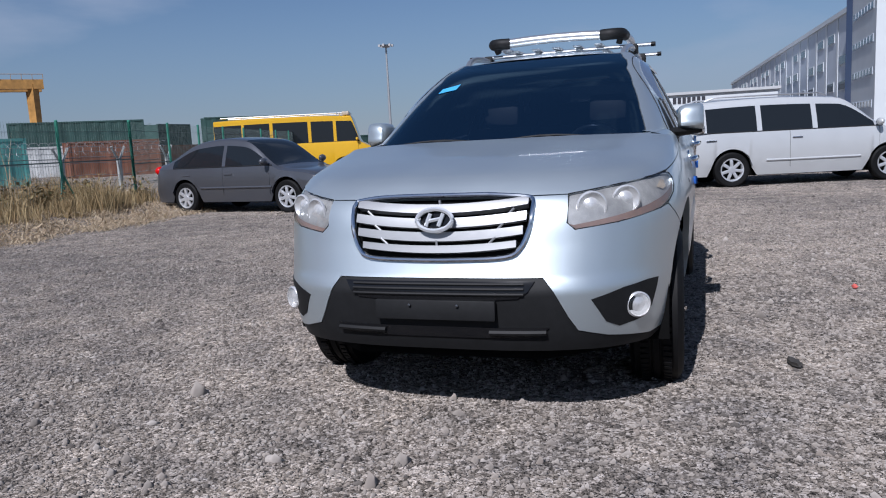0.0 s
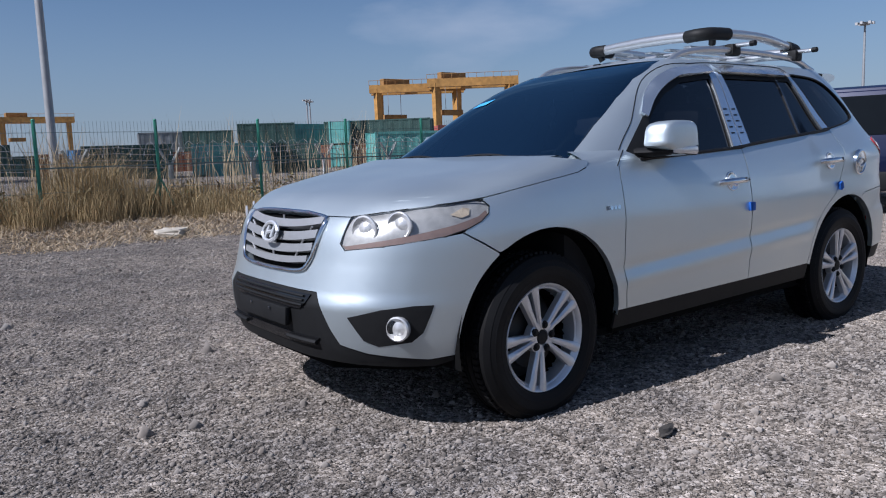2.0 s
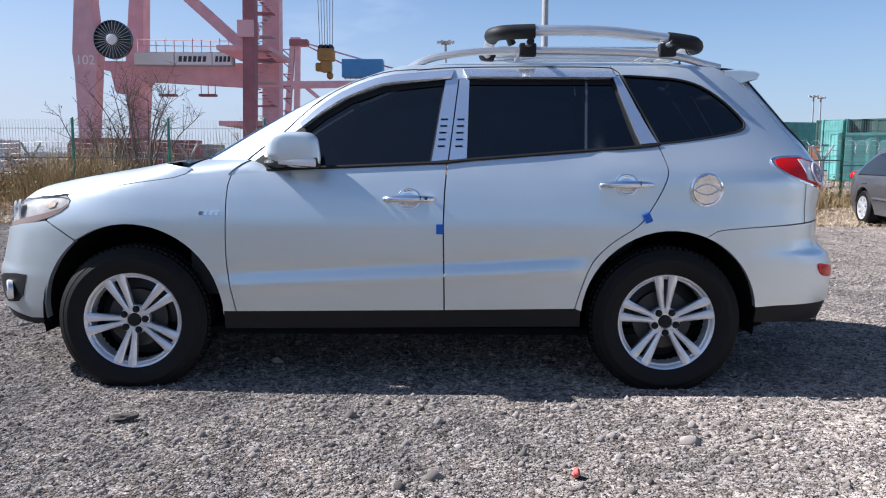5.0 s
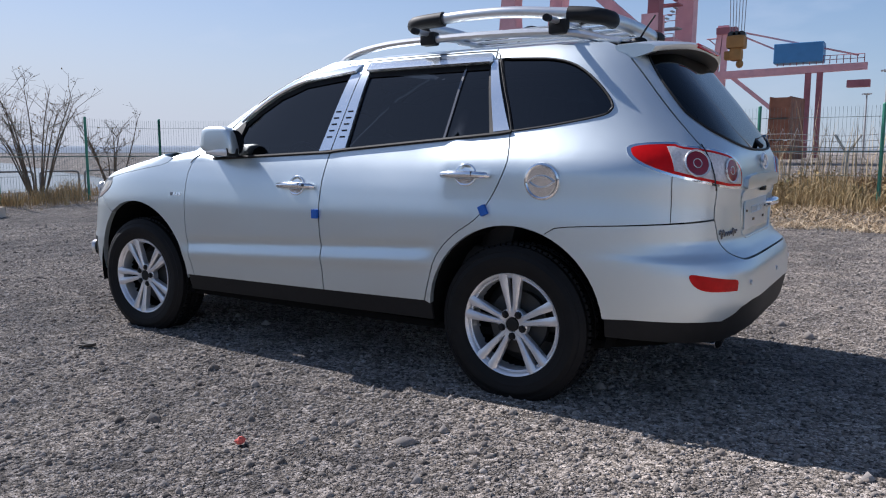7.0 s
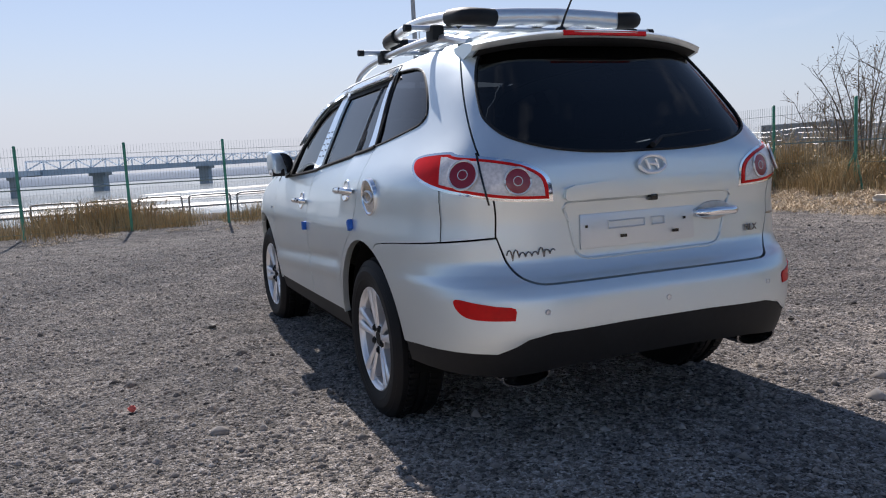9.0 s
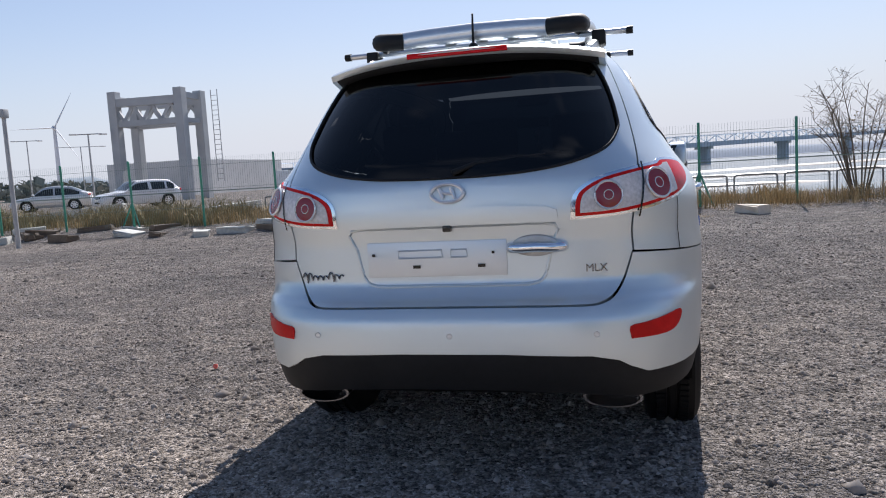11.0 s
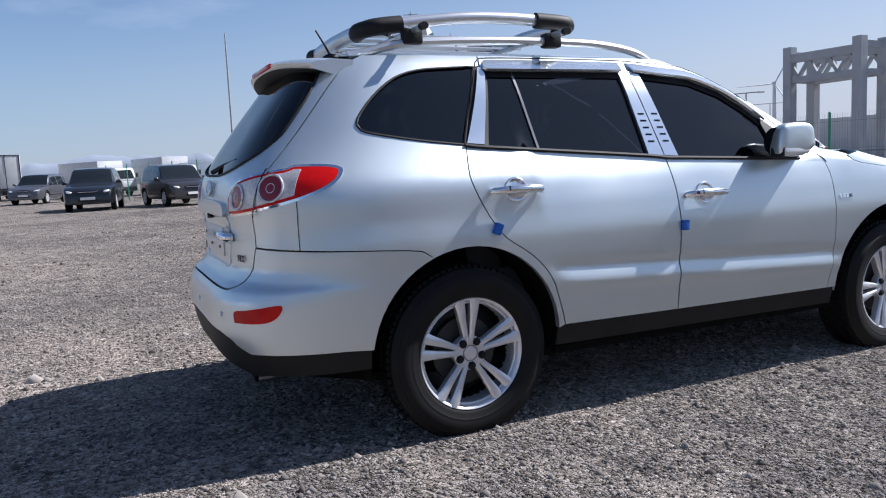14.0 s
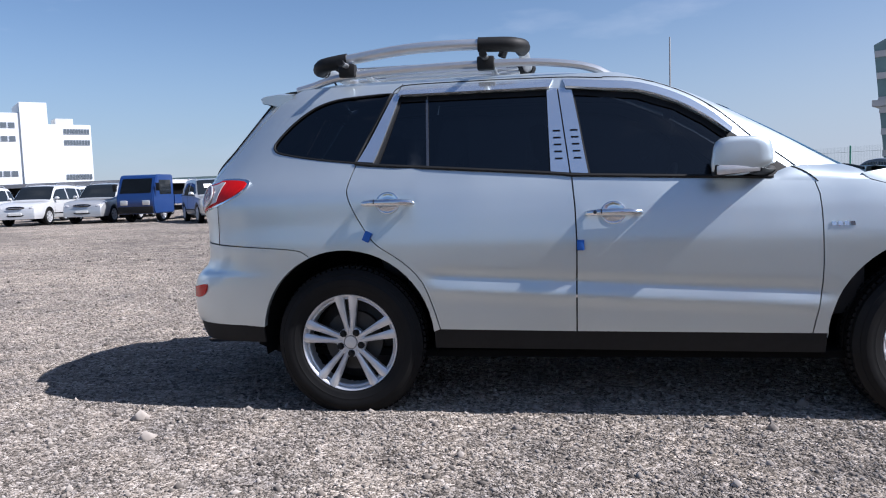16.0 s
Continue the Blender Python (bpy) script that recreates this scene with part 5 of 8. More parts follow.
def wide_yard(rng, n):
    """Loose stones out to the verge, in drifts with worn tracks between them."""
    xy = rng.uniform((-15, -8.8), (10.4, 15), (n, 2))
    drift = np.array([noise.noise((a * .32, b * .32, 7)) + .5 * noise.noise((a * 1.3, b * 1.3, 2)) for a, b in xy])
    return xy[rng.uniform(0, 1, n) < np.clip(.45 + 1.1 * drift, .04, 1)]


STONE_COLS = [(.087, .077, .070), (.220, .195, .173), (.298, .265, .236), (.375, .338, .305), (.248, .211, .181), (.440, .402, .368)]
rocks("gravel_stones", 235000, yard, .0078, STONE_COLS, "loose angular grey gravel stones", 4)
rocks("larger_stones", 9000, yard, .0128, STONE_COLS, "larger scattered grey stones", 9)
rocks("scattered_stones", 60000, wide_yard, .0140, STONE_COLS, "coarse crushed stones in drifts across the yard", 14)

# ---- dry grass ----
def blades(name, spots, per, h, lean, cols, label, seed, width=.006):
    rng = np.random.default_rng(seed)
    V, T = [], []
    k = 0
    for x, y, r, hs in spots:
        m = int(per)
        a, d = rng.uniform(0, 2 * np.pi, m), r * np.sqrt(rng.uniform(0, 1, m))
        for i in range(m):
            px, py = x + d[i] * math.cos(a[i]), y + d[i] * math.sin(a[i])
            z = height(px, py) - .02
            hh = h * hs * rng.uniform(.45, 1.15)
            t, ln = rng.uniform(0, 2 * np.pi), lean * rng.uniform(.2, 1.3) * hh
            ux, uy = math.cos(t), math.sin(t)
            w = width * rng.uniform(.6, 1.5)
            q = rng.uniform(0, np.pi)
            wx, wy = math.cos(q) * w, math.sin(q) * w
            V += [(px - wx, py - wy, z), (px + wx, py + wy, z), (px + ux * ln * .35 + wx * .7, py + uy * ln * .35 + wy * .7, z + hh * .6), (px + ux * ln * .35 - wx * .7, py + uy * ln * .35 - wy * .7, z + hh * .6), (px + ux * ln, py + uy * ln, z + hh * (1 - .25 * lean))]
            T += [(k, k + 1, k + 2, k + 3), (k + 3, k + 2, k + 4)]
            k += 5
    me = bpy.data.meshes.new(name)
    me.from_pydata(V, [], T)
    me.materials.append(island_mat(name, cols, .8))
    return tagged(new(name, me), label, "dry grass", kind="stuff")


STRAW = [(.33, .235, .115), (.44, .32, .165), (.22, .155, .08), (.50, .39, .22), (.15, .115, .06), (.36, .285, .15)]
rg = random.Random(5)
side_spots = []
for k in range(430):
    x = rg.uniform(-8.5, 11)
    dense = .55 + .45 * math.sin(x * .9 + 1.0)
    y = -rg.uniform(9.9, 13.2)
    side_spots.append((x, y, rg.uniform(.25, .5), rg.uniform(.35, 1.0) * (.45 + .75 * dense) * (1 + .35 * math.sin(2.7 * x)) * (.58 + .42 * sstep(-3.5, 1.5, x))))
blades("tall_dry_grass", side_spots, 190, 1.0, .55, STRAW, "tall dry yellow grass along the fence", 3, .0042)
front_spots = [(rg.uniform(11.9, 14.6), rg.uniform(-11, 20), rg.uniform(.25, .5), rg.uniform(.35, .9)) for k in range(230)]
front_spots += [(rg.uniform(12.9, 14.2), rg.uniform(1.4, 3.8), .35, 1.3) for k in range(26)]
blades("dry_verge_grass", front_spots, 85, .62, .5, STRAW, "brown dry grass under the front fence", 6)
litter = [(rg.uniform(-8, 10.5), -rg.uniform(8.5, 10.3), rg.uniform(.2, .5), rg.uniform(.3, .9)) for k in range(620)]
litter += [(rg.uniform(10.6, 12.2), rg.uniform(-9, 6), .3, .5) for k in range(30)]
blades("straw_litter", litter, 44, .20, 2.8, [(.50, .39, .26), (.56, .46, .33), (.34, .25, .15), (.28, .22, .15)], "cut straw lying along the verge", 8, .007)
rng = np.random.default_rng(17)
tv, tf = [], []
for k in range(150):
    cx, cy = rng.uniform(-8.2, 10.5), -rng.uniform(10.3, 12.6)
    hh = rng.uniform(.35, .95) * (1.15 if 3 < cx < 9.5 else .8)
    for j in range(150):
        q = rng.normal(0, 1, 3)
        q = q / np.linalg.norm(q) * rng.uniform(.25, 1) * np.array((hh * .6, hh * .5, hh * .5)) + np.array((cx, cy, hh * .5 + height(cx, cy)))
        a, b = rng.normal(0, .022, 3), rng.normal(0, .012, 3)
        n0 = len(tv)
        tv += [tuple(q + a), tuple(q + b), tuple(q - a), tuple(q - b)]
        tf.append((n0, n0 + 1, n0 + 2, n0 + 3))
me = bpy.data.meshes.new("bramble_foliage")
me.from_pydata(tv, [], tf)
me.materials.append(island_mat("bramble_leaf", [(.20, .13, .06), (.30, .21, .10), (.15, .12, .055), (.36, .27, .14), (.13, .14, .06)], .85))
tagged(new("bramble_foliage", me), "withered brown and olive brambles among the grass", "brambles", kind="stuff")
reeds = [(rg.uniform(-6, 9), -rg.uniform(11, 13), .25, rg.uniform(.8, 1.2)) for k in range(130)]
blades("reeds", reeds, 7, 1.75, .22, [(.36, .28, .17), (.44, .36, .24)], "thin tall reed stalks", 11, .008)

# ---- fences ----
FGREEN = mat("green_post_paint", (.035, .21, .145), .5, var=.25, scale=9)
WIREM = mat("green_wire", (.14, .19, .175), .5, .2)
YWHITE = mat("weathered_concrete", (.40, .41, .39), .85, var=.2, scale=12)
WIREG = mat("galvanised_wire", (.33, .34, .35), .5, .6)


def fence(name, a, b, n, z0, z1, label, braced=3):
    a, b = Vector(a), Vector(b)
    f = thing(name, label, "fence")
    d = (b - a) / n
    u = d.normalized()
    for k in range(n + 1):
        p = a + d * k
        g = height(p.x, p.y)
        bm = bmesh.new()
        tube(bm, [(p.x, p.y, g - .1), (p.x, p.y, z1)], .030, 8)
        tube(bm, [(p.x, p.y, z1), (p.x, p.y, z1 + .02)], [.034, .02], 8)
        post = part("post", smooth(bm), FGREEN, f, "green fence post")
        if braced and k % braced == braced // 2:
            bm = bmesh.new()
            nrm = Vector((-u.y, u.x))
            for s in (-1, 1):
                q = p + u * .28 * s + nrm * .15
                tube(bm, [(p.x, p.y, z0 + .75), (q.x, q.y, g - .05)], .022, 6)
            part("brace", smooth(bm), FGREEN, post)
    for k in range(n):
        p = a + d * k
        bm = bmesh.new()
        L = d.length
        m = Matrix.Translation((p.x, p.y, 0)) @ Euler((0, 0, math.atan2(d.y, d.x))).to_matrix().to_4x4()
        w = .0017
        m_ = int(L / .06)
        for j in range(1, m_):
            box(bm, (j * .06 - w, -w, z0 + .06), (j * .06 + w, w, z1 - .02))
        for zz in (z0 + .08, z0 + .55, z0 + 1.02, z1 - .20):
            box(bm, (.03, -.004, zz - .0035), (L - .03, .004, zz + .0035))
        box(bm, (.03, -.014, z0 + .94), (L - .03, .010, z0 + .965))
        bmesh.ops.transform(bm, matrix=m, verts=bm.verts[:])
        tagged(part("wire_panel", bm, WIREM, f), kind="stuff")
    return f


fence("wire_fence", (-8.08, -10.5), (9.15, -10.5), 9, .20, 1.93, "green welded wire fence with round posts")
fence("wire_fence", (-24, -15.5), (-8.08, -10.5), 8, .1, 1.95, "green welded wire fence beside the parked saloon")
fence("wire_fence", (9.15, -10.5), (12.75, -7.97), 2, .12, 1.92, "green welded wire fence turning the corner")
fence("wire_fence", (12.75, -7.97), (11.45, 19.75), 14, .10, 1.90, "green welded wire fence along the shore", 7)
fence("wire_fence", (11.45, 19.75), (-2, 44), 13, .15, 2.0, "green welded wire fence on the far side")
# inner barbed-wire line
yf = thing("barbed_fence", "old Y-topped concrete posts with barbed wire", "fence")
for k in range(15):
    x = -13 + 1.9 * k
    bm = bmesh.new()
    box(bm, (x - .045, -13.65, 0), (x + .045, -13.55, 1.15), None, .01)
    yp = part("concrete_post", smooth(bm), YWHITE, yf)
    for s in (-1, 1):
        bm = bmesh.new()
        tube(bm, [(x, -13.6, 1.1), (x + .24 * s, -13.6, 1.50)], .03, 6)
        part("arm", smooth(bm), YWHITE, yp)
for z, dy in ((.5, 0), (.8, 0), (1.1, 0), (1.25, .0), (1.38, 0), (1.5, 0)):
    bm = bmesh.new()
    tube(bm, [(-13 + k * .5, -13.6 + dy, z + .03 * math.sin(k * 1.3)) for k in range(54)], .006, 4)
    part("barbed_wire", bm, WIREG, yf)
bm = bmesh.new()
tube(bm, [(-13 + .04 * k, -13.6 + .16 * math.cos(k * .9), 1.48 + .16 * math.sin(k * .9)) for k in range(670)], .004, 3, cap=False)
part("wire_coil", bm, WIREG, yf)
# low hoop railing at the shore
RAIL = mat("steel_rail", (.16, .17, .18), .5, .5, var=.2, scale=8)
for k in range(18):
    y = -11 + 1.22 * k
    bm = bmesh.new()
    x = 16.0
    g = height(x, y)
    tube(bm, curve([(x, y - .52, g - .1), (x, y - .52, g + .45), (x, y - .45, g + .56), (x, y, g + .57), (x, y + .45, g + .56), (x, y + .52, g + .45), (x, y + .52, g - .1)], 3), .024, 8)
    tagged(part("hoop_rail", smooth(bm), RAIL, None), "low dark steel hoop railing on the sea wall", "railing", "hoop rails")

# ---- bare shrubs ----
BARK = mat("dry_twig", (.15, .115, .085), .9, var=.3, scale=20)
TWIGLEAF = island_mat("withered_leaf", [(.30, .21, .10), (.22, .15, .07), (.36, .28, .15)])


def shrub(x, y, h, spread, n, seed, label):
    rr = random.Random(seed)
    sh = thing("bare_shrub", label, "shrub", at=pose(x, y, height(x, y) - .04))
    st, tw = bmesh.new(), bmesh.new()
    leaves = bmesh.new()
    for k in range(n):
        a = rr.uniform(0, 2 * math.pi)
        top = Vector((math.cos(a) * spread * rr.uniform(.2, 1), math.sin(a) * spread * rr.uniform(.2, 1), h * rr.uniform(.6, 1)))
        b0 = Vector((math.cos(a) * .12, math.sin(a) * .12, 0))
        mid = (b0 + top) / 2 + Vector((rr.uniform(-.1, .1), rr.uniform(-.1, .1), h * .12))
        P = [Vector(p) for p in curve([b0, mid, top], 5)]
        tube(st, P, [.018 * (1 - i / (len(P))) + .004 for i in range(len(P))], 5)
        for j in range(9):
            q = P[rr.randint(3, len(P) - 1)]
            dv = Vector((rr.uniform(-1, 1), rr.uniform(-1, 1), rr.uniform(.2, 1.2))).normalized() * h * rr.uniform(.12, .3)
            e = q + dv
            tube(tw, [q, q + dv * .5 + Vector((rr.uniform(-.04, .04), rr.uniform(-.04, .04), .02)), e], [.006, .0045, .003], 4)
            for i in range(4):
                c = q + dv * rr.uniform(.3, 1)
                e2 = c + Vector((rr.uniform(-1, 1), rr.uniform(-1, 1), rr.uniform(0, 1))) * h * .08
                tube(tw, [c, e2], [.0035, .002], 3)
                if rr.random() < .35:
                    u = Vector((rr.uniform(-1, 1), rr.uniform(-1, 1), rr.uniform(-1, 1))).normalized() * .03
                    v = Vector((rr.uniform(-1, 1), rr.uniform(-1, 1), rr.uniform(-1, 1))).normalized() * .018
                    leaves.faces.new([leaves.verts.new(e2 + w) for w in (u, v, -u, -v)])
    tagged(part("stem", st, BARK, sh), kind="stuff")
    tagged(part("twig", tw, BARK, sh), kind="stuff")
    tagged(part("withered_foliage", leaves, TWIGLEAF, sh), kind="stuff")
    return sh


shrub(14.0, -5.6, 2.6, 1.3, 15, 1, "leafless grey shrub behind the shore fence")
shrub(15.0, -8.2, 2.0, 1.1, 9, 2, "small leafless shrub behind the fence")
shrub(6.6, -12.4, 2.9, 1.5, 13, 3, "tall dry shrub in yellow grass")
shrub(7.6, -12.6, 2.2, 1.2, 10, 4, "dry straggly shrub in yellow grass")
shrub(3.9, -12.6, 1.5, .9, 10, 5, "low dry shrub in yellow grass")
# withered reddish bushes in the bank
for k, (x, y) in enumerate(((10.2, -11.4), (11.4, -10.2), (-1.8, -12.2))):
    blades("withered_bush", [(x + rg.uniform(-.6, .6), y + rg.uniform(-.5, .5), .35, rg.uniform(.6, 1)) for _ in range(14)], 70, .8, .8, [(.17, .10, .06), (.23, .145, .08), (.12, .08, .05)], "withered reddish-brown bush", 20 + k, .007)

# loose bits on the verge
WOODB = mat("pale_board", (.55, .50, .42), .8, var=.2, scale=10)
for x, y, sx, sy, sz, rz, lab in ((11.0, -2.9, .34, .16, .16, 35, "pale broken concrete block on the verge"), (11.6, -6.6, .20, .16, .22, 10, "pale stone block by the fence"), (3.6, -9.6, .5, .14, .10, 25, "pale offcut of wood in the straw"), (-.1, -9.0, .3, .2, .09, 60, "flat pale stone in the straw"), (9.4, -9.0, .25, .2, .15, 0, "brown clod of earth")):
    bm = bmesh.new()
    box(bm, (-sx, -sy, -.03), (sx, sy, sz), None, .03)
    for v in bm.verts:
        v.co += Vector((rg.uniform(-.03, .03), rg.uniform(-.03, .03), rg.uniform(-.02, .02)))
    o = part("verge_block", bm, WOODB, None)
    o.matrix_world = pose(x, y, height(x, y), 0, 0, rz)
    tagged(o, lab, "block")
for x, y, a in ((1.19, 1.42, 20), (-1.08, -2.0, 10), (-.72, 1.99, 50)):
    bm = bmesh.new()
    ball(bm, (0, 0, .018), (.065 if x > -.7 else .022, .026 if x > -.7 else .014, .016), 2)
    for v in bm.verts:
        v.co *= rg.uniform(.75, 1.2)
    o = part("scrap", bm, mat("scrap", (.05, .045, .04) if x != -.72 else (.6, .12, .10), .8), None)
    o.matrix_world = pose(x, y, 0, 0, 0, a)
    tagged(o, "dark clod on the gravel" if x != -.72 else "small pink scrap on the gravel", "litter")
# white tarpaulin sheet against the bank
bm = bmesh.new()
tv = [[bm.verts.new((8.6 + i * .28 + j * .05, -9.9 + j * .36, .05 + (.42 - .06 * i) * (1 - j / 4) ** 1.3 + .03 * math.sin(i * 2 + j))) for j in range(5)] for i in range(6)]
for A, B in zip(tv, tv[1:]):
    for j in range(4):
        bm.faces.new((A[j], A[j + 1], B[j + 1], B[j]))
bmesh.ops.solidify(bm, geom=bm.faces[:], thickness=.02)
tagged(part("tarpaulin", smooth(bm), mat("white_tarp", (.66, .68, .70), .6, var=.1), None), "crumpled white tarpaulin on the bank", "tarpaulin")

# ---- parked vehicles ----
def car_paint(name, col, metal=.2, rough=.28):
    return mat(name, col, rough, metal, coat=.6, var=.04, scale=3)


P_WHITE, P_SILVER, P_GREY, P_BLACK = car_paint("white_paint", (.60, .61, .62)), car_paint("light_silver_paint", (.50, .51, .52), .5), car_paint("grey_paint", (.11, .115, .13), .5), car_paint("black_paint", (.012, .013, .015))
P_BLUE, P_NAVY, P_YELLOW, P_PEARL, P_BROWN = car_paint("blue_paint", (.014, .05, .19)), car_paint("navy_paint", (.007, .011, .045)), car_paint("yellow_paint", (.78, .44, .01)), car_paint("pearl_paint", (.60, .615, .62), .3), car_paint("dark_brown_paint", (.03, .025, .022))
DARKGLASS = mat("dark_glass", (.012, .015, .018), .05)
PLATE = mat("number_plate", (.75, .75, .72), .5)
PAPER = mat("paper", (.8, .8, .78), .8)

# length, half width, height, belt, bonnet height, nose x of screen foot, screen top, rear glass top, rear glass foot, wheelbase, wheel radius, deck height
KINDS = {
    "saloon": (4.37, .85, 1.455, .90, .80, 1.02, .22, -.92, -1.78, 2.57, .31, 1.02),
    "hatchback": (4.25, .88, 1.46, .92, .84, .92, .25, -1.45, -1.88, 2.62, .32, 1.0),
    "suv": (4.65, .93, 1.70, 1.05, .98, .98, .28, -1.75, -2.16, 2.7, .36, 1.08),
    "van": (5.1, .96, 1.72, 1.06, .98, 1.42, .55, -2.05, -2.45, 3.0, .34, 1.08),
    "bus": (6.9, 1.0, 2.55, 1.45, 1.30, 2.75, 2.35, -3.25, -3.42, 4.0, .38, 1.45),
    "coupe": (4.6, .90, 1.36, .90, .82, .80, .05, -1.05, -1.75, 2.8, .34, 1.0),
}


def road_wheel(parent, x, y, r, s):
    bm = bmesh.new()
    lathe(bm, [(r * .66, -.09), (r * .9, -.10), (r, -.075), (r, .075), (r * .93, .098), (r * .72, .10), (r * .66, .09)], None, 28)
    w = part("wheel", smooth(bm), RUBBER, parent, "black tyre on an alloy wheel")
    w.matrix_local = pose(x, y, r, 0, 0, 0 if s > 0 else 180)
    bm = bmesh.new()
    lathe(bm, [(r * .67, .08), (r * .66, .104), (r * .60, .100), (r * .57, .07), (r * .55, .0)], None, 28)
    part("rim", smooth(bm), ALLOY, w)
    bm = bmesh.new()
    lathe(bm, [(r * .60, .03), (0, .03)], None, 20)
    part("rim_back", bm, WELL, w)
    bm = bmesh.new()
    for k in range(7):
        a = 2 * math.pi * k / 7 + .3
        box(bm, (r * .1, .055, -.030), (r * .62, .095, .030), Euler((0, a, 0)).to_matrix().to_4x4(), .008)
    lathe(bm, [(r * .2, .05), (r * .18, .102), (0, .104)], None, 14)
    part("spoke_star", smooth(bm), ALLOY, w)


def parked_car(kind, paint, x, y, heading, label, name="parked_car", group="", rack=False, papers=False):
    L, W_, H, belt, bon, sf, stp, rt, rf, wb, r, deck = KINDS[kind]
    c = thing(name, label, "bus" if kind == "bus" else ("van" if kind == "van" else "car"), group, pose(x, y, height(x, y), 0, 0, heading))
    f, A = L / 2, wb / 2
    low = .22 if kind not in ("suv", "bus") else .30
    top = [(-f, .62), (-f + .03, .80), (-f + .10, deck - .03), (min(rf, -f + .3) if kind in ("saloon", "coupe") else -f + .16, deck if kind in ("saloon", "coupe") else belt + .10)]
    if kind in ("saloon", "coupe"):
        top += [(rf, deck + .03)]
    top += [(rt, H - .045), ((rt + stp) / 2, H), (stp, H - .055), (sf, bon + .10), (sf + .12, bon + .055), (f - .45, bon - .02), (f - .12, bon - .14), (f - .02, bon - .27), (f, .50)]
    top = [p for k, p in enumerate(top) if k == 0 or p[0] > top[k - 1][0] + .005]
    grid = sorted({round(float(v), 3) for v in np.concatenate([np.linspace(-f, f, 54), [p[0] for p in top], [-f + .02, f - .04, -f + .06, f - .08], np.linspace(A - r - .054, A + r + .054, 15), np.linspace(-A - r - .054, -A + r + .054, 15)])})
    ra = r + .055
    tw = W_ * (.77 if kind != "bus" else .93)
    rows, info = [], []
    for px in grid:
        zt = table(top, px)
        plan = 1 - .16 * max(0.0, (abs(px) / f - .62) / .38) ** 3
        w = W_ * plan
        k = min(1.0, max(0.0, (zt - belt) / (H - belt)))
        zb = min(belt, zt - .05)
        lw = low
        for cx in (A, -A):
            if abs(px - cx) < ra:
                lw = max(lw, r + math.sqrt(ra * ra - (px - cx) ** 2))
        tx = .90 * w + (tw * min(1, plan + .06) - .90 * w) * k
        ze = zt - .045 - .02 * k
        sec = [(.93 * w, lw), (.985 * w, max(lw + .004, min(.42, zb - .2))), (w, max(lw + .008, min(.58, zb - .12))), (.992 * w, max(lw + .012, zb - .10)), (.972 * w, max(lw + .016, zb))]
        u0, z0 = .955 * w, max(lw + .02, zb + .012)
        for q in (.0, .42, .84, 1.0):
            sec.append((u0 + (tx - u0) * q ** 1.15, z0 + max(.002, ze - z0) * q))
        sec += [(tx * .95, zt - .016 - .01 * k), (tx * .82, zt - .004), (tx * .45, zt + .008), (0.0, zt + .012)]
        rows.append(sec)
        info.append((px, zt - belt))
    kinds = {"body": paint, "side_window": DARKGLASS, "side_window_": DARKGLASS, "windscreen": DARKGLASS, "rear_window": DARKGLASS}
    bms = {k: bmesh.new() for k in kinds}
    n = len(rows[0])
    xb = [(sf + rf) / 2 + .12]
    if kind in ("suv", "van", "bus", "hatchback"):
        xb.append(rf + (sf - rf) * .22)
    if kind == "van":
        xb = [.08, -.95, -1.98]
    if kind == "bus":
        xb += [rf + (sf - rf) * .40, rf + (sf - rf) * .66, rf + (sf - rf) * .83]
    for s in (1, -1):
        for i in range(len(rows) - 1):
            xm, hm = (info[i][0] + info[i + 1][0]) / 2, (info[i][1] + info[i + 1][1]) / 2
            for j in range(n - 1):
                where = "body"
                if j in (5, 6) and hm > .15 and rf + .16 < xm < sf - .05 and all(abs(xm - b) > .045 for b in xb):
                    where = "side_window" if s > 0 else "side_window_"
                if j >= 9 and stp + .02 < xm < sf - .02:
                    where = "windscreen"
                if j >= 9 and (rf + .05 if kind in ("saloon", "coupe") else -f + .17) < xm < rt - .02:
                    where = "rear_window"
                bm = bms[where]
                P = [(info[i][0], rows[i][j]), (info[i + 1][0], rows[i + 1][j]), (info[i + 1][0], rows[i + 1][j + 1]), (info[i][0], rows[i][j + 1])]
                vs = [bm.verts.new((px, q[0] * s, q[1])) for px, q in P]
                bm.faces.new(vs if s < 0 else vs[::-1])
        for i, sg in ((0, -1), (len(rows) - 1, 1)):
            P = [(info[i][0], q[0] * s, q[1]) for q in rows[i]] + [(info[i][0], 0, rows[i][0][1])]
            vs = [bms["body"].verts.new(p) for p in P]
            bms["body"].faces.new(vs if sg * s > 0 else vs[::-1])
    for k, m in kinds.items():
        bmesh.ops.remove_doubles(bms[k], verts=bms[k].verts[:], dist=1e-4)
        part(k.strip("_"), smooth(bms[k], 38), m, c, "dark window glass" if "side" in k else "")
    bm = bmesh.new()
    box(bm, (-f + .12, -W_ * .78, low - .02), (f - .14, W_ * .78, .62))
    part("underbody", bm, WELL, c)
    zh = bon - .20
    for s in (-1, 1):
        for px in (A, -A):
            road_wheel(c, px, (W_ - .11) * s, r, s)
        bm = bmesh.new()
        ball(bm, (0, 0, 0), (.19, .15, .062), 3, Euler((0, radians(14), radians(-24 * s))).to_matrix().to_4x4())
        o = part("headlight", smooth(bm), LAMPGREY, c, "clear headlight")
        o.matrix_local = pose(f - .19, W_ * .70 * s, zh)
        bm = bmesh.new()
        ball(bm, (0, 0, 0), (.07, .07, .05), 2)
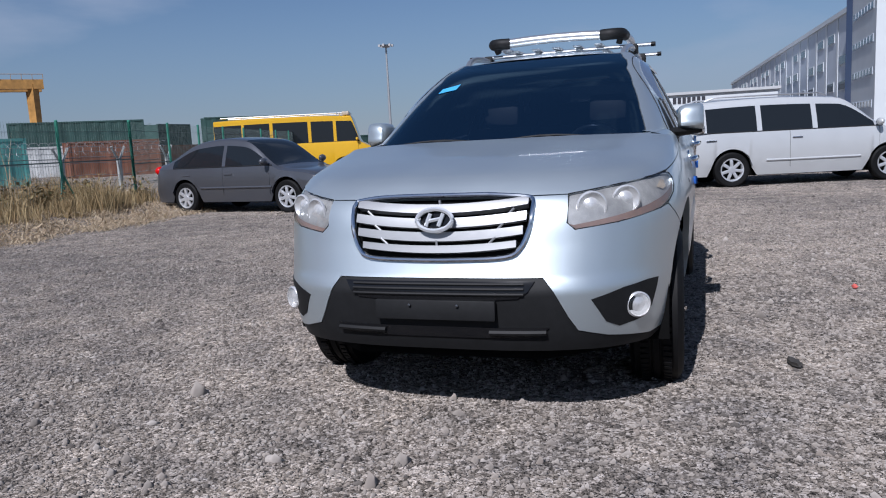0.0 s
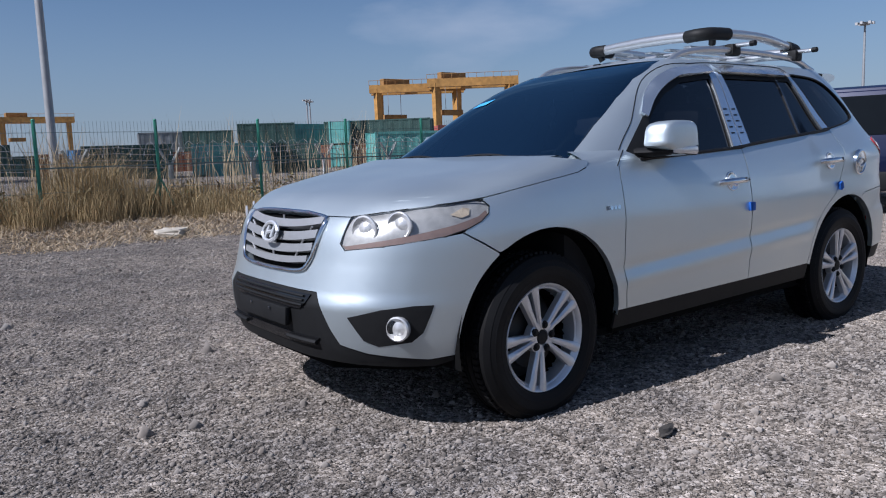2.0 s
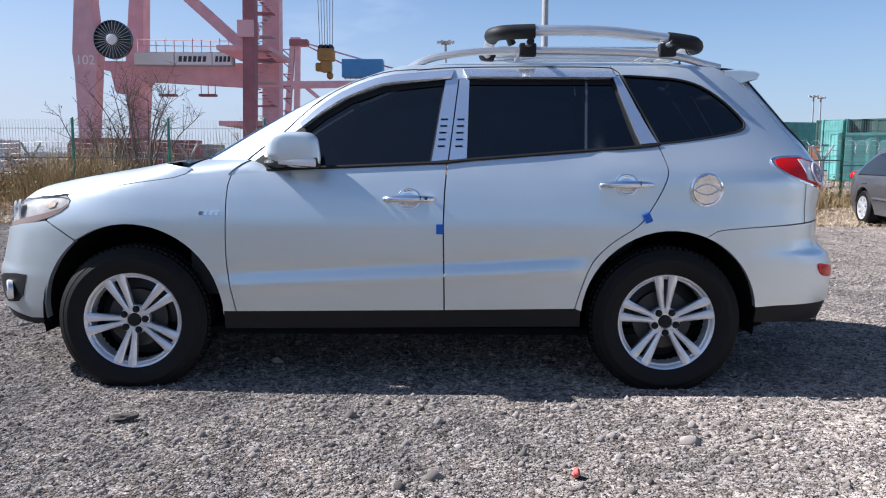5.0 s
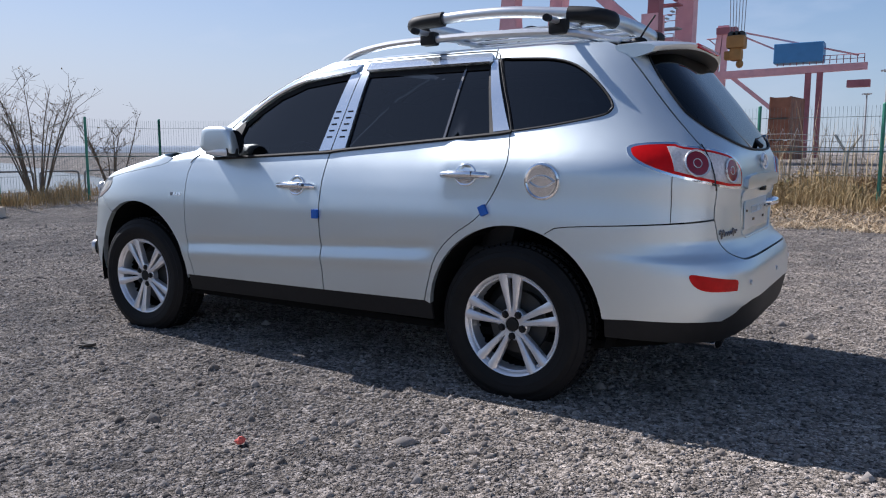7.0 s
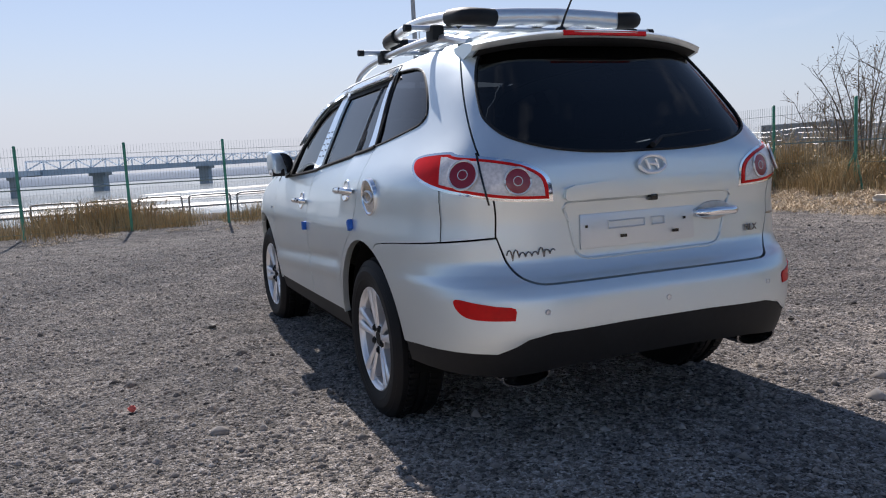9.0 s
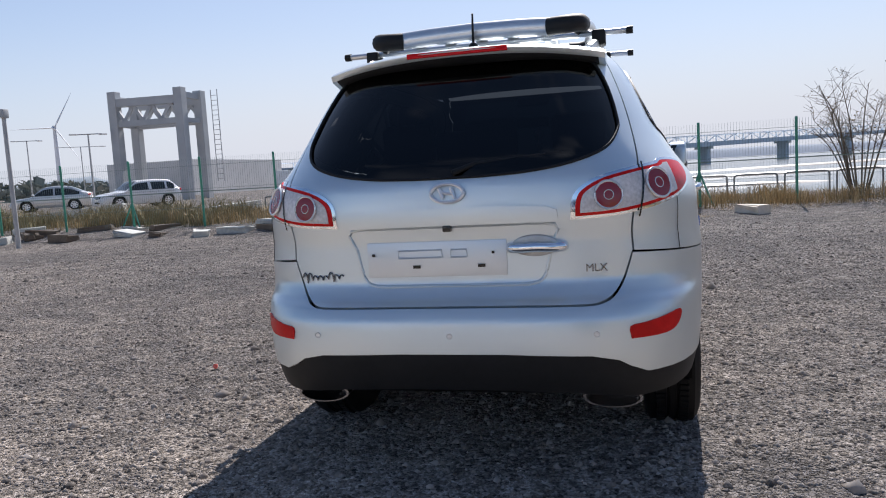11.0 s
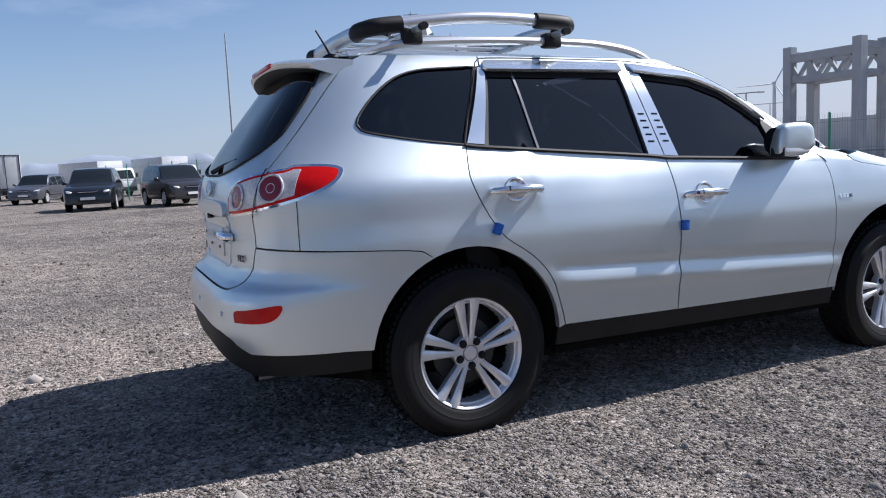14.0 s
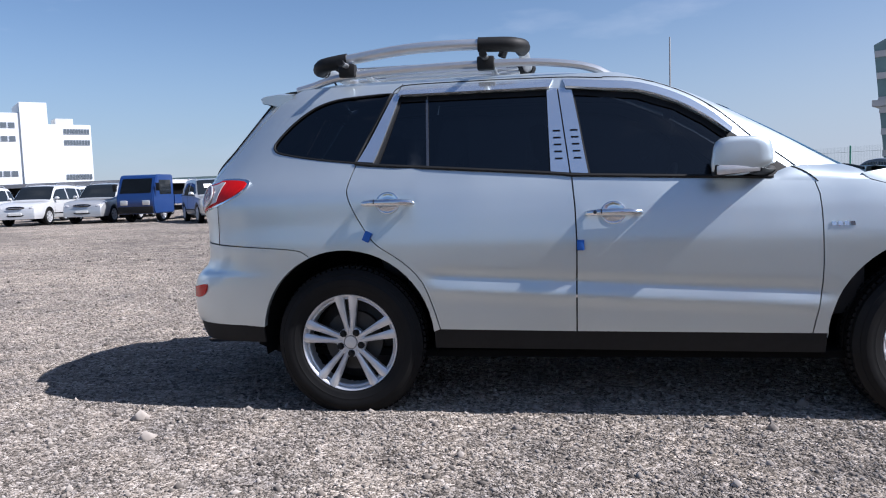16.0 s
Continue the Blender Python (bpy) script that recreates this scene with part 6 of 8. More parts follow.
        o = part("fog_lamp", smooth(bm), BLACK, c)
        o.matrix_local = pose(f - .09, W_ * .70 * s, low + .20)
        bm = bmesh.new()
        ball(bm, (0, 0, 0), (.09, .10, .09), 3, Euler((0, 0, radians(30 * s))).to_matrix().to_4x4())
        o = part("tail_light", smooth(bm), REDLENS, c, "red tail light")
        o.matrix_local = pose(-f + .07, W_ * .79 * s, deck - .15)
        bm = bmesh.new()
        ball(bm, (0, 0, 0), (.06, .105, .07), 3)
        tube(bm, [(.02, -.13 * s, -.05), (0, -.02 * s, -.03)], .022, 6)
        o = part("wing_mirror", smooth(bm), paint, c)
        o.matrix_local = pose(sf - .16, (W_ + .08) * s, belt + .075)
        bm = bmesh.new()
        tube(bm, [(-.85, (W_ * .995) * s, .50), (.95, (W_ * .995) * s, .50)], .022, 6)
        part("side_moulding", smooth(bm), BLACK if kind in ("bus", "suv") else paint, c)
        bm = bmesh.new()
        tube(bm, [(rf + .2, W_ * .972 * s, belt + .004), (sf - .05, W_ * .972 * s, belt + .004)], .010, 5)
        part("belt_strip", bm, BLACK, c)
        for px in (sf - .12, (sf + rf) / 2 + .12, rf + .42):
            bm = bmesh.new()
            tube(bm, [(px, W_ * .955 * plan_ * s, z_) for z_, plan_ in ((low + .14, 1.046), (.58, 1.0465), (belt - .1, 1.038), (belt - .01, 1.020))], .004, 4)
            if abs(px) < A - ra or px > 0 and px < A - ra - .02 or px > -A + ra:
                part("door_gap", bm, BLACK, c)
            else:
                bm.free()
        for hx in ((sf + rf) / 2 + .26, rf + .55):
            bm = bmesh.new()
            box(bm, (hx - .10, W_ * .985 * s - .02, belt - .16), (hx + .10, W_ * .985 * s + .03, belt - .13), None, .008)
            part("door_handle", bm, CHROME if kind == "van" else paint, c)
    bm = bmesh.new()
    ball(bm, (f - .045, 0, zh - .02), (.07, W_ * .42, .072), 3)
    gr = part("grille", smooth(bm), GLOSSBLACK, c)
    bm = bmesh.new()
    tube(bm, [(f + .028 - .12 * (v / W_) ** 2, v, zh - .02) for v in np.linspace(-W_ * .36, W_ * .36, 9)], .011, 6)
    part("grille_bar", smooth(bm), CHROME, gr)
    bm = bmesh.new()
    ball(bm, (f - .06, 0, low + .15), (.08, W_ * .60, .075), 3)
    part("lower_intake", smooth(bm), BLACK, c)
    bm = bmesh.new()
    box(bm, (f - .01, -.26, .46), (f + .022, .26, .56), None, .004)
    part("number_plate", bm, PLATE, c, "white plate without readable writing")
    bm = bmesh.new()
    box(bm, (-f - .02, -.24, .66), (-f + .03, .24, .76), None, .004)
    part("number_plate", bm, PLATE, c)
    if rack:
        for s in (-1, 1):
            bm = bmesh.new()
            tube(bm, [(stp - .15, tw * .90 * s, H - .03), (stp - .3, tw * .92 * s, H + .035), (rt + .3, tw * .92 * s, H + .035), (rt + .1, tw * .90 * s, H - .03)], .018, 6)
            part("roof_rail", smooth(bm), SATIN, c)
    if papers:
        bm = bmesh.new()
        box(bm, (-.004, -.16, -.11), (.004, .16, .11))
        o = part("notice", bm, PAPER, c, "white paper notice behind the screen")
        zs = (table(top, (sf + stp) / 2))
        ang = -math.degrees(math.atan2(sf - stp, H - .05 - bon))
        o.matrix_local = pose((sf + stp) / 2 + .02, -W_ * .35, zs + .012, 0, ang, 0)
    return c


G1 = "cars parked in rows"
parked_car("saloon", P_GREY, -8.32, -7.52, 82, "dark grey saloon parked beside the wire fence", group=G1)
parked_car("van", P_PEARL, -12.15, 2.66, 107, "pearl white people carrier with roof rails on gravel", "people_carrier", rack=True)
parked_car("suv", P_BLACK, -14.2, 7.2, 100, "black off-road car behind the white people carrier", group=G1)
parked_car("suv", P_SILVER, -28.9, -4.2, 105, "silver off-road car in front of a white lorry", group=G1)
row = [("suv", P_WHITE, -26.6, 25.6, -78, "white off-road car in the parked row", True, False),
       ("suv", P_WHITE, -22.9, 25.4, -80, "white off-road car with a black grille", True, False),
       ("suv", P_SILVER, -20.5, 26.4, -82, "silver off-road car beside a blue lorry", True, False),
       ("suv", P_SILVER, -14.2, 23.9, -52, "silver off-road car with paper notices in the screen", True, True),
       ("suv", P_BLACK, -11.4, 25.3, -50, "black off-road car with a paper notice in the screen", True, True),
       ("suv", P_BLACK, -2.7, 30.4, -97, "black off-road car facing the yard", False, False),
       ("suv", P_BROWN, .4, 30.0, -78, "dark brown off-road car with roof rails", True, False),
       ("hatchback", P_SILVER, 4.1, 31.0, -62, "pale silver hatchback in the parked row", False, False),
       ("suv", P_WHITE, 6.6, 30.6, -66, "white crossover with a black lower bumper", True, False),
       ("coupe", P_WHITE, 9.6, 30.2, -48, "white low coupe in the parked row", False, False),
       ("coupe", P_WHITE, 11.3, 31.6, -66, "white coupe beside a dark saloon", False, False),
       ("saloon", P_GREY, 14.2, 32.0, -72, "dark grey saloon in the parked row", False, False)]
for kind, pt, x, y, hd, lab, rk, pp in row:
    parked_car(kind, pt, x, y, hd, lab, group=G1, rack=rk, papers=pp)
rr = random.Random(12)
far_cars = [(-25.5, 30.6), (-17.5, 31.5), (-8.4, 40), (-5.6, 46), (-13.0, 58), (-16.5, 60), (-10.2, 66), (2.0, 45), (7.5, 38), (12, 39), (-3, 58), (-22.5, 33)]
for k, (x, y) in enumerate(far_cars):
    pt, nm = [(P_WHITE, "white"), (P_BLACK, "black"), (P_SILVER, "silver"), (P_GREY, "dark grey")][k % 4]
    parked_car(["suv", "van", "hatchback"][k % 3], pt, x, y, -90 + rr.uniform(-25, 25), nm + " car parked deep in the yard", group=G1, rack=k % 2 == 0)
for k, (x, y, hd) in enumerate(((30, 25, 150), (33, 33, 120), (25, 47, 125))):
    parked_car(["hatchback", "saloon", "suv"][k % 3], [P_WHITE, P_SILVER, P_GREY][k % 3], x, y, hd, ["white hatchback", "pale saloon", "dark off-road car"][k] + " parked beyond the fence", group="cars beyond the fence")
# yellow bus with a roof ladder
bus = parked_car("bus", P_YELLOW, -23.6, -15.4, 112, "yellow minibus with a roof rack and flags", "minibus")
for s in (-1, 1):
    bm = bmesh.new()
    tube(bm, [(-3.0, .7 * s, 2.62), (2.2, .7 * s, 2.62)], .02, 6)
    part("roof_bar", bm, SATIN, bus)
for x in (-2.4, -1, .4, 1.8):
    bm = bmesh.new()
    tube(bm, [(x, -.75, 2.56), (x, -.7, 2.64), (x, .7, 2.64), (x, .75, 2.56)], .02, 6)
    part("roof_bar", bm, SATIN, bus)
bm = bmesh.new()
box(bm, (2.0, -.8, 2.52), (2.3, .8, 2.68), None, .05)
part("light_bar", smooth(bm), AMBER, bus)


def lorry(x, y, hd, cab, cargo, label, kind="box", L=4.6, Hc=2.75):
    t = thing("lorry", label, "lorry", "lorries", pose(x, y, height(x, y), 0, 0, hd))
    bm = bmesh.new()
    out = [(0, .35), (1.55, .35), (1.66, .55), (1.66, 1.05), (1.28, 1.92), (1.15, 1.98), (.05, 1.98), (0, 1.9)]
    A = [bm.verts.new((px, -.84, pz)) for px, pz in out]
    B = [bm.verts.new((px, .84, pz)) for px, pz in out]
    bm.faces.new(A)
    bm.faces.new(B[::-1])
    for k in range(len(out)):
        bm.faces.new((A[k], B[k], B[(k + 1) % len(out)], A[(k + 1) % len(out)]))
    bmesh.ops.recalc_face_normals(bm, faces=bm.faces[:])
    bmesh.ops.bevel(bm, geom=bm.edges[:], offset=.04, segments=2, affect="EDGES")
    part("cab", smooth(bm), cab, t)
    bm = bmesh.new()
    bm.faces.new([bm.verts.new(p) for p in ((1.60, -.70, 1.22), (1.60, .70, 1.22), (1.345, .66, 1.82), (1.345, -.66, 1.82))])
    bmesh.ops.solidify(bm, geom=bm.faces[:], thickness=-.03)
    part("windscreen", bm, DARKGLASS, t)
    for s in (-1, 1):
        bm = bmesh.new()
        box(bm, (.22, .835 * s, 1.15), (1.15, .850 * s, 1.75), None, .006)
        part("side_window", bm, DARKGLASS, t)
        bm = bmesh.new()
        box(bm, (1.60, .5 * s - .16, .72), (1.685, .5 * s + .16, .92), None, .02)
        part("headlight", smooth(bm), LAMPGREY, t)
        bm = bmesh.new()
        box(bm, (1.45, .98 * s - .08, 1.3), (1.53, .98 * s + .08, 1.62), None, .02)
        tube(bm, [(1.45, .84 * s, 1.6), (1.48, .95 * s, 1.5)], .015, 5)
        part("wing_mirror", smooth(bm), BLACK, t)
        for px in (.85, -L + 1.2):
            road_wheel(t, px, .70 * s, .33, s)
    bm = bmesh.new()
    box(bm, (1.60, -.8, .38), (1.70, .8, .66), None, .03)
    part("bumper", smooth(bm), BLACK, t)
    bm = bmesh.new()
    box(bm, (-L, -.35, .42), (0, .35, .62))
    part("chassis", bm, BLACK, t)
    bm = bmesh.new()
    if kind == "box":
        box(bm, (-L, -.95, .80), (-.08, .95, Hc), None, .02)
        bx = part("cargo_box", smooth(bm), cargo, t)
        bm = bmesh.new()
        for y0, y1, z0, z1 in ((-.93, .93, Hc - .07, Hc - .02), (-.93, .93, .82, .90), (-.93, -.87, .82, Hc - .02), (.87, .93, .82, Hc - .02), (-.02, .02, .82, Hc - .02)):
            b2 = bmesh.new()
            box(b2, (-L - .02, y0, z0), (-L + .01, y1, z1))
            part("door_frame", b2, BLACK, bx)
        bm.free()
    else:
        box(bm, (-L, -.85, .72), (-.05, .85, .80))
        for y0, y1 in ((-.85, -.81), (.81, .85)):
            box(bm, (-L, y0, .80), (-.05, y1, 1.12))
        box(bm, (-L, -.85, .80), (-L + .04, .85, 1.12))
        part("load_bed", bm, cargo, t)
        if kind == "tarp":
            bm = bmesh.new()
            box(bm, (-L, -.9, 1.0), (-.1, .9, Hc), None, .12)
            part("tarpaulin", smooth(bm), P_BLUE, t, "blue tarpaulin load cover")
    return t


BOXW = mat("white_cargo_panel", (.52, .53, .54), .5, var=.1, scale=2)
lorry(-17.9, 26.0, -90, P_BLUE, P_BLUE, "blue light lorry with an open bed in the parked row", "bed", 3.2)
lorry(-10.0, -2.55, 20, P_NAVY, P_NAVY, "navy blue light lorry with white markings", "bed", 3.0)
lorry(-35, -4.5, 100, P_WHITE, BOXW, "white box lorry across the yard", "box", 4.4, 3.0)
lorry(-8.6, 62.5, 94, P_WHITE, BOXW, "white box lorry seen from its double rear doors", "box", 4.4, 3.3)
lorry(-20.5, 74, 100, P_WHITE, BOXW, "white box lorry parked at the back of the yard", "box", 4.4, 3.4)
lorry(2.6, 52, -70, P_WHITE, BOXW, "white box lorry behind the parked cars", "box", 5.2, 2.6)
lorry(-1.5, 54, -60, P_WHITE, BOXW, "white box lorry with a long body", "box", 5.2, 2.5)
lorry(-17.2, 36.5, -60, P_BLUE, P_BROWN, "lorry loaded under a blue tarpaulin", "tarp", 3.6, 2.9)
CARD = mat("brown_cardboard", (.42, .24, .13), .9, var=.15, scale=5)
for x, y, s in ((-13.6, 50.5, 1.5), (-11.4, 49.6, 1.0), (-17.8, 57, .8)):
    bm = bmesh.new()
    box(bm, (-s * .6, -s * .5, 0), (s * .6, s * .5, s), None, .02)
    o = part("crate", bm, CARD, None)
    o.matrix_world = pose(x, y, height(x, y), 0, 0, 20)
    tagged(o, "large brown cardboard crate on the yard", "crate", "crates")

# ---- port behind the side fence ----
# faded paint, lightened further to put haze into the colour
PINK = mat("faded_hazy_red_steel", (.60, .33, .36), .6, var=.18, scale=.9)
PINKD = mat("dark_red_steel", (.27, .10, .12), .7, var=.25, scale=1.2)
STEEL = mat("grey_steel", (.34, .35, .36), .6, .3, var=.15, scale=2)
YEL = mat("yellow_crane_paint", (.44, .23, .06), .6, var=.4, scale=1.0)
YELD = mat("rusty_yellow", (.30, .16, .05), .7, var=.3, scale=1.5)
SIGNW = mat("white_sign", (.70, .69, .68), .5, var=.05)
SIGNT = mat("sign_black", (.03, .03, .04), .5)
BLUEBOX = mat("blue_housing", (.05, .20, .42), .5, var=.1)


def bar(bm, a, b, w, d=None):
    tube(bm, [a, b], [w * .7071, w * .7071], 4, flat=(d / w if d else 1))


def solid(name, a, b, w0, w1, parent, m, d=1.0):
    """A tapering box girder from a to b."""
    bm = bmesh.new()
    tube(bm, [a, b], [w0 * .7071, w1 * .7071], 4, flat=d)
    bmesh.ops.rotate(bm, cent=a, matrix=Matrix.Rotation(math.pi / 4, 3, (Vector(b) - Vector(a)).normalized()), verts=bm.verts[:])
    return part(name, bm, m, parent)


def slab(parent, name, pts, y0, y1, m, label=""):
    """A plate of outline pts in (x, z) between two depths."""
    bm = bmesh.new()
    A = [bm.verts.new((x, y0, z)) for x, z in pts]
    B = [bm.verts.new((x, y1, z)) for x, z in pts]
    bm.faces.new(A)
    bm.faces.new(B[::-1])
    for k in range(len(A)):
        bm.faces.new((A[k], B[k], B[(k + 1) % len(A)], A[(k + 1) % len(A)]))
    bmesh.ops.recalc_face_normals(bm, faces=bm.faces[:])
    return part(name, bm, m, parent, label)


ship = thing("harbour_crane", "faded red container gantry crane with a white sign", "crane")
# near and far landside legs, wider at the portal joint
slab(ship, "leg", [(28.42, 2.6), (27.93, 8.1), (27.78, 9.5), (28.09, 13.5), (27.4, 26), (28.7, 26), (29.45, 13.5), (29.79, 9.5), (29.67, 8.1), (29.58, 2.6)], -58.2, -56.8, PINK)
slab(ship, "leg", [(27.38, 2.6), (26.84, 8.6), (27.08, 10.0), (26.84, 15), (26.2, 28), (27.5, 28), (28.11, 15), (28.62, 10.0), (28.69, 8.6), (28.57, 2.6)], -65.8, -64.2, PINK)
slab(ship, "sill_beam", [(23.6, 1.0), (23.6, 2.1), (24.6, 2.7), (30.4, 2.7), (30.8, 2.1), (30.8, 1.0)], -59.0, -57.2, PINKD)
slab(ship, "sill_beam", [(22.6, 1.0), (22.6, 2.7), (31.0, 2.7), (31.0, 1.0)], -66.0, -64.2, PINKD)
for x, yy in ((24.4, -58.1), (26.3, -58.1), (28.2, -58.1), (30.1, -58.1), (25, -65), (29, -65)):
    bm = bmesh.new()
    for w_ in (-.42, .42):
        tube(bm, [(x + w_, yy - .35, .45), (x + w_, yy + .35, .45)], .45, 14)
    box(bm, (x - .85, yy - .45, .5), (x + .85, yy + .45, 1.05), None, .08)
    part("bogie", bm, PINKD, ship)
# portal beam with a haunch, sign board on top of it
slab(ship, "portal_beam", [(29.7, 8.7), (29.7, 9.3), (14.2, 9.1), (14.2, 7.15), (17.1, 7.15), (25.2, 7.6), (26.6, 6.6), (28.2, 6.6), (28.6, 8.4)], -62.2, -60.9, PINK)
board = slab(ship, "sign_board", [(25.95, 8.75), (25.95, 9.85), (17.7, 9.85), (17.7, 8.75)], -60.2, -59.4, STEEL)
for x0, x1 in ((17.8, 19.35), (19.45, 22.5), (22.6, 25.9)):
    bm = bmesh.new()
    box(bm, (x0, -59.4, 8.82), (x1, -59.34, 9.78))
    part("sign_panel", bm, SIGNW, board, "white sign panel with dark marks")
for x0, n_, w_ in ((22.2, 6, .26), (19.15, 4, .22)):
    for k in range(n_):
        slab(board, "sign_mark", [(x0 - k * w_ * 1.55, 9.05), (x0 - k * w_ * 1.55 - w_, 9.05), (x0 - k * w_ * 1.55 - w_ - .06, 9.5), (x0 - k * w_ * 1.55 - .06, 9.5)], -59.34, -59.30, SIGNT)
lettering("102", 1.05, SIGNW, ship, "leg_number", Matrix.Translation((28.75, -56.76, 8.5)) @ Euler((radians(90), 0, radians(180))).to_matrix().to_4x4())
# handrail with uneven stanchions on the beam
for k in range(15):
    bm = bmesh.new()
    x = 15 + k * .76
    tube(bm, [(x, -59.6, 9.85), (x, -59.6, 10.75 + .12 * ((k * 7) % 3))], .04, 4)
    part("stanchion", bm, PINK, board)
for zz in (10.3, 10.75):
    bm = bmesh.new()
    tube(bm, [(15, -59.6, zz), (25.6, -59.6, zz + .1)], .03, 4)
    part("handrail", bm, PINK, board)
# cable reel
bm = bmesh.new()
m_ = Matrix.Translation((26.35, -56.6, 10.4))
lathe(bm, [(1.50, -.22), (1.50, .22), (1.42, .22), (1.40, .0), (.42, .0), (.4, .35), (0, .35)], m_, 32)
reel = part("cable_reel", smooth(bm), GLOSSBLACK, ship, "big black cable reel")
for k in range(28):
    a = 2 * math.pi * k / 28
    bm = bmesh.new()
    bar(bm, m_ @ Vector((.4 * math.cos(a), .2, .4 * math.sin(a))), m_ @ Vector((1.55 * math.cos(a), .2, 1.55 * math.sin(a))), .035)
    part("reel_spoke", bm, STEEL, reel)
bm = bmesh.new()
lathe(bm, [(.42, .2), (.40, .45), (.18, .5), (0, .5)], m_, 16)
part("reel_hub", smooth(bm), SIGNW, reel)
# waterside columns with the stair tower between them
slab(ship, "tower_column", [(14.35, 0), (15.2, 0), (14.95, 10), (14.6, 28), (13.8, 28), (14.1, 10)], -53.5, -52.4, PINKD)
slab(ship, "tower_column", [(15.95, 0), (17.6, 0), (17.35, 10), (16.95, 30), (15.5, 30), (15.75, 10)], -69.8, -68.2, PINK)
for k in range(11):
    z = 1.6 + k * 1.75
    bm = bmesh.new()
    box(bm, (13.2, -55.6, z), (15.4, -54.4, z + .08))
    sg = 1 if k % 2 else -1
    for j in range(7):
        box(bm, (14.2 + sg * (.75 - j * .22) - .12, -55.5, z + .12 + j * .24), (14.2 + sg * (.75 - j * .22) + .12, -54.8, z + .17 + j * .24))
    flight = part("stair_flight", bm, STEEL if k % 2 else PINKD, ship)
    for zz in (.55, 1.0):
        bm = bmesh.new()
        tube(bm, [(13.2, -54.4, z + zz), (15.4, -54.4, z + zz)], .03, 4)
        part("stair_rail", bm, PINK, flight)
slab(ship, "junction_box", [(14.1, 10.0), (15.3, 10.0), (15.3, 11.2), (14.1, 11.2)], -54.0, -52.2, PINK)
for z in (3.6, 9.3, 16):
    slab(ship, "tower_tie", [(13.4, z), (17.4, z), (17.4, z + .35), (13.4, z + .35)], -62, -54, PINK)
solid("diagonal_brace", (16.2, -60, 9.7), (24.6, -60, 17.2), .85, .85, ship, PINK)
slab(ship, "boom", [(0, 26), (34, 26), (34, 28.4), (0, 28.4)], -66, -57, PINK)
for x in (20.2, 23.6):
    bm = bmesh.new()
    box(bm, (x - .7, -60.9, 6.3), (x + .7, -60.2, 6.5))
    for xx in (-.6, 0, .6):
        tube(bm, [(x + xx, -60.6, 6.4), (x + xx, -60.6, 7.3)], .04, 4)
    part("lamp_cradle", bm, PINKD, ship)
hook = bmesh.new()
box(hook, (8.95, -58.2, 8.9), (10.25, -56.8, 9.85), None, .18)
box(hook, (9.15, -58.0, 8.0), (10.05, -57.0, 8.95), None, .22)
box(hook, (9.95, -57.9, 8.1), (10.45, -57.2, 8.75), None, .1)
ball(hook, (9.3, -57.4, 7.75), (.28, .25, .32), 2)
hk = part("hook_block", smooth(hook), YELD, ship, "yellow hook block on steel ropes")
bm = bmesh.new()
for w_ in (-.35, 0, .35):
    tube(bm, [(9.6 + w_, -57.7, 9.9), (9.6 + w_, -57.3, 9.9)], .3, 14)
part("sheave", smooth(bm), GLOSSBLACK, hk)
for k in range(6):
    bm = bmesh.new()
    tube(bm, [(9.1 + k * .2, -57.5, 9.8), (8.75 + k * .36, -57.5, 26)], .028, 4)
    part("rope", bm, STEEL, hk)

second = thing("harbour_crane", "distant pale red harbour crane with a blue machine house", "crane")
for x0, x1 in ((25.5, 24.8), (27.5, 25.6)):
    solid("mast", (x0, -124, 0), (x1, -124, 21), 1.0, .8, second, PINK)
solid("boom", (29, -124, 13.2), (4.8, -124, 13.6), 1.2, 1.0, second, PINK)
for k in range(14):
    bm = bmesh.new()
    tube(bm, [(5.2 + k * .9, -123.2, 14.1), (5.2 + k * .9, -123.2, 15.3)], .06, 4)
    part("stanchion", bm, PINKD, second)
for zz in (14.7, 15.3):
    bm = bmesh.new()
    tube(bm, [(5.2, -123.2, zz), (17, -123.2, zz)], .05, 4)
    part("handrail", bm, PINKD, second)
for k in range(8):
    bm = bmesh.new()
    tube(bm, [(26.2, -123.4, 4 + k * 2), (27.3, -123.4, 5 + k * 2)], .08, 4)
    tube(bm, [(26.0, -123.4, 5 + k * 2), (27.6, -123.4, 5 + k * 2)], .10, 4)
    part("stair_flight", bm, PINKD, second)
solid("tie_rod", (25, -124, 20.5), (6, -124, 15.2), .25, .25, second, PINK)
solid("tie_rod", (25, -124, 20.5), (13, -124, 14.6), .25, .25, second, PINK)
solid("brace", (23.5, -124, 12.8), (13, -124, 4), .6, .6, second, PINK)
for x in (12.6, 11.0):
    solid("leg", (x, -124, 0), (x, -124, 13.4), .8, .8, second, PINKD)
bm = bmesh.new()
box(bm, (10.6, -126, 14.5), (17.4, -122.5, 17.4), None, .1)
part("machine_house", bm, BLUEBOX, second, "blue machine house")
for x in (5.8, 24.6):
    bm = bmesh.new()
    box(bm, (x - 1.5, -125, 10.6 if x < 10 else 19.6), (x + 1.5, -123, 11.6 if x < 10 else 20.6))
    part("platform", bm, PINKD, second)


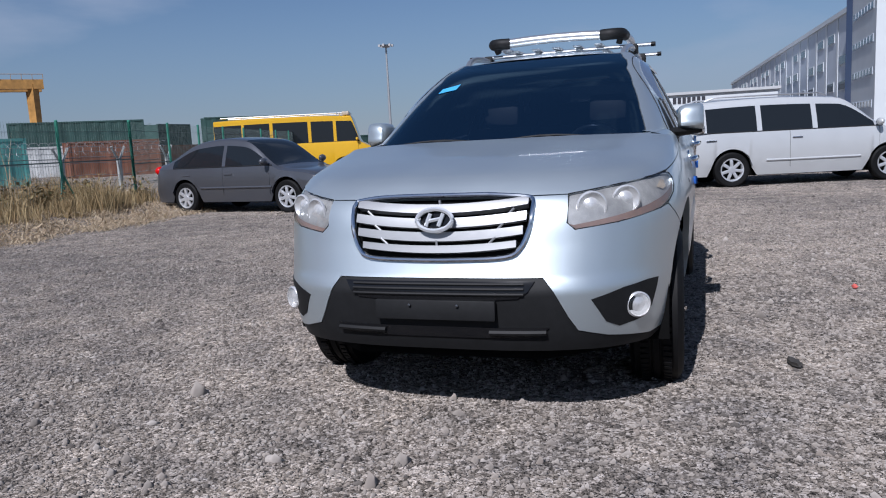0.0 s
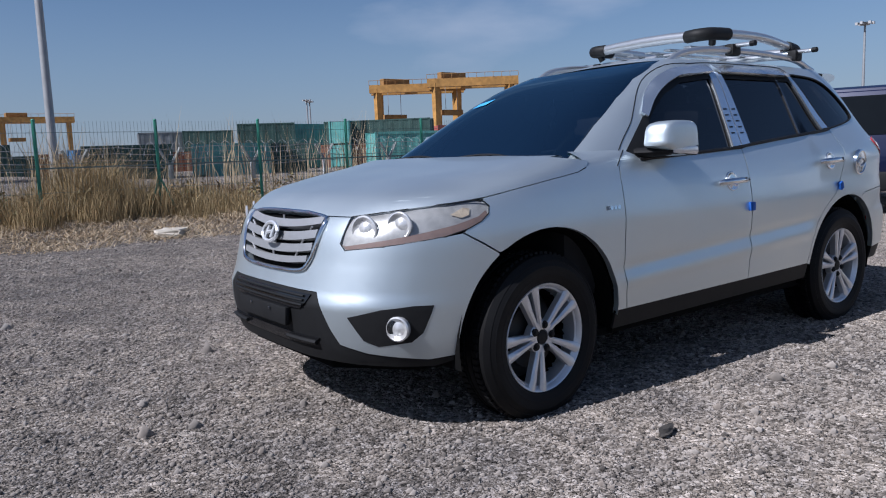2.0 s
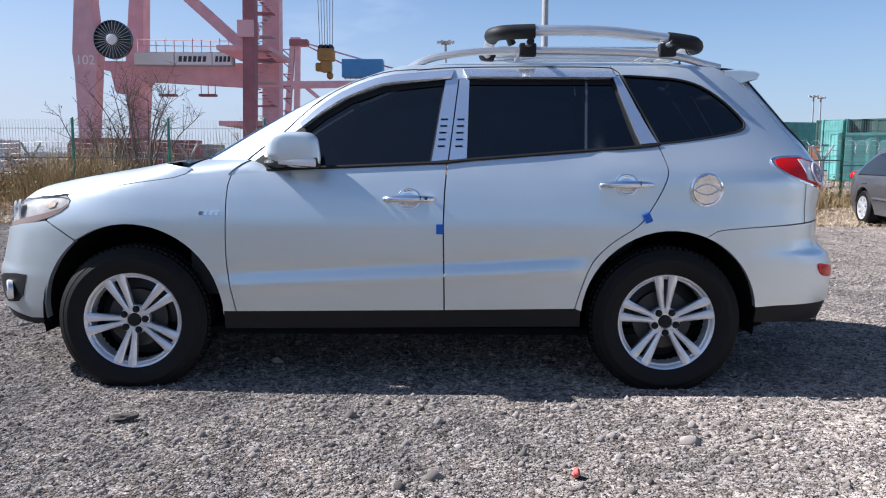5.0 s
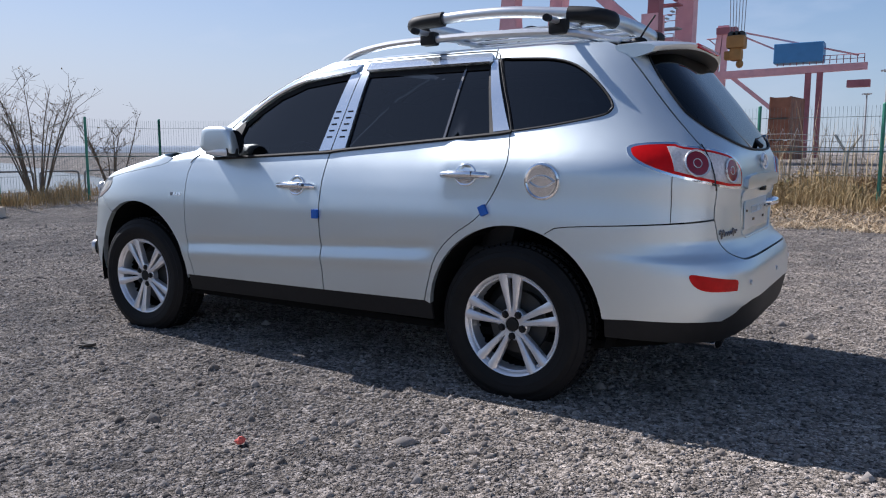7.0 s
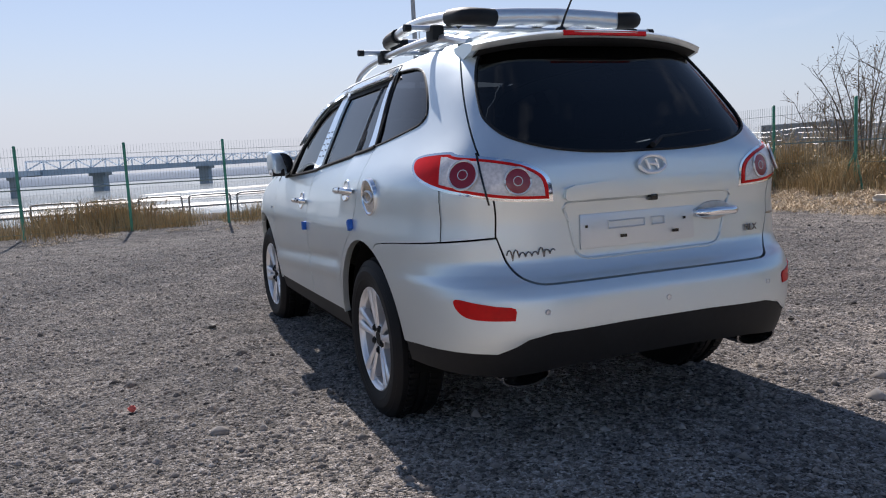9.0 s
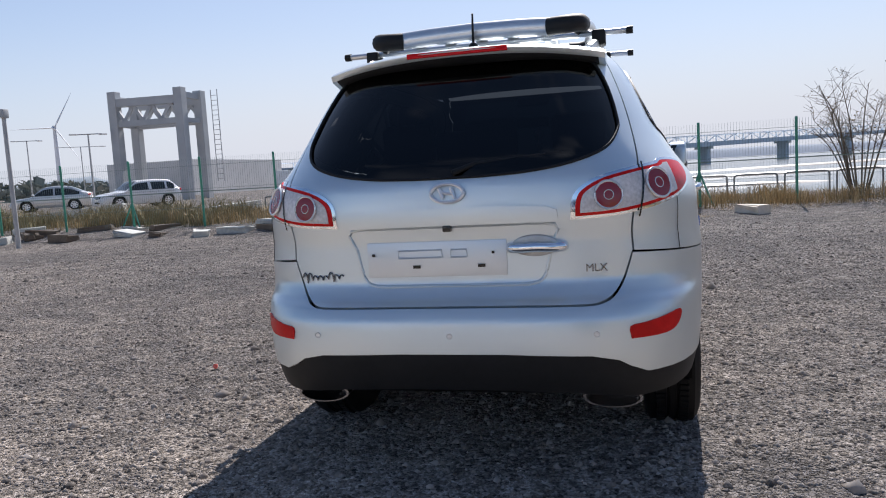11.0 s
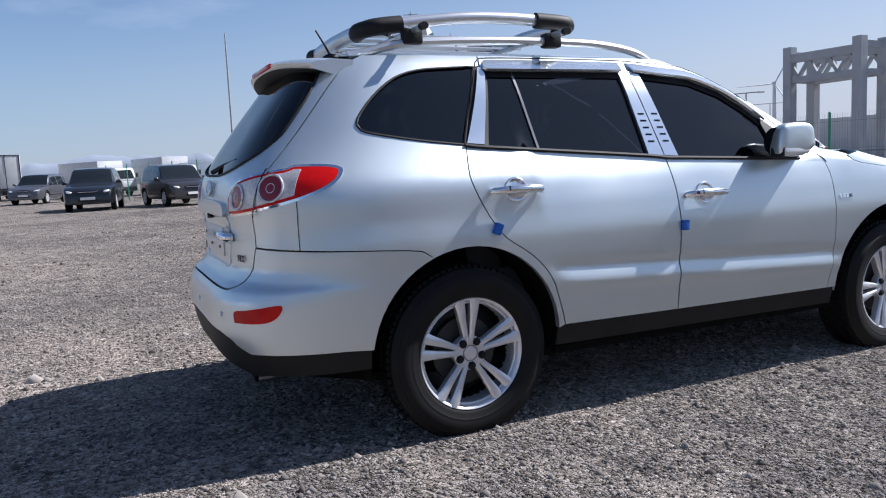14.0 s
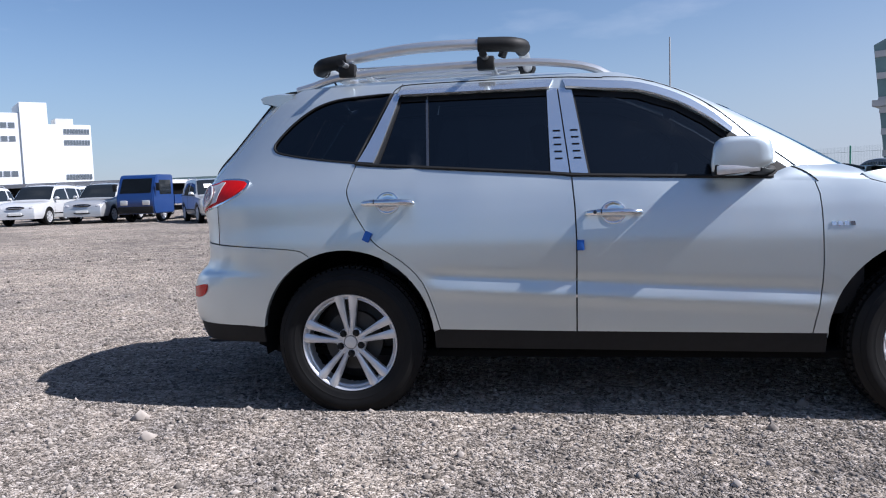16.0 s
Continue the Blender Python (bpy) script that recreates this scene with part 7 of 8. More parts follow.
def rtg(a, b, h, label, depth=7.0):
    """A rubber-tyred yard gantry over the line from a to b."""
    a, b = Vector(a), Vector(b)
    c = thing("yard_crane", label, "crane", "yard cranes")
    u = (b - a).normalized()
    n = Vector((-u.y, u.x))
    P = lambda s, t, z: (a.x + u.x * s + n.x * t, a.y + u.y * s + n.y * t, z)
    L = (b - a).length
    for s in (0, L):
        for t in (0, depth):
            solid("leg", P(s, t, 0), P(s, t, h), 1.2, 1.5, c, YEL)
        bm = bmesh.new()
        tube(bm, [P(s, -1.5, 1.2), P(s, depth + 1.5, 1.2)], .8, 6)
        part("sill_beam", bm, YELD, c)
        for t in (0, depth):
            bm = bmesh.new()
            tube(bm, [P(s, t - .8, .8), P(s, t + .8, .8)], .8, 10)
            part("tyre_pair", bm, RUBBER, c)
    for t in (0, depth):
        solid("main_girder", P(-2, t, h), P(L + 2, t, h), 1.9, 1.9, c, YEL)
    bm = bmesh.new()
    q0, q1 = Vector(P(L * .08, .5, h + .9)), Vector(P(L * .35, depth - .5, h + 2.6))
    box(bm, [min(q0[i], q1[i]) for i in range(3)], [max(q0[i], q1[i]) for i in range(3)], None, .1)
    tr = part("trolley", bm, YELD, c)
    bm = bmesh.new()
    for s in np.linspace(-2, L + 2, 12):
        tube(bm, [P(s, -1, h + .9), P(s, -1, h + 2)], .06, 4)
    tube(bm, [P(-2, -1, h + 2), P(L + 2, -1, h + 2)], .06, 4)
    part("handrail", bm, YELD, c)
    bm = bmesh.new()
    q0, q1 = Vector(P(L * .1, 1, h - 7.5)), Vector(P(L * .3, depth - 1, h - 6.2))
    box(bm, [min(q0[i], q1[i]) for i in range(3)], [max(q0[i], q1[i]) for i in range(3)], None, .1)
    part("spreader", bm, YELD, c)
    for s in (.12, .28):
        bm = bmesh.new()
        tube(bm, [P(L * s, depth / 2, h), P(L * s, depth / 2, h - 6.5)], .08, 4)
        part("hoist_rope", bm, STEEL, c)
    return c


rtg((-98.5, -157.5), (-114.5, -146.0), 17.4, "ochre container yard gantry crane")
rtg((-105.5, -142.8), (-119, -131.6), 17.7, "ochre yard gantry crane in front of another")
rtg((-7, -306), (-31, -304), 20.4, "distant ochre yard gantry crane")
rtg((-35, -303.8), (-56, -300), 18.2, "distant ochre yard gantry crane beside another")


def mast(x, y, h, r, label, head=True):
    t = thing("light_mast", label, "light mast", "light masts")
    bm = bmesh.new()
    tube(bm, [(x, y, 0), (x, y, h)], [r, r * .55], 10)
    part("pole", smooth(bm), STEEL, t)
    if head:
        bm = bmesh.new()
        w = h * .06
        tube(bm, [(x, y, h - .1 * w), (x, y, h + .25 * w)], [w * .5, w * .9], 10)
        part("crown", smooth(bm), STEEL, t)
        for k in range(6):
            a = k * math.pi / 3
            b2 = bmesh.new()
            box(b2, (x + w * math.cos(a) - .18 * w, y + w * math.sin(a) - .18 * w, h), (x + w * math.cos(a) + .18 * w, y + w * math.sin(a) + .18 * w, h + .35 * w))
            part("floodlight", b2, LAMPDARK, t)
    return t


mast(-10.0, -74.0, 42, .40, "tall grey light mast behind the fence")
mast(.11, -93.5, 15.6, .26, "light mast with a crown of floodlights")
mast(-66.7, -132.5, 12.0, .25, "distant light mast over the container yard")
mast(-110.1, -47.6, 17.0, .25, "slim light mast with a floodlight crown")
mast(3.85, -165.7, 16.4, .3, "distant slim light mast")
mast(5.3, -135.4, 10.2, .2, "distant short light mast")
mast(9.3, 68.0, 13.9, .12, "thin grey pole behind the parked cars", False)
mast(-56.9, -114.6, 10.8, .2, "distant light mast over the containers")
# ladder mast near the shore
lm = mast(37.8, -14.4, 11.2, .22, "grey harbour mast with a caged ladder")
for z0 in (1.5, 4.2, 6.9):
    bm = bmesh.new()
    for s in (0, .62):
        tube(bm, [(38.1 + .25, -14.9 - s, z0), (38.1 + .25, -14.9 - s, z0 + 2.1)], .03, 4)
    for k in range(3):
        tube(bm, [(38.1, -14.4, z0 + k * 1.05), (38.35, -15.55, z0 + k * 1.05)], .03, 4)
    part("ladder_cage", bm, STEEL, lm)

# containers
CC = {"teal": (.12, .36, .33), "green": (.03, .075, .065), "blue": (.045, .15, .30), "brown": (.20, .085, .05), "red": (.38, .09, .07), "white": (.55, .56, .55), "grey": (.25, .27, .28)}
CMAT = {k: mat(k + "_container", v, .7, var=.35, scale=1.1) for k, v in CC.items()}


def container_mesh(L):
    bm = bmesh.new()
    n = int(L / .28)
    for s in (-1, 1):
        prev = None
        for k in range(n + 1):
            y = 1.22 * s - (.05 * s if k % 4 in (1, 2) else 0)
            x = -L / 2 + L * k / n
            cur = (bm.verts.new((x, y, .12)), bm.verts.new((x, y, 2.48)))
            if prev:
                bm.faces.new((prev[0], cur[0], cur[1], prev[1]) if s < 0 else (prev[0], prev[1], cur[1], cur[0]))
            prev = cur
    box(bm, (-L / 2, -1.19, .1), (L / 2, 1.19, 2.5))
    for s in (-1, 1):
        for z in (0, 2.44):
            box(bm, (-L / 2, 1.12 * s - .1, z), (L / 2, 1.12 * s + .12, z + .15))
        for e in (-1, 1):
            box(bm, (e * L / 2 - .08, 1.14 * s - .08, 0), (e * L / 2 + .08, 1.14 * s + .10, 2.59))
    return bm


PROTO = {}
rc = random.Random(21)


def container(x, y, z, hd, col, L=6.1):
    key = (col, L)
    m = pose(x, y, z, 0, 0, hd)
    if key in PROTO:
        o = copy_thing(PROTO[key], m)
    else:
        o = PROTO[key] = part("container", container_mesh(L), CMAT[col], None)
        o.matrix_world = m
    return tagged(o, f"{col} corrugated shipping container stacked in the port", "container", "containers")


yard_rows = [(-48, -92, 12.2, ["green", "green", "brown", "red"]), (-62, -86, 12.2, ["teal", "red", "white"]), (-75, -84, 12.2, ["green", "teal", "teal"]), (-90, -80, 12.2, ["green", "teal", "white", "brown"]), (-70, -62, 12.2, ["green", "green", "brown"]), (-58, -64, 6.1, ["brown", "white"])]
for x, y, L, cs in yard_rows:
    for k, c in enumerate(cs):
        if L > 7 and k % 2:
            container(x - 3.2 + rc.uniform(-.3, .3), y + (k // 2) * 2.6, 2.6, rc.uniform(-2, 2), c, 6.1)
            if rc.random() < .6:
                container(x + 3.2 + rc.uniform(-.3, .3), y + (k // 2) * 2.6, 2.6, rc.uniform(-2, 2), rc.choice(["brown", "green", "red", "blue"]), 6.1)
        else:
            container(x + rc.uniform(-.4, .4), y + (k // 2) * 2.6, (k % 2) * 2.6, rc.uniform(-2, 2), c, L)
for x, y, z, hd, c, L in ((-56, -59, 0, -45, "green", 12.2), (-43, -71, 0, -46, "brown", 12.2), (-69, -46, 0, -45, "brown", 12.2), (-56, -59, 2.6, -45, "green", 12.2), (-43.5, -71, 2.6, -46, "green", 12.2), (-69, -46, 2.6, -45, "green", 12.2), (-80, -34, 0, -45, "green", 12.2), (-39, -80, 0, 12, "teal", 6.1), (-39, -80, 2.6, 12, "teal", 6.1), (-33.5, -78, 0, 95, "green", 6.1), (40, -60, 0, 0, "white", 6.1), (36, -44, 0, 20, "grey", 6.1)):
    container(x, y, z, hd, c, L)
stacks = [(11.8, -99.5, 83, ("brown", "brown", "brown"), 6.1), (-4.6, -145.8, 7, ("grey", "green"), 6.1), (-8.6, -147.5, 66, ("grey", "grey", "grey"), 6.1), (-12.8, -145.2, -6, ("green", "green"), 6.1), (-10.9, -115.2, 2, ("brown",), 6.1), (-13.1, -112.9, 52, ("red",), 6.1), (-17.2, -106.2, -5, ("brown",), 6.1), (-13.4, -68.2, 16, ("blue",), 6.1), (-18.2, -77.4, -14, ("teal",), 6.1), (-27.9, -99.6, -12, ("brown", "grey"), 6.1), (-34.3, -101.7, -19, ("red", "brown"), 6.1), (-32.8, -96.3, -26, ("brown", "green"), 6.1), (-20.7, -58.1, 18, ("teal",), 6.1), (-25.2, -60.5, -28, ("green",), 6.1), (-12.0, -56.7, -15, ("green",), 6.1), (-41.4, -74.6, 44, ("teal", "teal"), 6.1), (-14.2, -90.0, -11, ("brown",), 6.1), (-10.1, -100.8, -8, ("green",), 6.1), (11.7, -66.7, 8, ("blue",), 6.1), (16.0, -72.1, 31, ("red",), 6.1), (28.3, -81.3, 18, ("grey",), 6.1), (-24.3, -36.2, -17, ("teal",), 6.1), (-45.8, -53.4, -42, ("white",), 6.1), (-40.3, -40.6, -36, ("brown",), 6.1), (-32.7, -77.6, -25, ("green", "green"), 6.1), (-26.2, -71.7, -23, ("teal",), 6.1)]
for x, y, hd, cs, L in stacks:
    for k, c in enumerate(cs):
        container(x + .06 * (k % 2), y, k * 2.6, hd, c, L)

# ---- buildings ----
CONC = mat("pale_concrete", (.47, .48, .49), .85, var=.12, scale=.5)
FACADE = mat("pale_facade", (.52, .56, .62), .8, var=.08, scale=.4)
FACADEW = mat("white_facade", (.60, .63, .65), .8, var=.06, scale=.4)
NAVYW = mat("navy_facade", (.08, .13, .26), .6, var=.1)
WING = mat("window_grey", (.10, .12, .14), .15)
TEALG = mat("teal_glazing", (.13, .21, .22), .12, var=.3, scale=.4)
ROOFG = mat("pale_green_roof", (.35, .48, .44), .6, var=.1, scale=.2)


def block(parent, name, lo, hi, m, bev=0.0, label=""):
    bm = bmesh.new()
    box(bm, lo, hi, None, bev)
    return part(name, bm, m, parent, label)


fac = thing("factory_block", "long pale grey five-storey building with ribbed facade", "building", at=pose(-93.6, 17.5, 0, 0, 0, 183.5))
block(fac, "wall", (0, -22, 0), (150, 0, 14.2), FACADE)
for k in range(22):
    block(fac, "pilaster", (4 + k * 6.6, -.05, 0), (5.0 + k * 6.6, .07, 14.5), FACADEW)
for k in range(21):
    for j in range(4):
        if (k + j) % 3:
            w = block(fac, "window", (6.0 + k * 6.6, -.06, 2.0 + j * 3.1), (9.8 + k * 6.6, .08, 3.3 + j * 3.1), FACADEW)
            block(w, "pane", (6.2 + k * 6.6, -.05, 2.15 + j * 3.1), (9.6 + k * 6.6, .13, 3.15 + j * 3.1), WING)
block(fac, "navy_strip", (-1.5, -1, 0), (2.6, .9, 15.2), NAVYW)
block(fac, "parapet", (0, -.3, 14.2), (150, .3, 14.8), FACADEW)
end = thing("white_block", "white end building with rows of small windows", "building", at=pose(-80, 17.2, 0, 0, 0, 90))
block(end, "wall", (-.6, 0, 0), (26, 13, 16.2), FACADEW)
for j in range(4):
    for k in range(6):
        w = block(end, "window", (1 + k * 1.6, -.08, 2.5 + j * 3.2), (2.2 + k * 1.6, .1, 3.5 + j * 3.2), FACADE)
        block(w, "pane", (1.1 + k * 1.6, -.12, 2.6 + j * 3.2), (2.1 + k * 1.6, .0, 3.4 + j * 3.2), WING)
for j in range(4):
    for k in range(7):
        w = block(end, "window", (-.66, 1.2 + k * 1.6, 2.5 + j * 3.2), (-.5, 2.4 + k * 1.6, 3.3 + j * 3.2), FACADE)
        block(w, "pane", (-.70, 1.3 + k * 1.6, 2.6 + j * 3.2), (-.6, 2.3 + k * 1.6, 3.2 + j * 3.2), WING)
shed = thing("warehouse", "low white warehouse with dark lettering blocks", "building", at=pose(-118, -6, 0, 0, 0, 90))
block(shed, "wall", (0, 0, 0), (17, 30, 6.6), FACADEW)
block(shed, "roof", (-.4, -.4, 6.6), (17.4, 30.4, 7.0), CONC)
for k in range(7):
    block(shed, "sign_mark", (2.2 + k * .7, -.1, 5.3), (2.7 + k * .7, .02, 6.2), SIGNT)

off = thing("office_block", "white office building with bands of small windows", "building", at=pose(-79.9, 99.3, 0, 0, 0, 45))
block(off, "wall", (0, 0, 0), (8.3, 22, 12.4), FACADEW)
block(off, "wall", (-13, -.3, 0), (0, 20, 14.0), FACADEW)
block(off, "stair_core", (-1.5, -.6, 0), (2.2, 8, 15.6), FACADEW)
for j, z in enumerate((4.0, 9.3, 11.0)):
    for k in range(9):
        w = block(off, "window", (4.4 + k * .41, -.10, z), (4.77 + k * .41, .05, z + .75), FACADE)
        block(w, "pane", (4.42 + k * .41, -.14, z + .03), (4.75 + k * .41, .0, z + .72), WING)
for j, z in enumerate((1.6, 4.6, 9.8, 11.8)):
    for k in range(9):
        w = block(off, "window", (-11.5 + k * 1.05, -.40, z), (-10.6 + k * 1.05, -.25, z + .8), FACADE)
        block(w, "pane", (-11.45 + k * 1.05, -.44, z + .05), (-10.65 + k * 1.05, -.3, z + .75), WING)
block(off, "roof_plant", (3.5, 1, 12.4), (6, 5, 13.4), CONC)
low = thing("long_shed", "long low shed with a pale green roof", "building", at=pose(-78, 88, 0, 0, 0, -14))
block(low, "wall", (0, 0, 0), (24, 12, 2.6), WELL)
block(low, "roof", (-1, -1.2, 2.6), (25, 13, 3.1), CONC)
low2 = thing("long_shed", "farther low shed with a pale green roof", "building", at=pose(-80, 112, 0, 0, 0, -14))
block(low2, "wall", (0, 0, 0), (28, 12, 2.9), FACADEW)
block(low2, "roof", (-1, -1.2, 2.9), (29, 13, 3.7), ROOFG)

# slanted glass tower
tow = thing("glass_tower", "slanted glass control building with grey fins", "building", at=pose(56, 131, 0, 0, 0, -30))


def prism(parent, name, base, top, z0, z1, m):
    bm = bmesh.new()
    A = [bm.verts.new((x, y, z0)) for x, y in base]
    B = [bm.verts.new((x, y, z1 + (dz if len(p) > 2 else 0))) for p in top for x, y, dz in [(*p, 0)[:3]]]
    bm.faces.new(A[::-1])
    bm.faces.new(B)
    for k in range(len(A)):
        bm.faces.new((A[k], A[(k + 1) % len(A)], B[(k + 1) % len(A)], B[k]))
    bmesh.ops.recalc_face_normals(bm, faces=bm.faces[:])
    return part(name, bm, m, parent)


prism(tow, "core", [(-3.2, -4), (5, -4), (5, 4), (-3.2, 4)], [(-5.2, -4, -4), (3, -4, 0), (3, 4, 0), (-5.2, 4, -4)], 0, 25.5, TEALG)
for z in (3.5, 7, 10.5, 12.6, 16, 19.5):
    block(tow, "floor_band", (-3.4 - z * .08, -4.3, z), (4.4, 4.3, z + (1.0 if z != 12.6 else .5)), CONC)
block(tow, "balcony", (-5.2, -4.9, 11.6), (2, 4, 12.6), CONC)
prism(tow, "fin", [(2.6, -6.8), (4.0, -6.8), (4.0, 6.6), (2.6, 6.6)], [(.6, -6.8, 0), (2.0, -6.8, 1.5), (2.0, 6.6, 1.5), (.6, 6.6, 0)], 0, 25.5, CONC)
prism(tow, "fin", [(9.6, -6.2), (10.4, -6.2), (10.4, 6.2), (9.6, 6.2)], [(6.2, -6.2, 0), (7.2, -6.2, -2), (7.2, 6.2, -2), (6.2, 6.2, 0)], 0, 25.0, CONC)
prism(tow, "side_glazing", [(3.9, -5.2), (9.7, -5.2), (9.7, 5), (3.9, 5)], [(2.0, -5.2, 0), (6.3, -5.2, 0), (6.3, 5, 0), (2, 5, 0)], 0, 22.4, TEALG)
for k in range(7):
    block(tow, "louvre", (2.6 - k * .02, -5.9, 20.2 + k * .55), (6.9, -5.2, 20.45 + k * .55), FACADEW)
for z in (2.5, 6, 9.5, 13, 16.5):
    block(tow, "floor_band", (3.5, -5.6, z), (9.4 - z * .12, 5.2, z + .6), CONC)
block(tow, "side_balcony", (3.0, -7.0, 15.4), (7.6, -5, 16.4), FACADEW)
bm = bmesh.new()
for x, h in ((-1.5, 5.2), (.5, 4.0)):
    tube(bm, [(x, 0, 24), (x, 0, 25 + h)], .10, 5)
    tube(bm, [(x - 1.4, 0, 24.5 + h), (x + 1.4, 0, 24.5 + h)], .09, 5)
part("aerial", bm, STEEL, tow)
# pyramid roof hall
hall = thing("pyramid_hall", "hall with a grey and white pyramid roof behind the fence", "building")
HALLW = mat("hall_wall", (.26, .29, .27), .7, var=.1)
HALLP = mat("pale_hall_wall", (.46, .49, .48), .7, var=.08)
PYR = mat("grey_roof_membrane", (.38, .41, .44), .7, var=.06)
PYRW = mat("white_roof_membrane", (.58, .60, .61), .7, var=.05, scale=.6)
foot = [(30.0, 63.6), (37.3, 56.7), (42.9, 52.3), (51, 62), (38, 73)]
tip = (36.1, 58.6, 8.75)
for k in range(5):
    a_, b_ = foot[k], foot[(k + 1) % 5]
    u_ = (Vector(b_) - Vector(a_)).normalized()
    n_in = Vector((-u_.y, u_.x)) * .3
    bm = bmesh.new()
    lo_ = [(a_[0], a_[1]), (b_[0], b_[1]), (b_[0] + n_in.x, b_[1] + n_in.y), (a_[0] + n_in.x, a_[1] + n_in.y)]
    vA = [bm.verts.new((*p, -.2)) for p in lo_]
    vB = [bm.verts.new((*p, 3.85)) for p in lo_]
    bm.faces.new(vA[::-1])
    bm.faces.new(vB)
    for j in range(4):
        bm.faces.new((vA[j], vA[(j + 1) % 4], vB[(j + 1) % 4], vB[j]))
    part("wall", bm, HALLW if k == 0 else HALLP, hall)
    bm = bmesh.new()
    bm.faces.new([bm.verts.new(p) for p in ((*a_, 3.9), (*b_, 3.9 if k != 1 else 4.2), tip)])
    bmesh.ops.solidify(bm, geom=bm.faces[:], thickness=.12)
    part("roof_plane", bm, PYR if k == 0 else PYRW, hall)
bm = bmesh.new()
bm.faces.new([bm.verts.new(p) for p in ((41.2, 53.6, 4.1), (42.8, 52.4, 6.0), (42.6, 52.5, 3.9))])
bmesh.ops.solidify(bm, geom=bm.faces[:], thickness=.5)
part("sail_gable", bm, PYRW, hall, "white sail-shaped gable")
solid("gable_edge", (41.2, 53.55, 4.2), (42.85, 52.35, 6.1), .16, .16, hall, PYR)
solid("eave", (37.3, 56.6, 3.9), (42.9, 52.2, 4.05), .25, .25, hall, PYRW)
for x, y in ((38.7, 55.6), (41.4, 53.4)):
    bm = bmesh.new()
    box(bm, (-.55, -.12, 1.7), (.55, .12, 2.5), None, .02)
    o = part("louvre", bm, WING, hall)
    o.matrix_local = pose(x, y, 0, 0, 0, -38.5)
# control tower behind
ct = thing("control_tower", "distant blue-grey control tower with an overhanging top", "building", at=pose(118, 212, 0, 0, 0, -30))
BLG = mat("blue_grey_cladding", (.16, .22, .31), .5, var=.1)
block(ct, "shaft", (-7, -5, 0), (7, 5, 17), BLG)
block(ct, "gallery", (-11, -8, 17), (11, 8, 21.5), BLG, .5)
block(ct, "top", (-8, -6, 21.5), (8, 6, 24.5), FACADE, .3)
# concrete dock gate frame
gate = thing("dock_frame", "grey concrete dock gate frame with a truss beam", "dock frame")
DOCK = mat("dock_concrete", (.34, .36, .38), .85, var=.14, scale=.8)
LEGS = {"nl": (45.1, 37.3, 8.6), "fl": (48.2, 37.8, 8.35), "nr": (45.6, 32.0, 8.6), "fr": (47.9, 31.8, 8.5)}
for lx, ly, lh in LEGS.values():
    block(gate, "leg", (lx - .34, ly - .34, -.2), (lx + .34, ly + .34, lh), DOCK, .03)
for a_, b_ in (("nl", "nr"), ("fl", "fr")):
    A_, B_ = Vector(LEGS[a_][:2]), Vector(LEGS[b_][:2])
    for nm, z0, z1, w_ in (("upper_beam", 7.45, 8.05, .28), ("lower_beam", 5.95, 6.40, .26)):
        solid(nm, (*A_, (z0 + z1) / 2), (*B_, (z0 + z1) / 2), z1 - z0, z1 - z0, gate, DOCK)
    for k in range(7):
        p_, q_ = A_.lerp(B_, k / 7), A_.lerp(B_, (k + 1) / 7)
        solid("truss_member", (*p_, 6.35 if k % 2 else 7.5), (*q_, 7.5 if k % 2 else 6.35), .24, .24, gate, DOCK)
for a_, b_ in (("nl", "fl"), ("nr", "fr")):
    solid("cross_beam", (*LEGS[a_][:2], 8.1), (*LEGS[b_][:2], 8.0), .42, .42, gate, DOCK)
    solid("cross_beam", (*LEGS[a_][:2], 6.2), (*LEGS[b_][:2], 6.2), .36, .36, gate, DOCK)
bm = bmesh.new()
for o_ in (0, .55):
    tube(bm, [(48.6, 31.2 - o_, 1.5), (48.6, 31.2 - o_, 8.6)], .035, 5)
for k in range(18):
    tube(bm, [(48.6, 31.2, 1.7 + k * .38), (48.6, 30.65, 1.7 + k * .38)], .02, 4)
part("ladder", bm, STEEL, gate)
# wind turbine
wt = thing("wind_turbine", "white three-bladed wind turbine far away", "wind turbine", at=pose(297, 262, 0, 0, 0, -139))
bm = bmesh.new()
tube(bm, [(0, 0, 0), (0, 0, 32)], [1.3, .8], 12)
part("tower", smooth(bm), FACADE, wt)
bm = bmesh.new()
box(bm, (-1.2, -.9, 31.2), (2.4, .9, 33.2), None, .3)
part("nacelle", smooth(bm), FACADE, wt)
for k in range(3):
    a = radians(28 + 120 * k)
    bm = bmesh.new()
    tube(bm, [(2.2, 0, 32.2), (2.2, 3 * math.sin(a), 32.2 + 3 * math.cos(a)), (2.2, 18 * math.sin(a), 32.2 + 18 * math.cos(a))], [.4, .9, .15], 8, flat=.4)
    part("blade", smooth(bm), FACADE, wt)
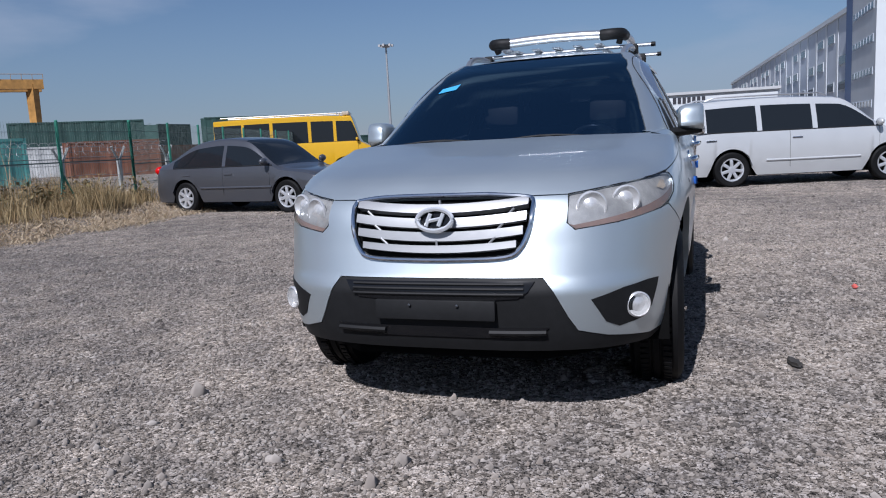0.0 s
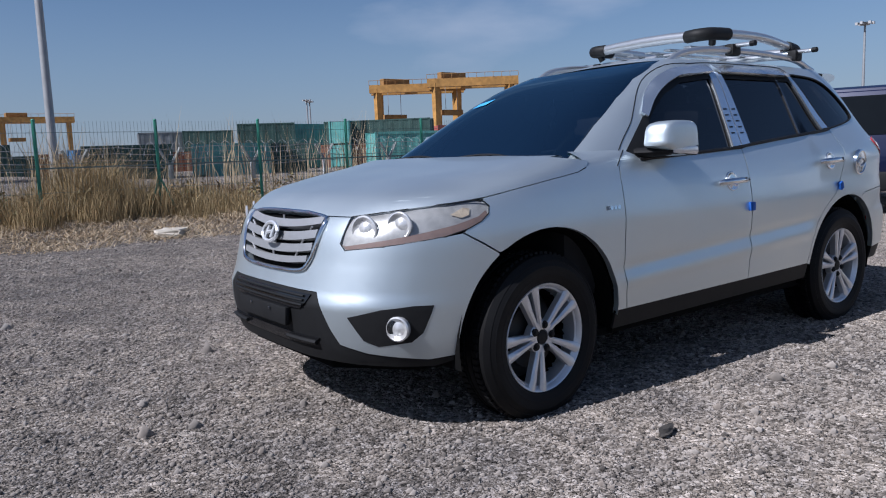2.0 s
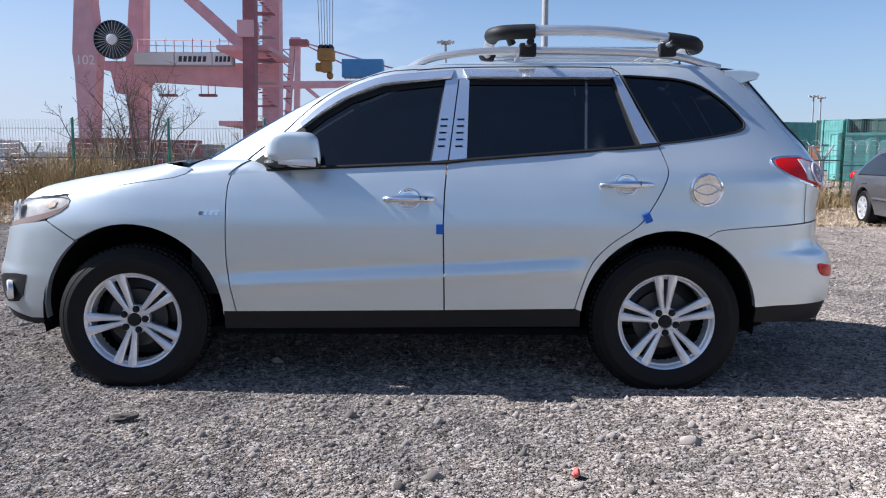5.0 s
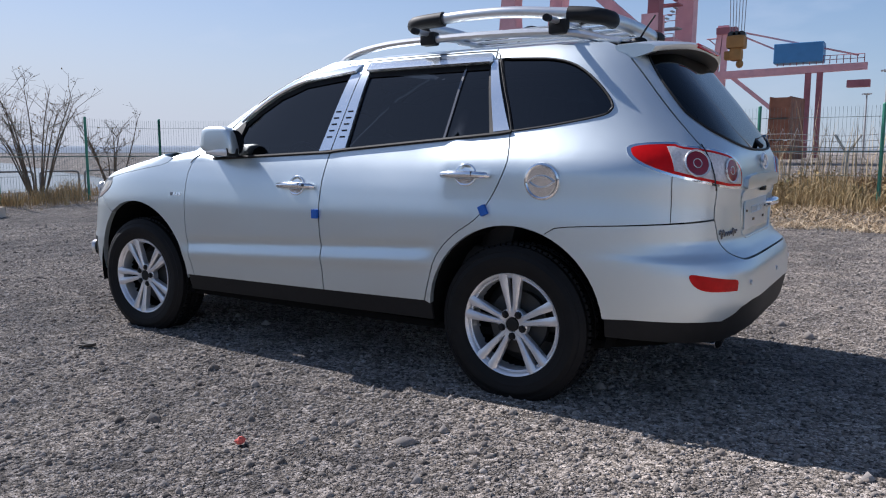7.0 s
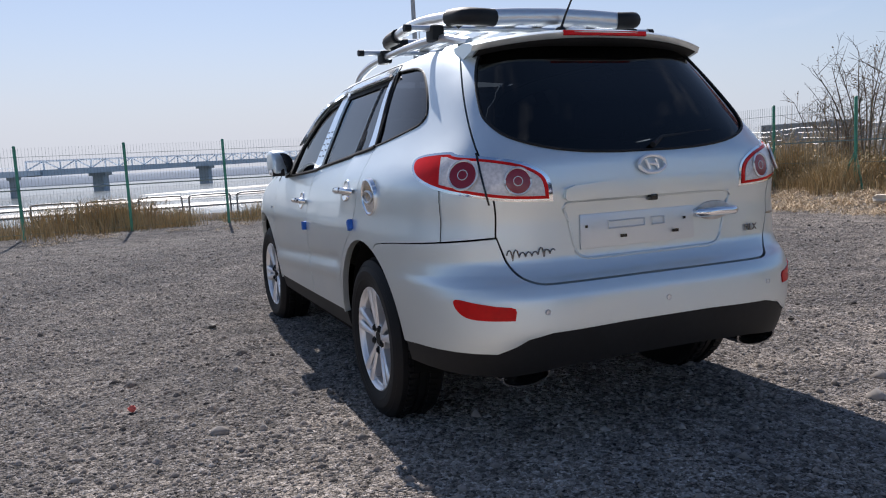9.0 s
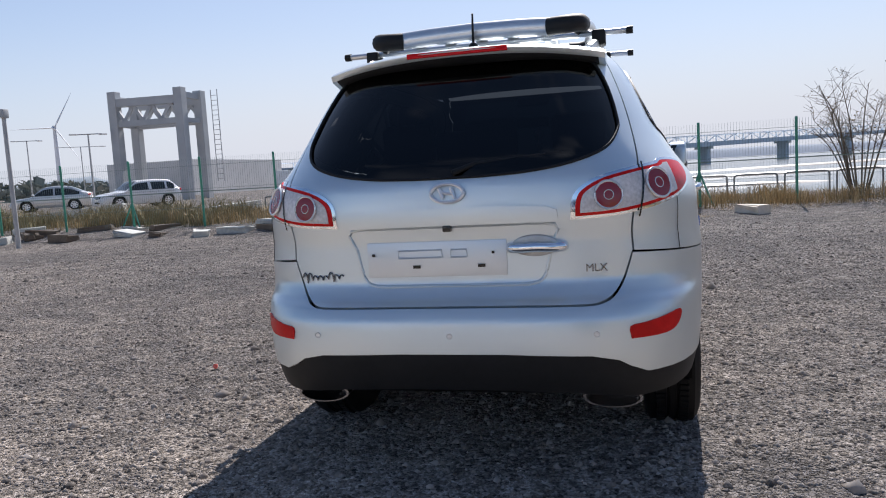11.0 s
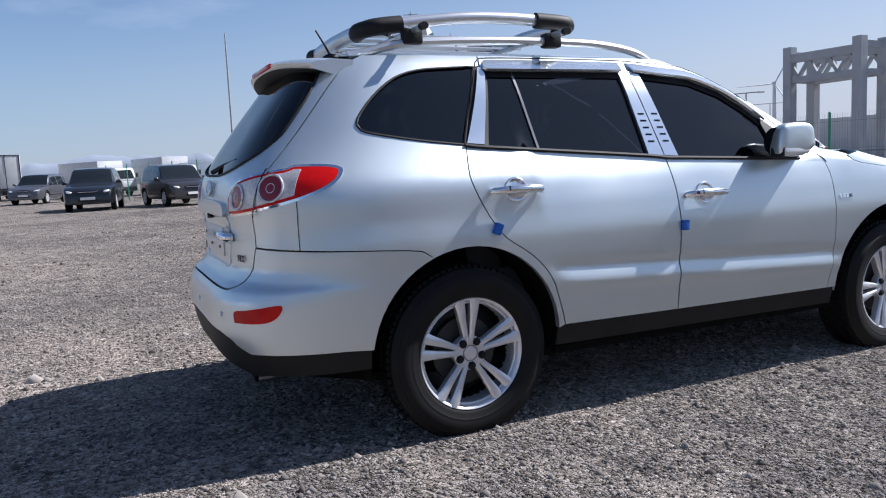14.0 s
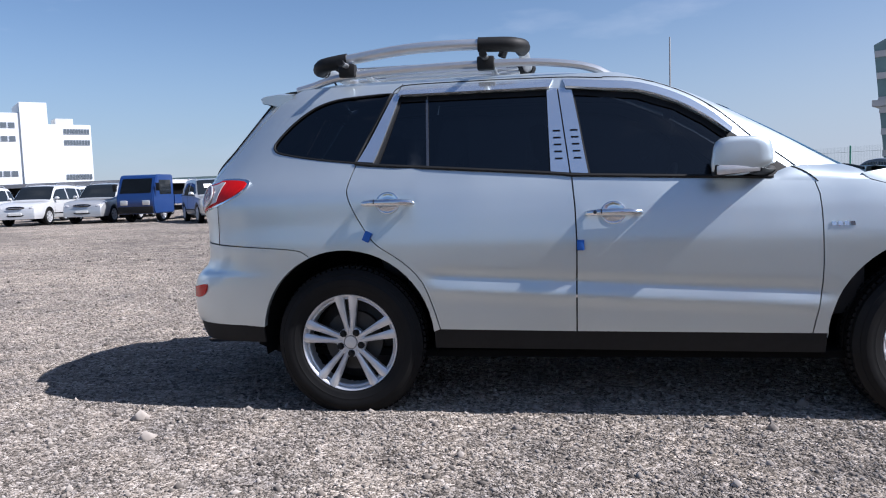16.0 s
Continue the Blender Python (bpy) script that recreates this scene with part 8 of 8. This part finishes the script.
for x, y, h, w_ in ((35.5, 43.2, 5.6, 1.0), (49.9, 50.05, 5.9, 1.0), (68.1, 59.7, 6.35, 2.4), (63, 72.2, 6.4, 1.8), (33.5, 30.5, 4.6, .8)):
    t = thing("yard_lamp", "grey twin-arm yard lamp beyond the fence", "street lamp", "yard lamps", pose(x, y, 0, 0, 0, 45))
    bm = bmesh.new()
    tube(bm, [(0, 0, -.2), (0, 0, h)], [.07, .045], 6)
    part("pole", bm, STEEL, t)
    bm = bmesh.new()
    tube(bm, [(0, -w_, h + .03), (0, w_, h - .01)], .035, 6)
    part("arm", bm, STEEL, t)
    for sg in (-1, 1):
        bm = bmesh.new()
        box(bm, (-.09, sg * w_ - .22, h - .04), (.09, sg * w_ + .22, h + .04), None, .02)
        part("lamp_head", bm, LAMPDARK, t)
cc = thing("camera_pole", "grey steel pole with a security camera by the fence", "pole", at=pose(9.45, 13.2, 0))
bm = bmesh.new()
tube(bm, [(0, 0, -.1), (0, 0, 3.1)], [.055, .045], 10)
part("pole", smooth(bm), STEEL, cc)
bm = bmesh.new()
box(bm, (-.09, -.07, 2.98), (.09, .07, 3.18), None, .015)
part("junction_box", smooth(bm), STEEL, cc)
bm = bmesh.new()
tube(bm, [(0, 0, 3.1), (-.22, .26, 3.07)], .02, 6)
box(bm, (-.07, -.05, -.05), (.07, .05, .05), pose(-.24, .28, 3.05, 0, 10, 130), .02)
part("security_camera", smooth(bm), BLACK, cc)

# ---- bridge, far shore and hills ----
# distance haze mixed into the concrete colour, pale and bluish
HAZE = mat("haze_tinted_concrete", (.56, .61, .66), .9, var=.06, scale=.1)
br = thing("bridge", "long grey sea bridge on piers", "bridge")
p0, p1, p2 = Vector((90, 52, 2.6)), Vector((300, 35, 6.2)), Vector((760, -330, 16.5))


def span(a, b, th, w, n, truss):
    u = (b - a).normalized()
    s = Vector((-u.y, u.x, 0))
    bm = bmesh.new()
    A = [bm.verts.new(p) for p in (a + s * w, a - s * w, a - s * w - Vector((0, 0, th)), a + s * w - Vector((0, 0, th)))]
    B = [bm.verts.new(p) for p in (b + s * w, b - s * w, b - s * w - Vector((0, 0, th)), b + s * w - Vector((0, 0, th)))]
    bm.faces.new(A)
    bm.faces.new(B[::-1])
    for k in range(4):
        bm.faces.new((A[k], B[k], B[(k + 1) % 4], A[(k + 1) % 4]))
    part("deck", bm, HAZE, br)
    for k in range(n):
        q = a + (b - a) * ((k + .5) / n)
        bm = bmesh.new()
        pw = 1.3 if not truss else 2.6
        box(bm, (-pw, -pw * .6, -5), (pw, pw * .6, q.z - th), None)
        box(bm, (-pw * 1.5, -pw * .8, q.z - th - 1.2), (pw * 1.5, pw * .8, q.z - th), None)
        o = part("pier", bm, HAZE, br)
        o.matrix_local = pose(q.x, q.y, 0, 0, 0, math.degrees(math.atan2(u.y, u.x)) + 90)
    bm = bmesh.new()
    m2 = int((b - a).length / (8 if truss else 7))
    for k in range(m2):
        q = a + (b - a) * (k / m2)
        q2 = a + (b - a) * ((k + 1) / m2)
        hh = Vector((0, 0, 3.2 if truss else 1.1))
        tube(bm, [q, q + hh], .35 if truss else .08, 4)
        if truss:
            tube(bm, [q + (hh if k % 2 else Vector()), q2 + (Vector() if k % 2 else hh)], .3, 4)
    tube(bm, [a + hh, b + hh], .35 if truss else .07, 4)
    part("parapet", bm, HAZE, br)


span(p0, p1, 1.7, 5, 5, False)
span(p1, p2, 2.2, 7, 8, True)
block(br, "abutment", (70, 47, -3), (92, 58, 4.2), CONC)


def ridge(name, r, az0, az1, h0, h1, col, label, seed, n=90):
    """A far line of hills with depth, uneven top."""
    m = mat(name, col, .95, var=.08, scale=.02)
    bm = bmesh.new()
    rows = []
    for k in range(n + 1):
        a = radians(az0 + (az1 - az0) * k / n)
        h = h0 + (h1 - h0) * (.5 + .5 * noise.noise((k * .11, seed, 0)) + .25 * noise.noise((k * .5, seed, 4)))
        e = min(1, k / 6, (n - k) / 6)
        c, s = math.cos(a), math.sin(a)
        rows.append([bm.verts.new((rr_ * c, rr_ * s, z)) for rr_, z in ((r, -6), (r * 1.02, h * e * .6), (r * 1.06, h * e), (r * 1.15, -6))])
    for A, B in zip(rows, rows[1:]):
        for j in range(3):
            bm.faces.new((A[j], B[j], B[j + 1], A[j + 1]))
    bmesh.ops.recalc_face_normals(bm, faces=bm.faces[:])
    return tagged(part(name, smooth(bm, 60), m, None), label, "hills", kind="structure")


# each ridge colour is land paled to blue-grey by painted-in haze
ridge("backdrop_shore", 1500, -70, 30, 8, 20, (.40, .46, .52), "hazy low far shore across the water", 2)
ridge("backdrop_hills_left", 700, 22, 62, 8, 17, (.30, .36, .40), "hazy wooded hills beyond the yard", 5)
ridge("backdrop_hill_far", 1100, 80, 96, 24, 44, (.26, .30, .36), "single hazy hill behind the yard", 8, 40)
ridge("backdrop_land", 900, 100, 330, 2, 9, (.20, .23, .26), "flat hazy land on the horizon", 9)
# buildings on the far shore
rs = random.Random(3)
for k in range(18):
    az = radians(rs.uniform(24, 58))
    d = rs.uniform(260, 520)
    x, y, h, w = d * math.cos(az), d * math.sin(az), rs.uniform(2.2, 5.5), rs.uniform(4, 9)
    b_ = thing("far_building", "small hazy building among trees", "building", "far buildings", pose(x, y, 0, 0, 0, rs.uniform(0, 90)))
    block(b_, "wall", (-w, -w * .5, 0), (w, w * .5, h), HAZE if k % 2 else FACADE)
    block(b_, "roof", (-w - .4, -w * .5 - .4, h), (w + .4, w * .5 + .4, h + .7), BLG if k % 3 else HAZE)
# hazy trees in front of them
rng = np.random.default_rng(31)
tv, tf = [], []
for k in range(260):
    az, d = radians(rng.uniform(23, 62)), rng.uniform(170, 330)
    cx, cy, hh = d * math.cos(az), d * math.sin(az), rng.uniform(2.2, 5.2)
    for j in range(46):
        q = rng.normal(0, 1, 3)
        q = q / np.linalg.norm(q) * rng.uniform(.3, 1) * np.array((hh * .62, hh * .62, hh * .5)) + np.array((cx, cy, hh * .55))
        a, b = rng.normal(0, hh * .13, 3), rng.normal(0, hh * .13, 3)
        n0 = len(tv)
        tv += [tuple(q + a), tuple(q + b), tuple(q - a), tuple(q - b)]
        tf.append((n0, n0 + 1, n0 + 2, n0 + 3))
me = bpy.data.meshes.new("far_woods")
me.from_pydata(tv, [], tf)
# leaf greens greyed to paint in the haze of distance
me.materials.append(island_mat("haze_tinted_foliage", [(.13, .16, .15), (.17, .195, .18), (.20, .20, .17)], .9))
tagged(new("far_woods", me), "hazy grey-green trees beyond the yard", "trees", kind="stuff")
# broken concrete, beams and weeds along the shore fence
blades("far_verge_weeds", [(rg.uniform(12.2, 15.5), rg.uniform(10, 21), rg.uniform(.3, .6), rg.uniform(.5, 1.1)) for k in range(120)], 80, .75, .6, [(.20, .16, .08), (.15, .14, .07), (.26, .20, .11)], "olive and brown weeds along the fence", 41, .008)
for k in range(26):
    x, y = rg.uniform(10.6, 12.0), rg.uniform(7.5, 21)
    w_, l_, h_ = rg.uniform(.08, .25), rg.uniform(.15, .5), rg.uniform(.05, .18)
    bm = bmesh.new()
    box(bm, (-l_, -w_, -.03), (l_, w_, h_), None, .02)
    for v in bm.verts:
        v.co += Vector((rg.uniform(-.03, .03), rg.uniform(-.03, .03), rg.uniform(-.02, .02)))
    o = part("rubble_block", bm, YWHITE if k % 3 else BARK, None)
    o.matrix_world = pose(x, y, height(x, y), rg.uniform(-8, 8), rg.uniform(-8, 8), rg.uniform(0, 180))
    tagged(o, "pale broken concrete lump on the verge" if k % 3 else "dark rotten timber piece on the verge", "rubble", "rubble on the verge")
for x, y, l_, hd, z_ in ((16.5, 17.5, 2.6, 120, .55), (18, 20.5, 3.4, 100, .7), (20, 15.8, 3.0, 135, .5), (22, 22.5, 3.6, 80, .6)):
    o = block(None, "concrete_beam", (-l_, -.16, 0), (l_, .16, .3), YWHITE, .02)
    o.matrix_world = pose(x, y, z_ - .5, 0, 4, hd)
    tagged(o, "pale concrete beam lying in the weeds", "beam", "beams in the weeds")
# mud banks in the water
for k, (x, y, a, b) in enumerate(((95, 6, 30, 2.2), (140, -28, 46, 3), (120, 18, 26, 2), (220, -60, 70, 5))):
    bm = bmesh.new()
    ball(bm, (0, 0, 0), (b, a, .5), 3)
    o = part("mud_bank", smooth(bm), mat("wet_mud", (.12, .11, .10), .5, var=.2, scale=.3), None)
    o.matrix_world = pose(x, y, -2.62, 0, 0, 10 * k)
    tagged(o, "dark wet mud bank at low tide", "mud bank", kind="structure")
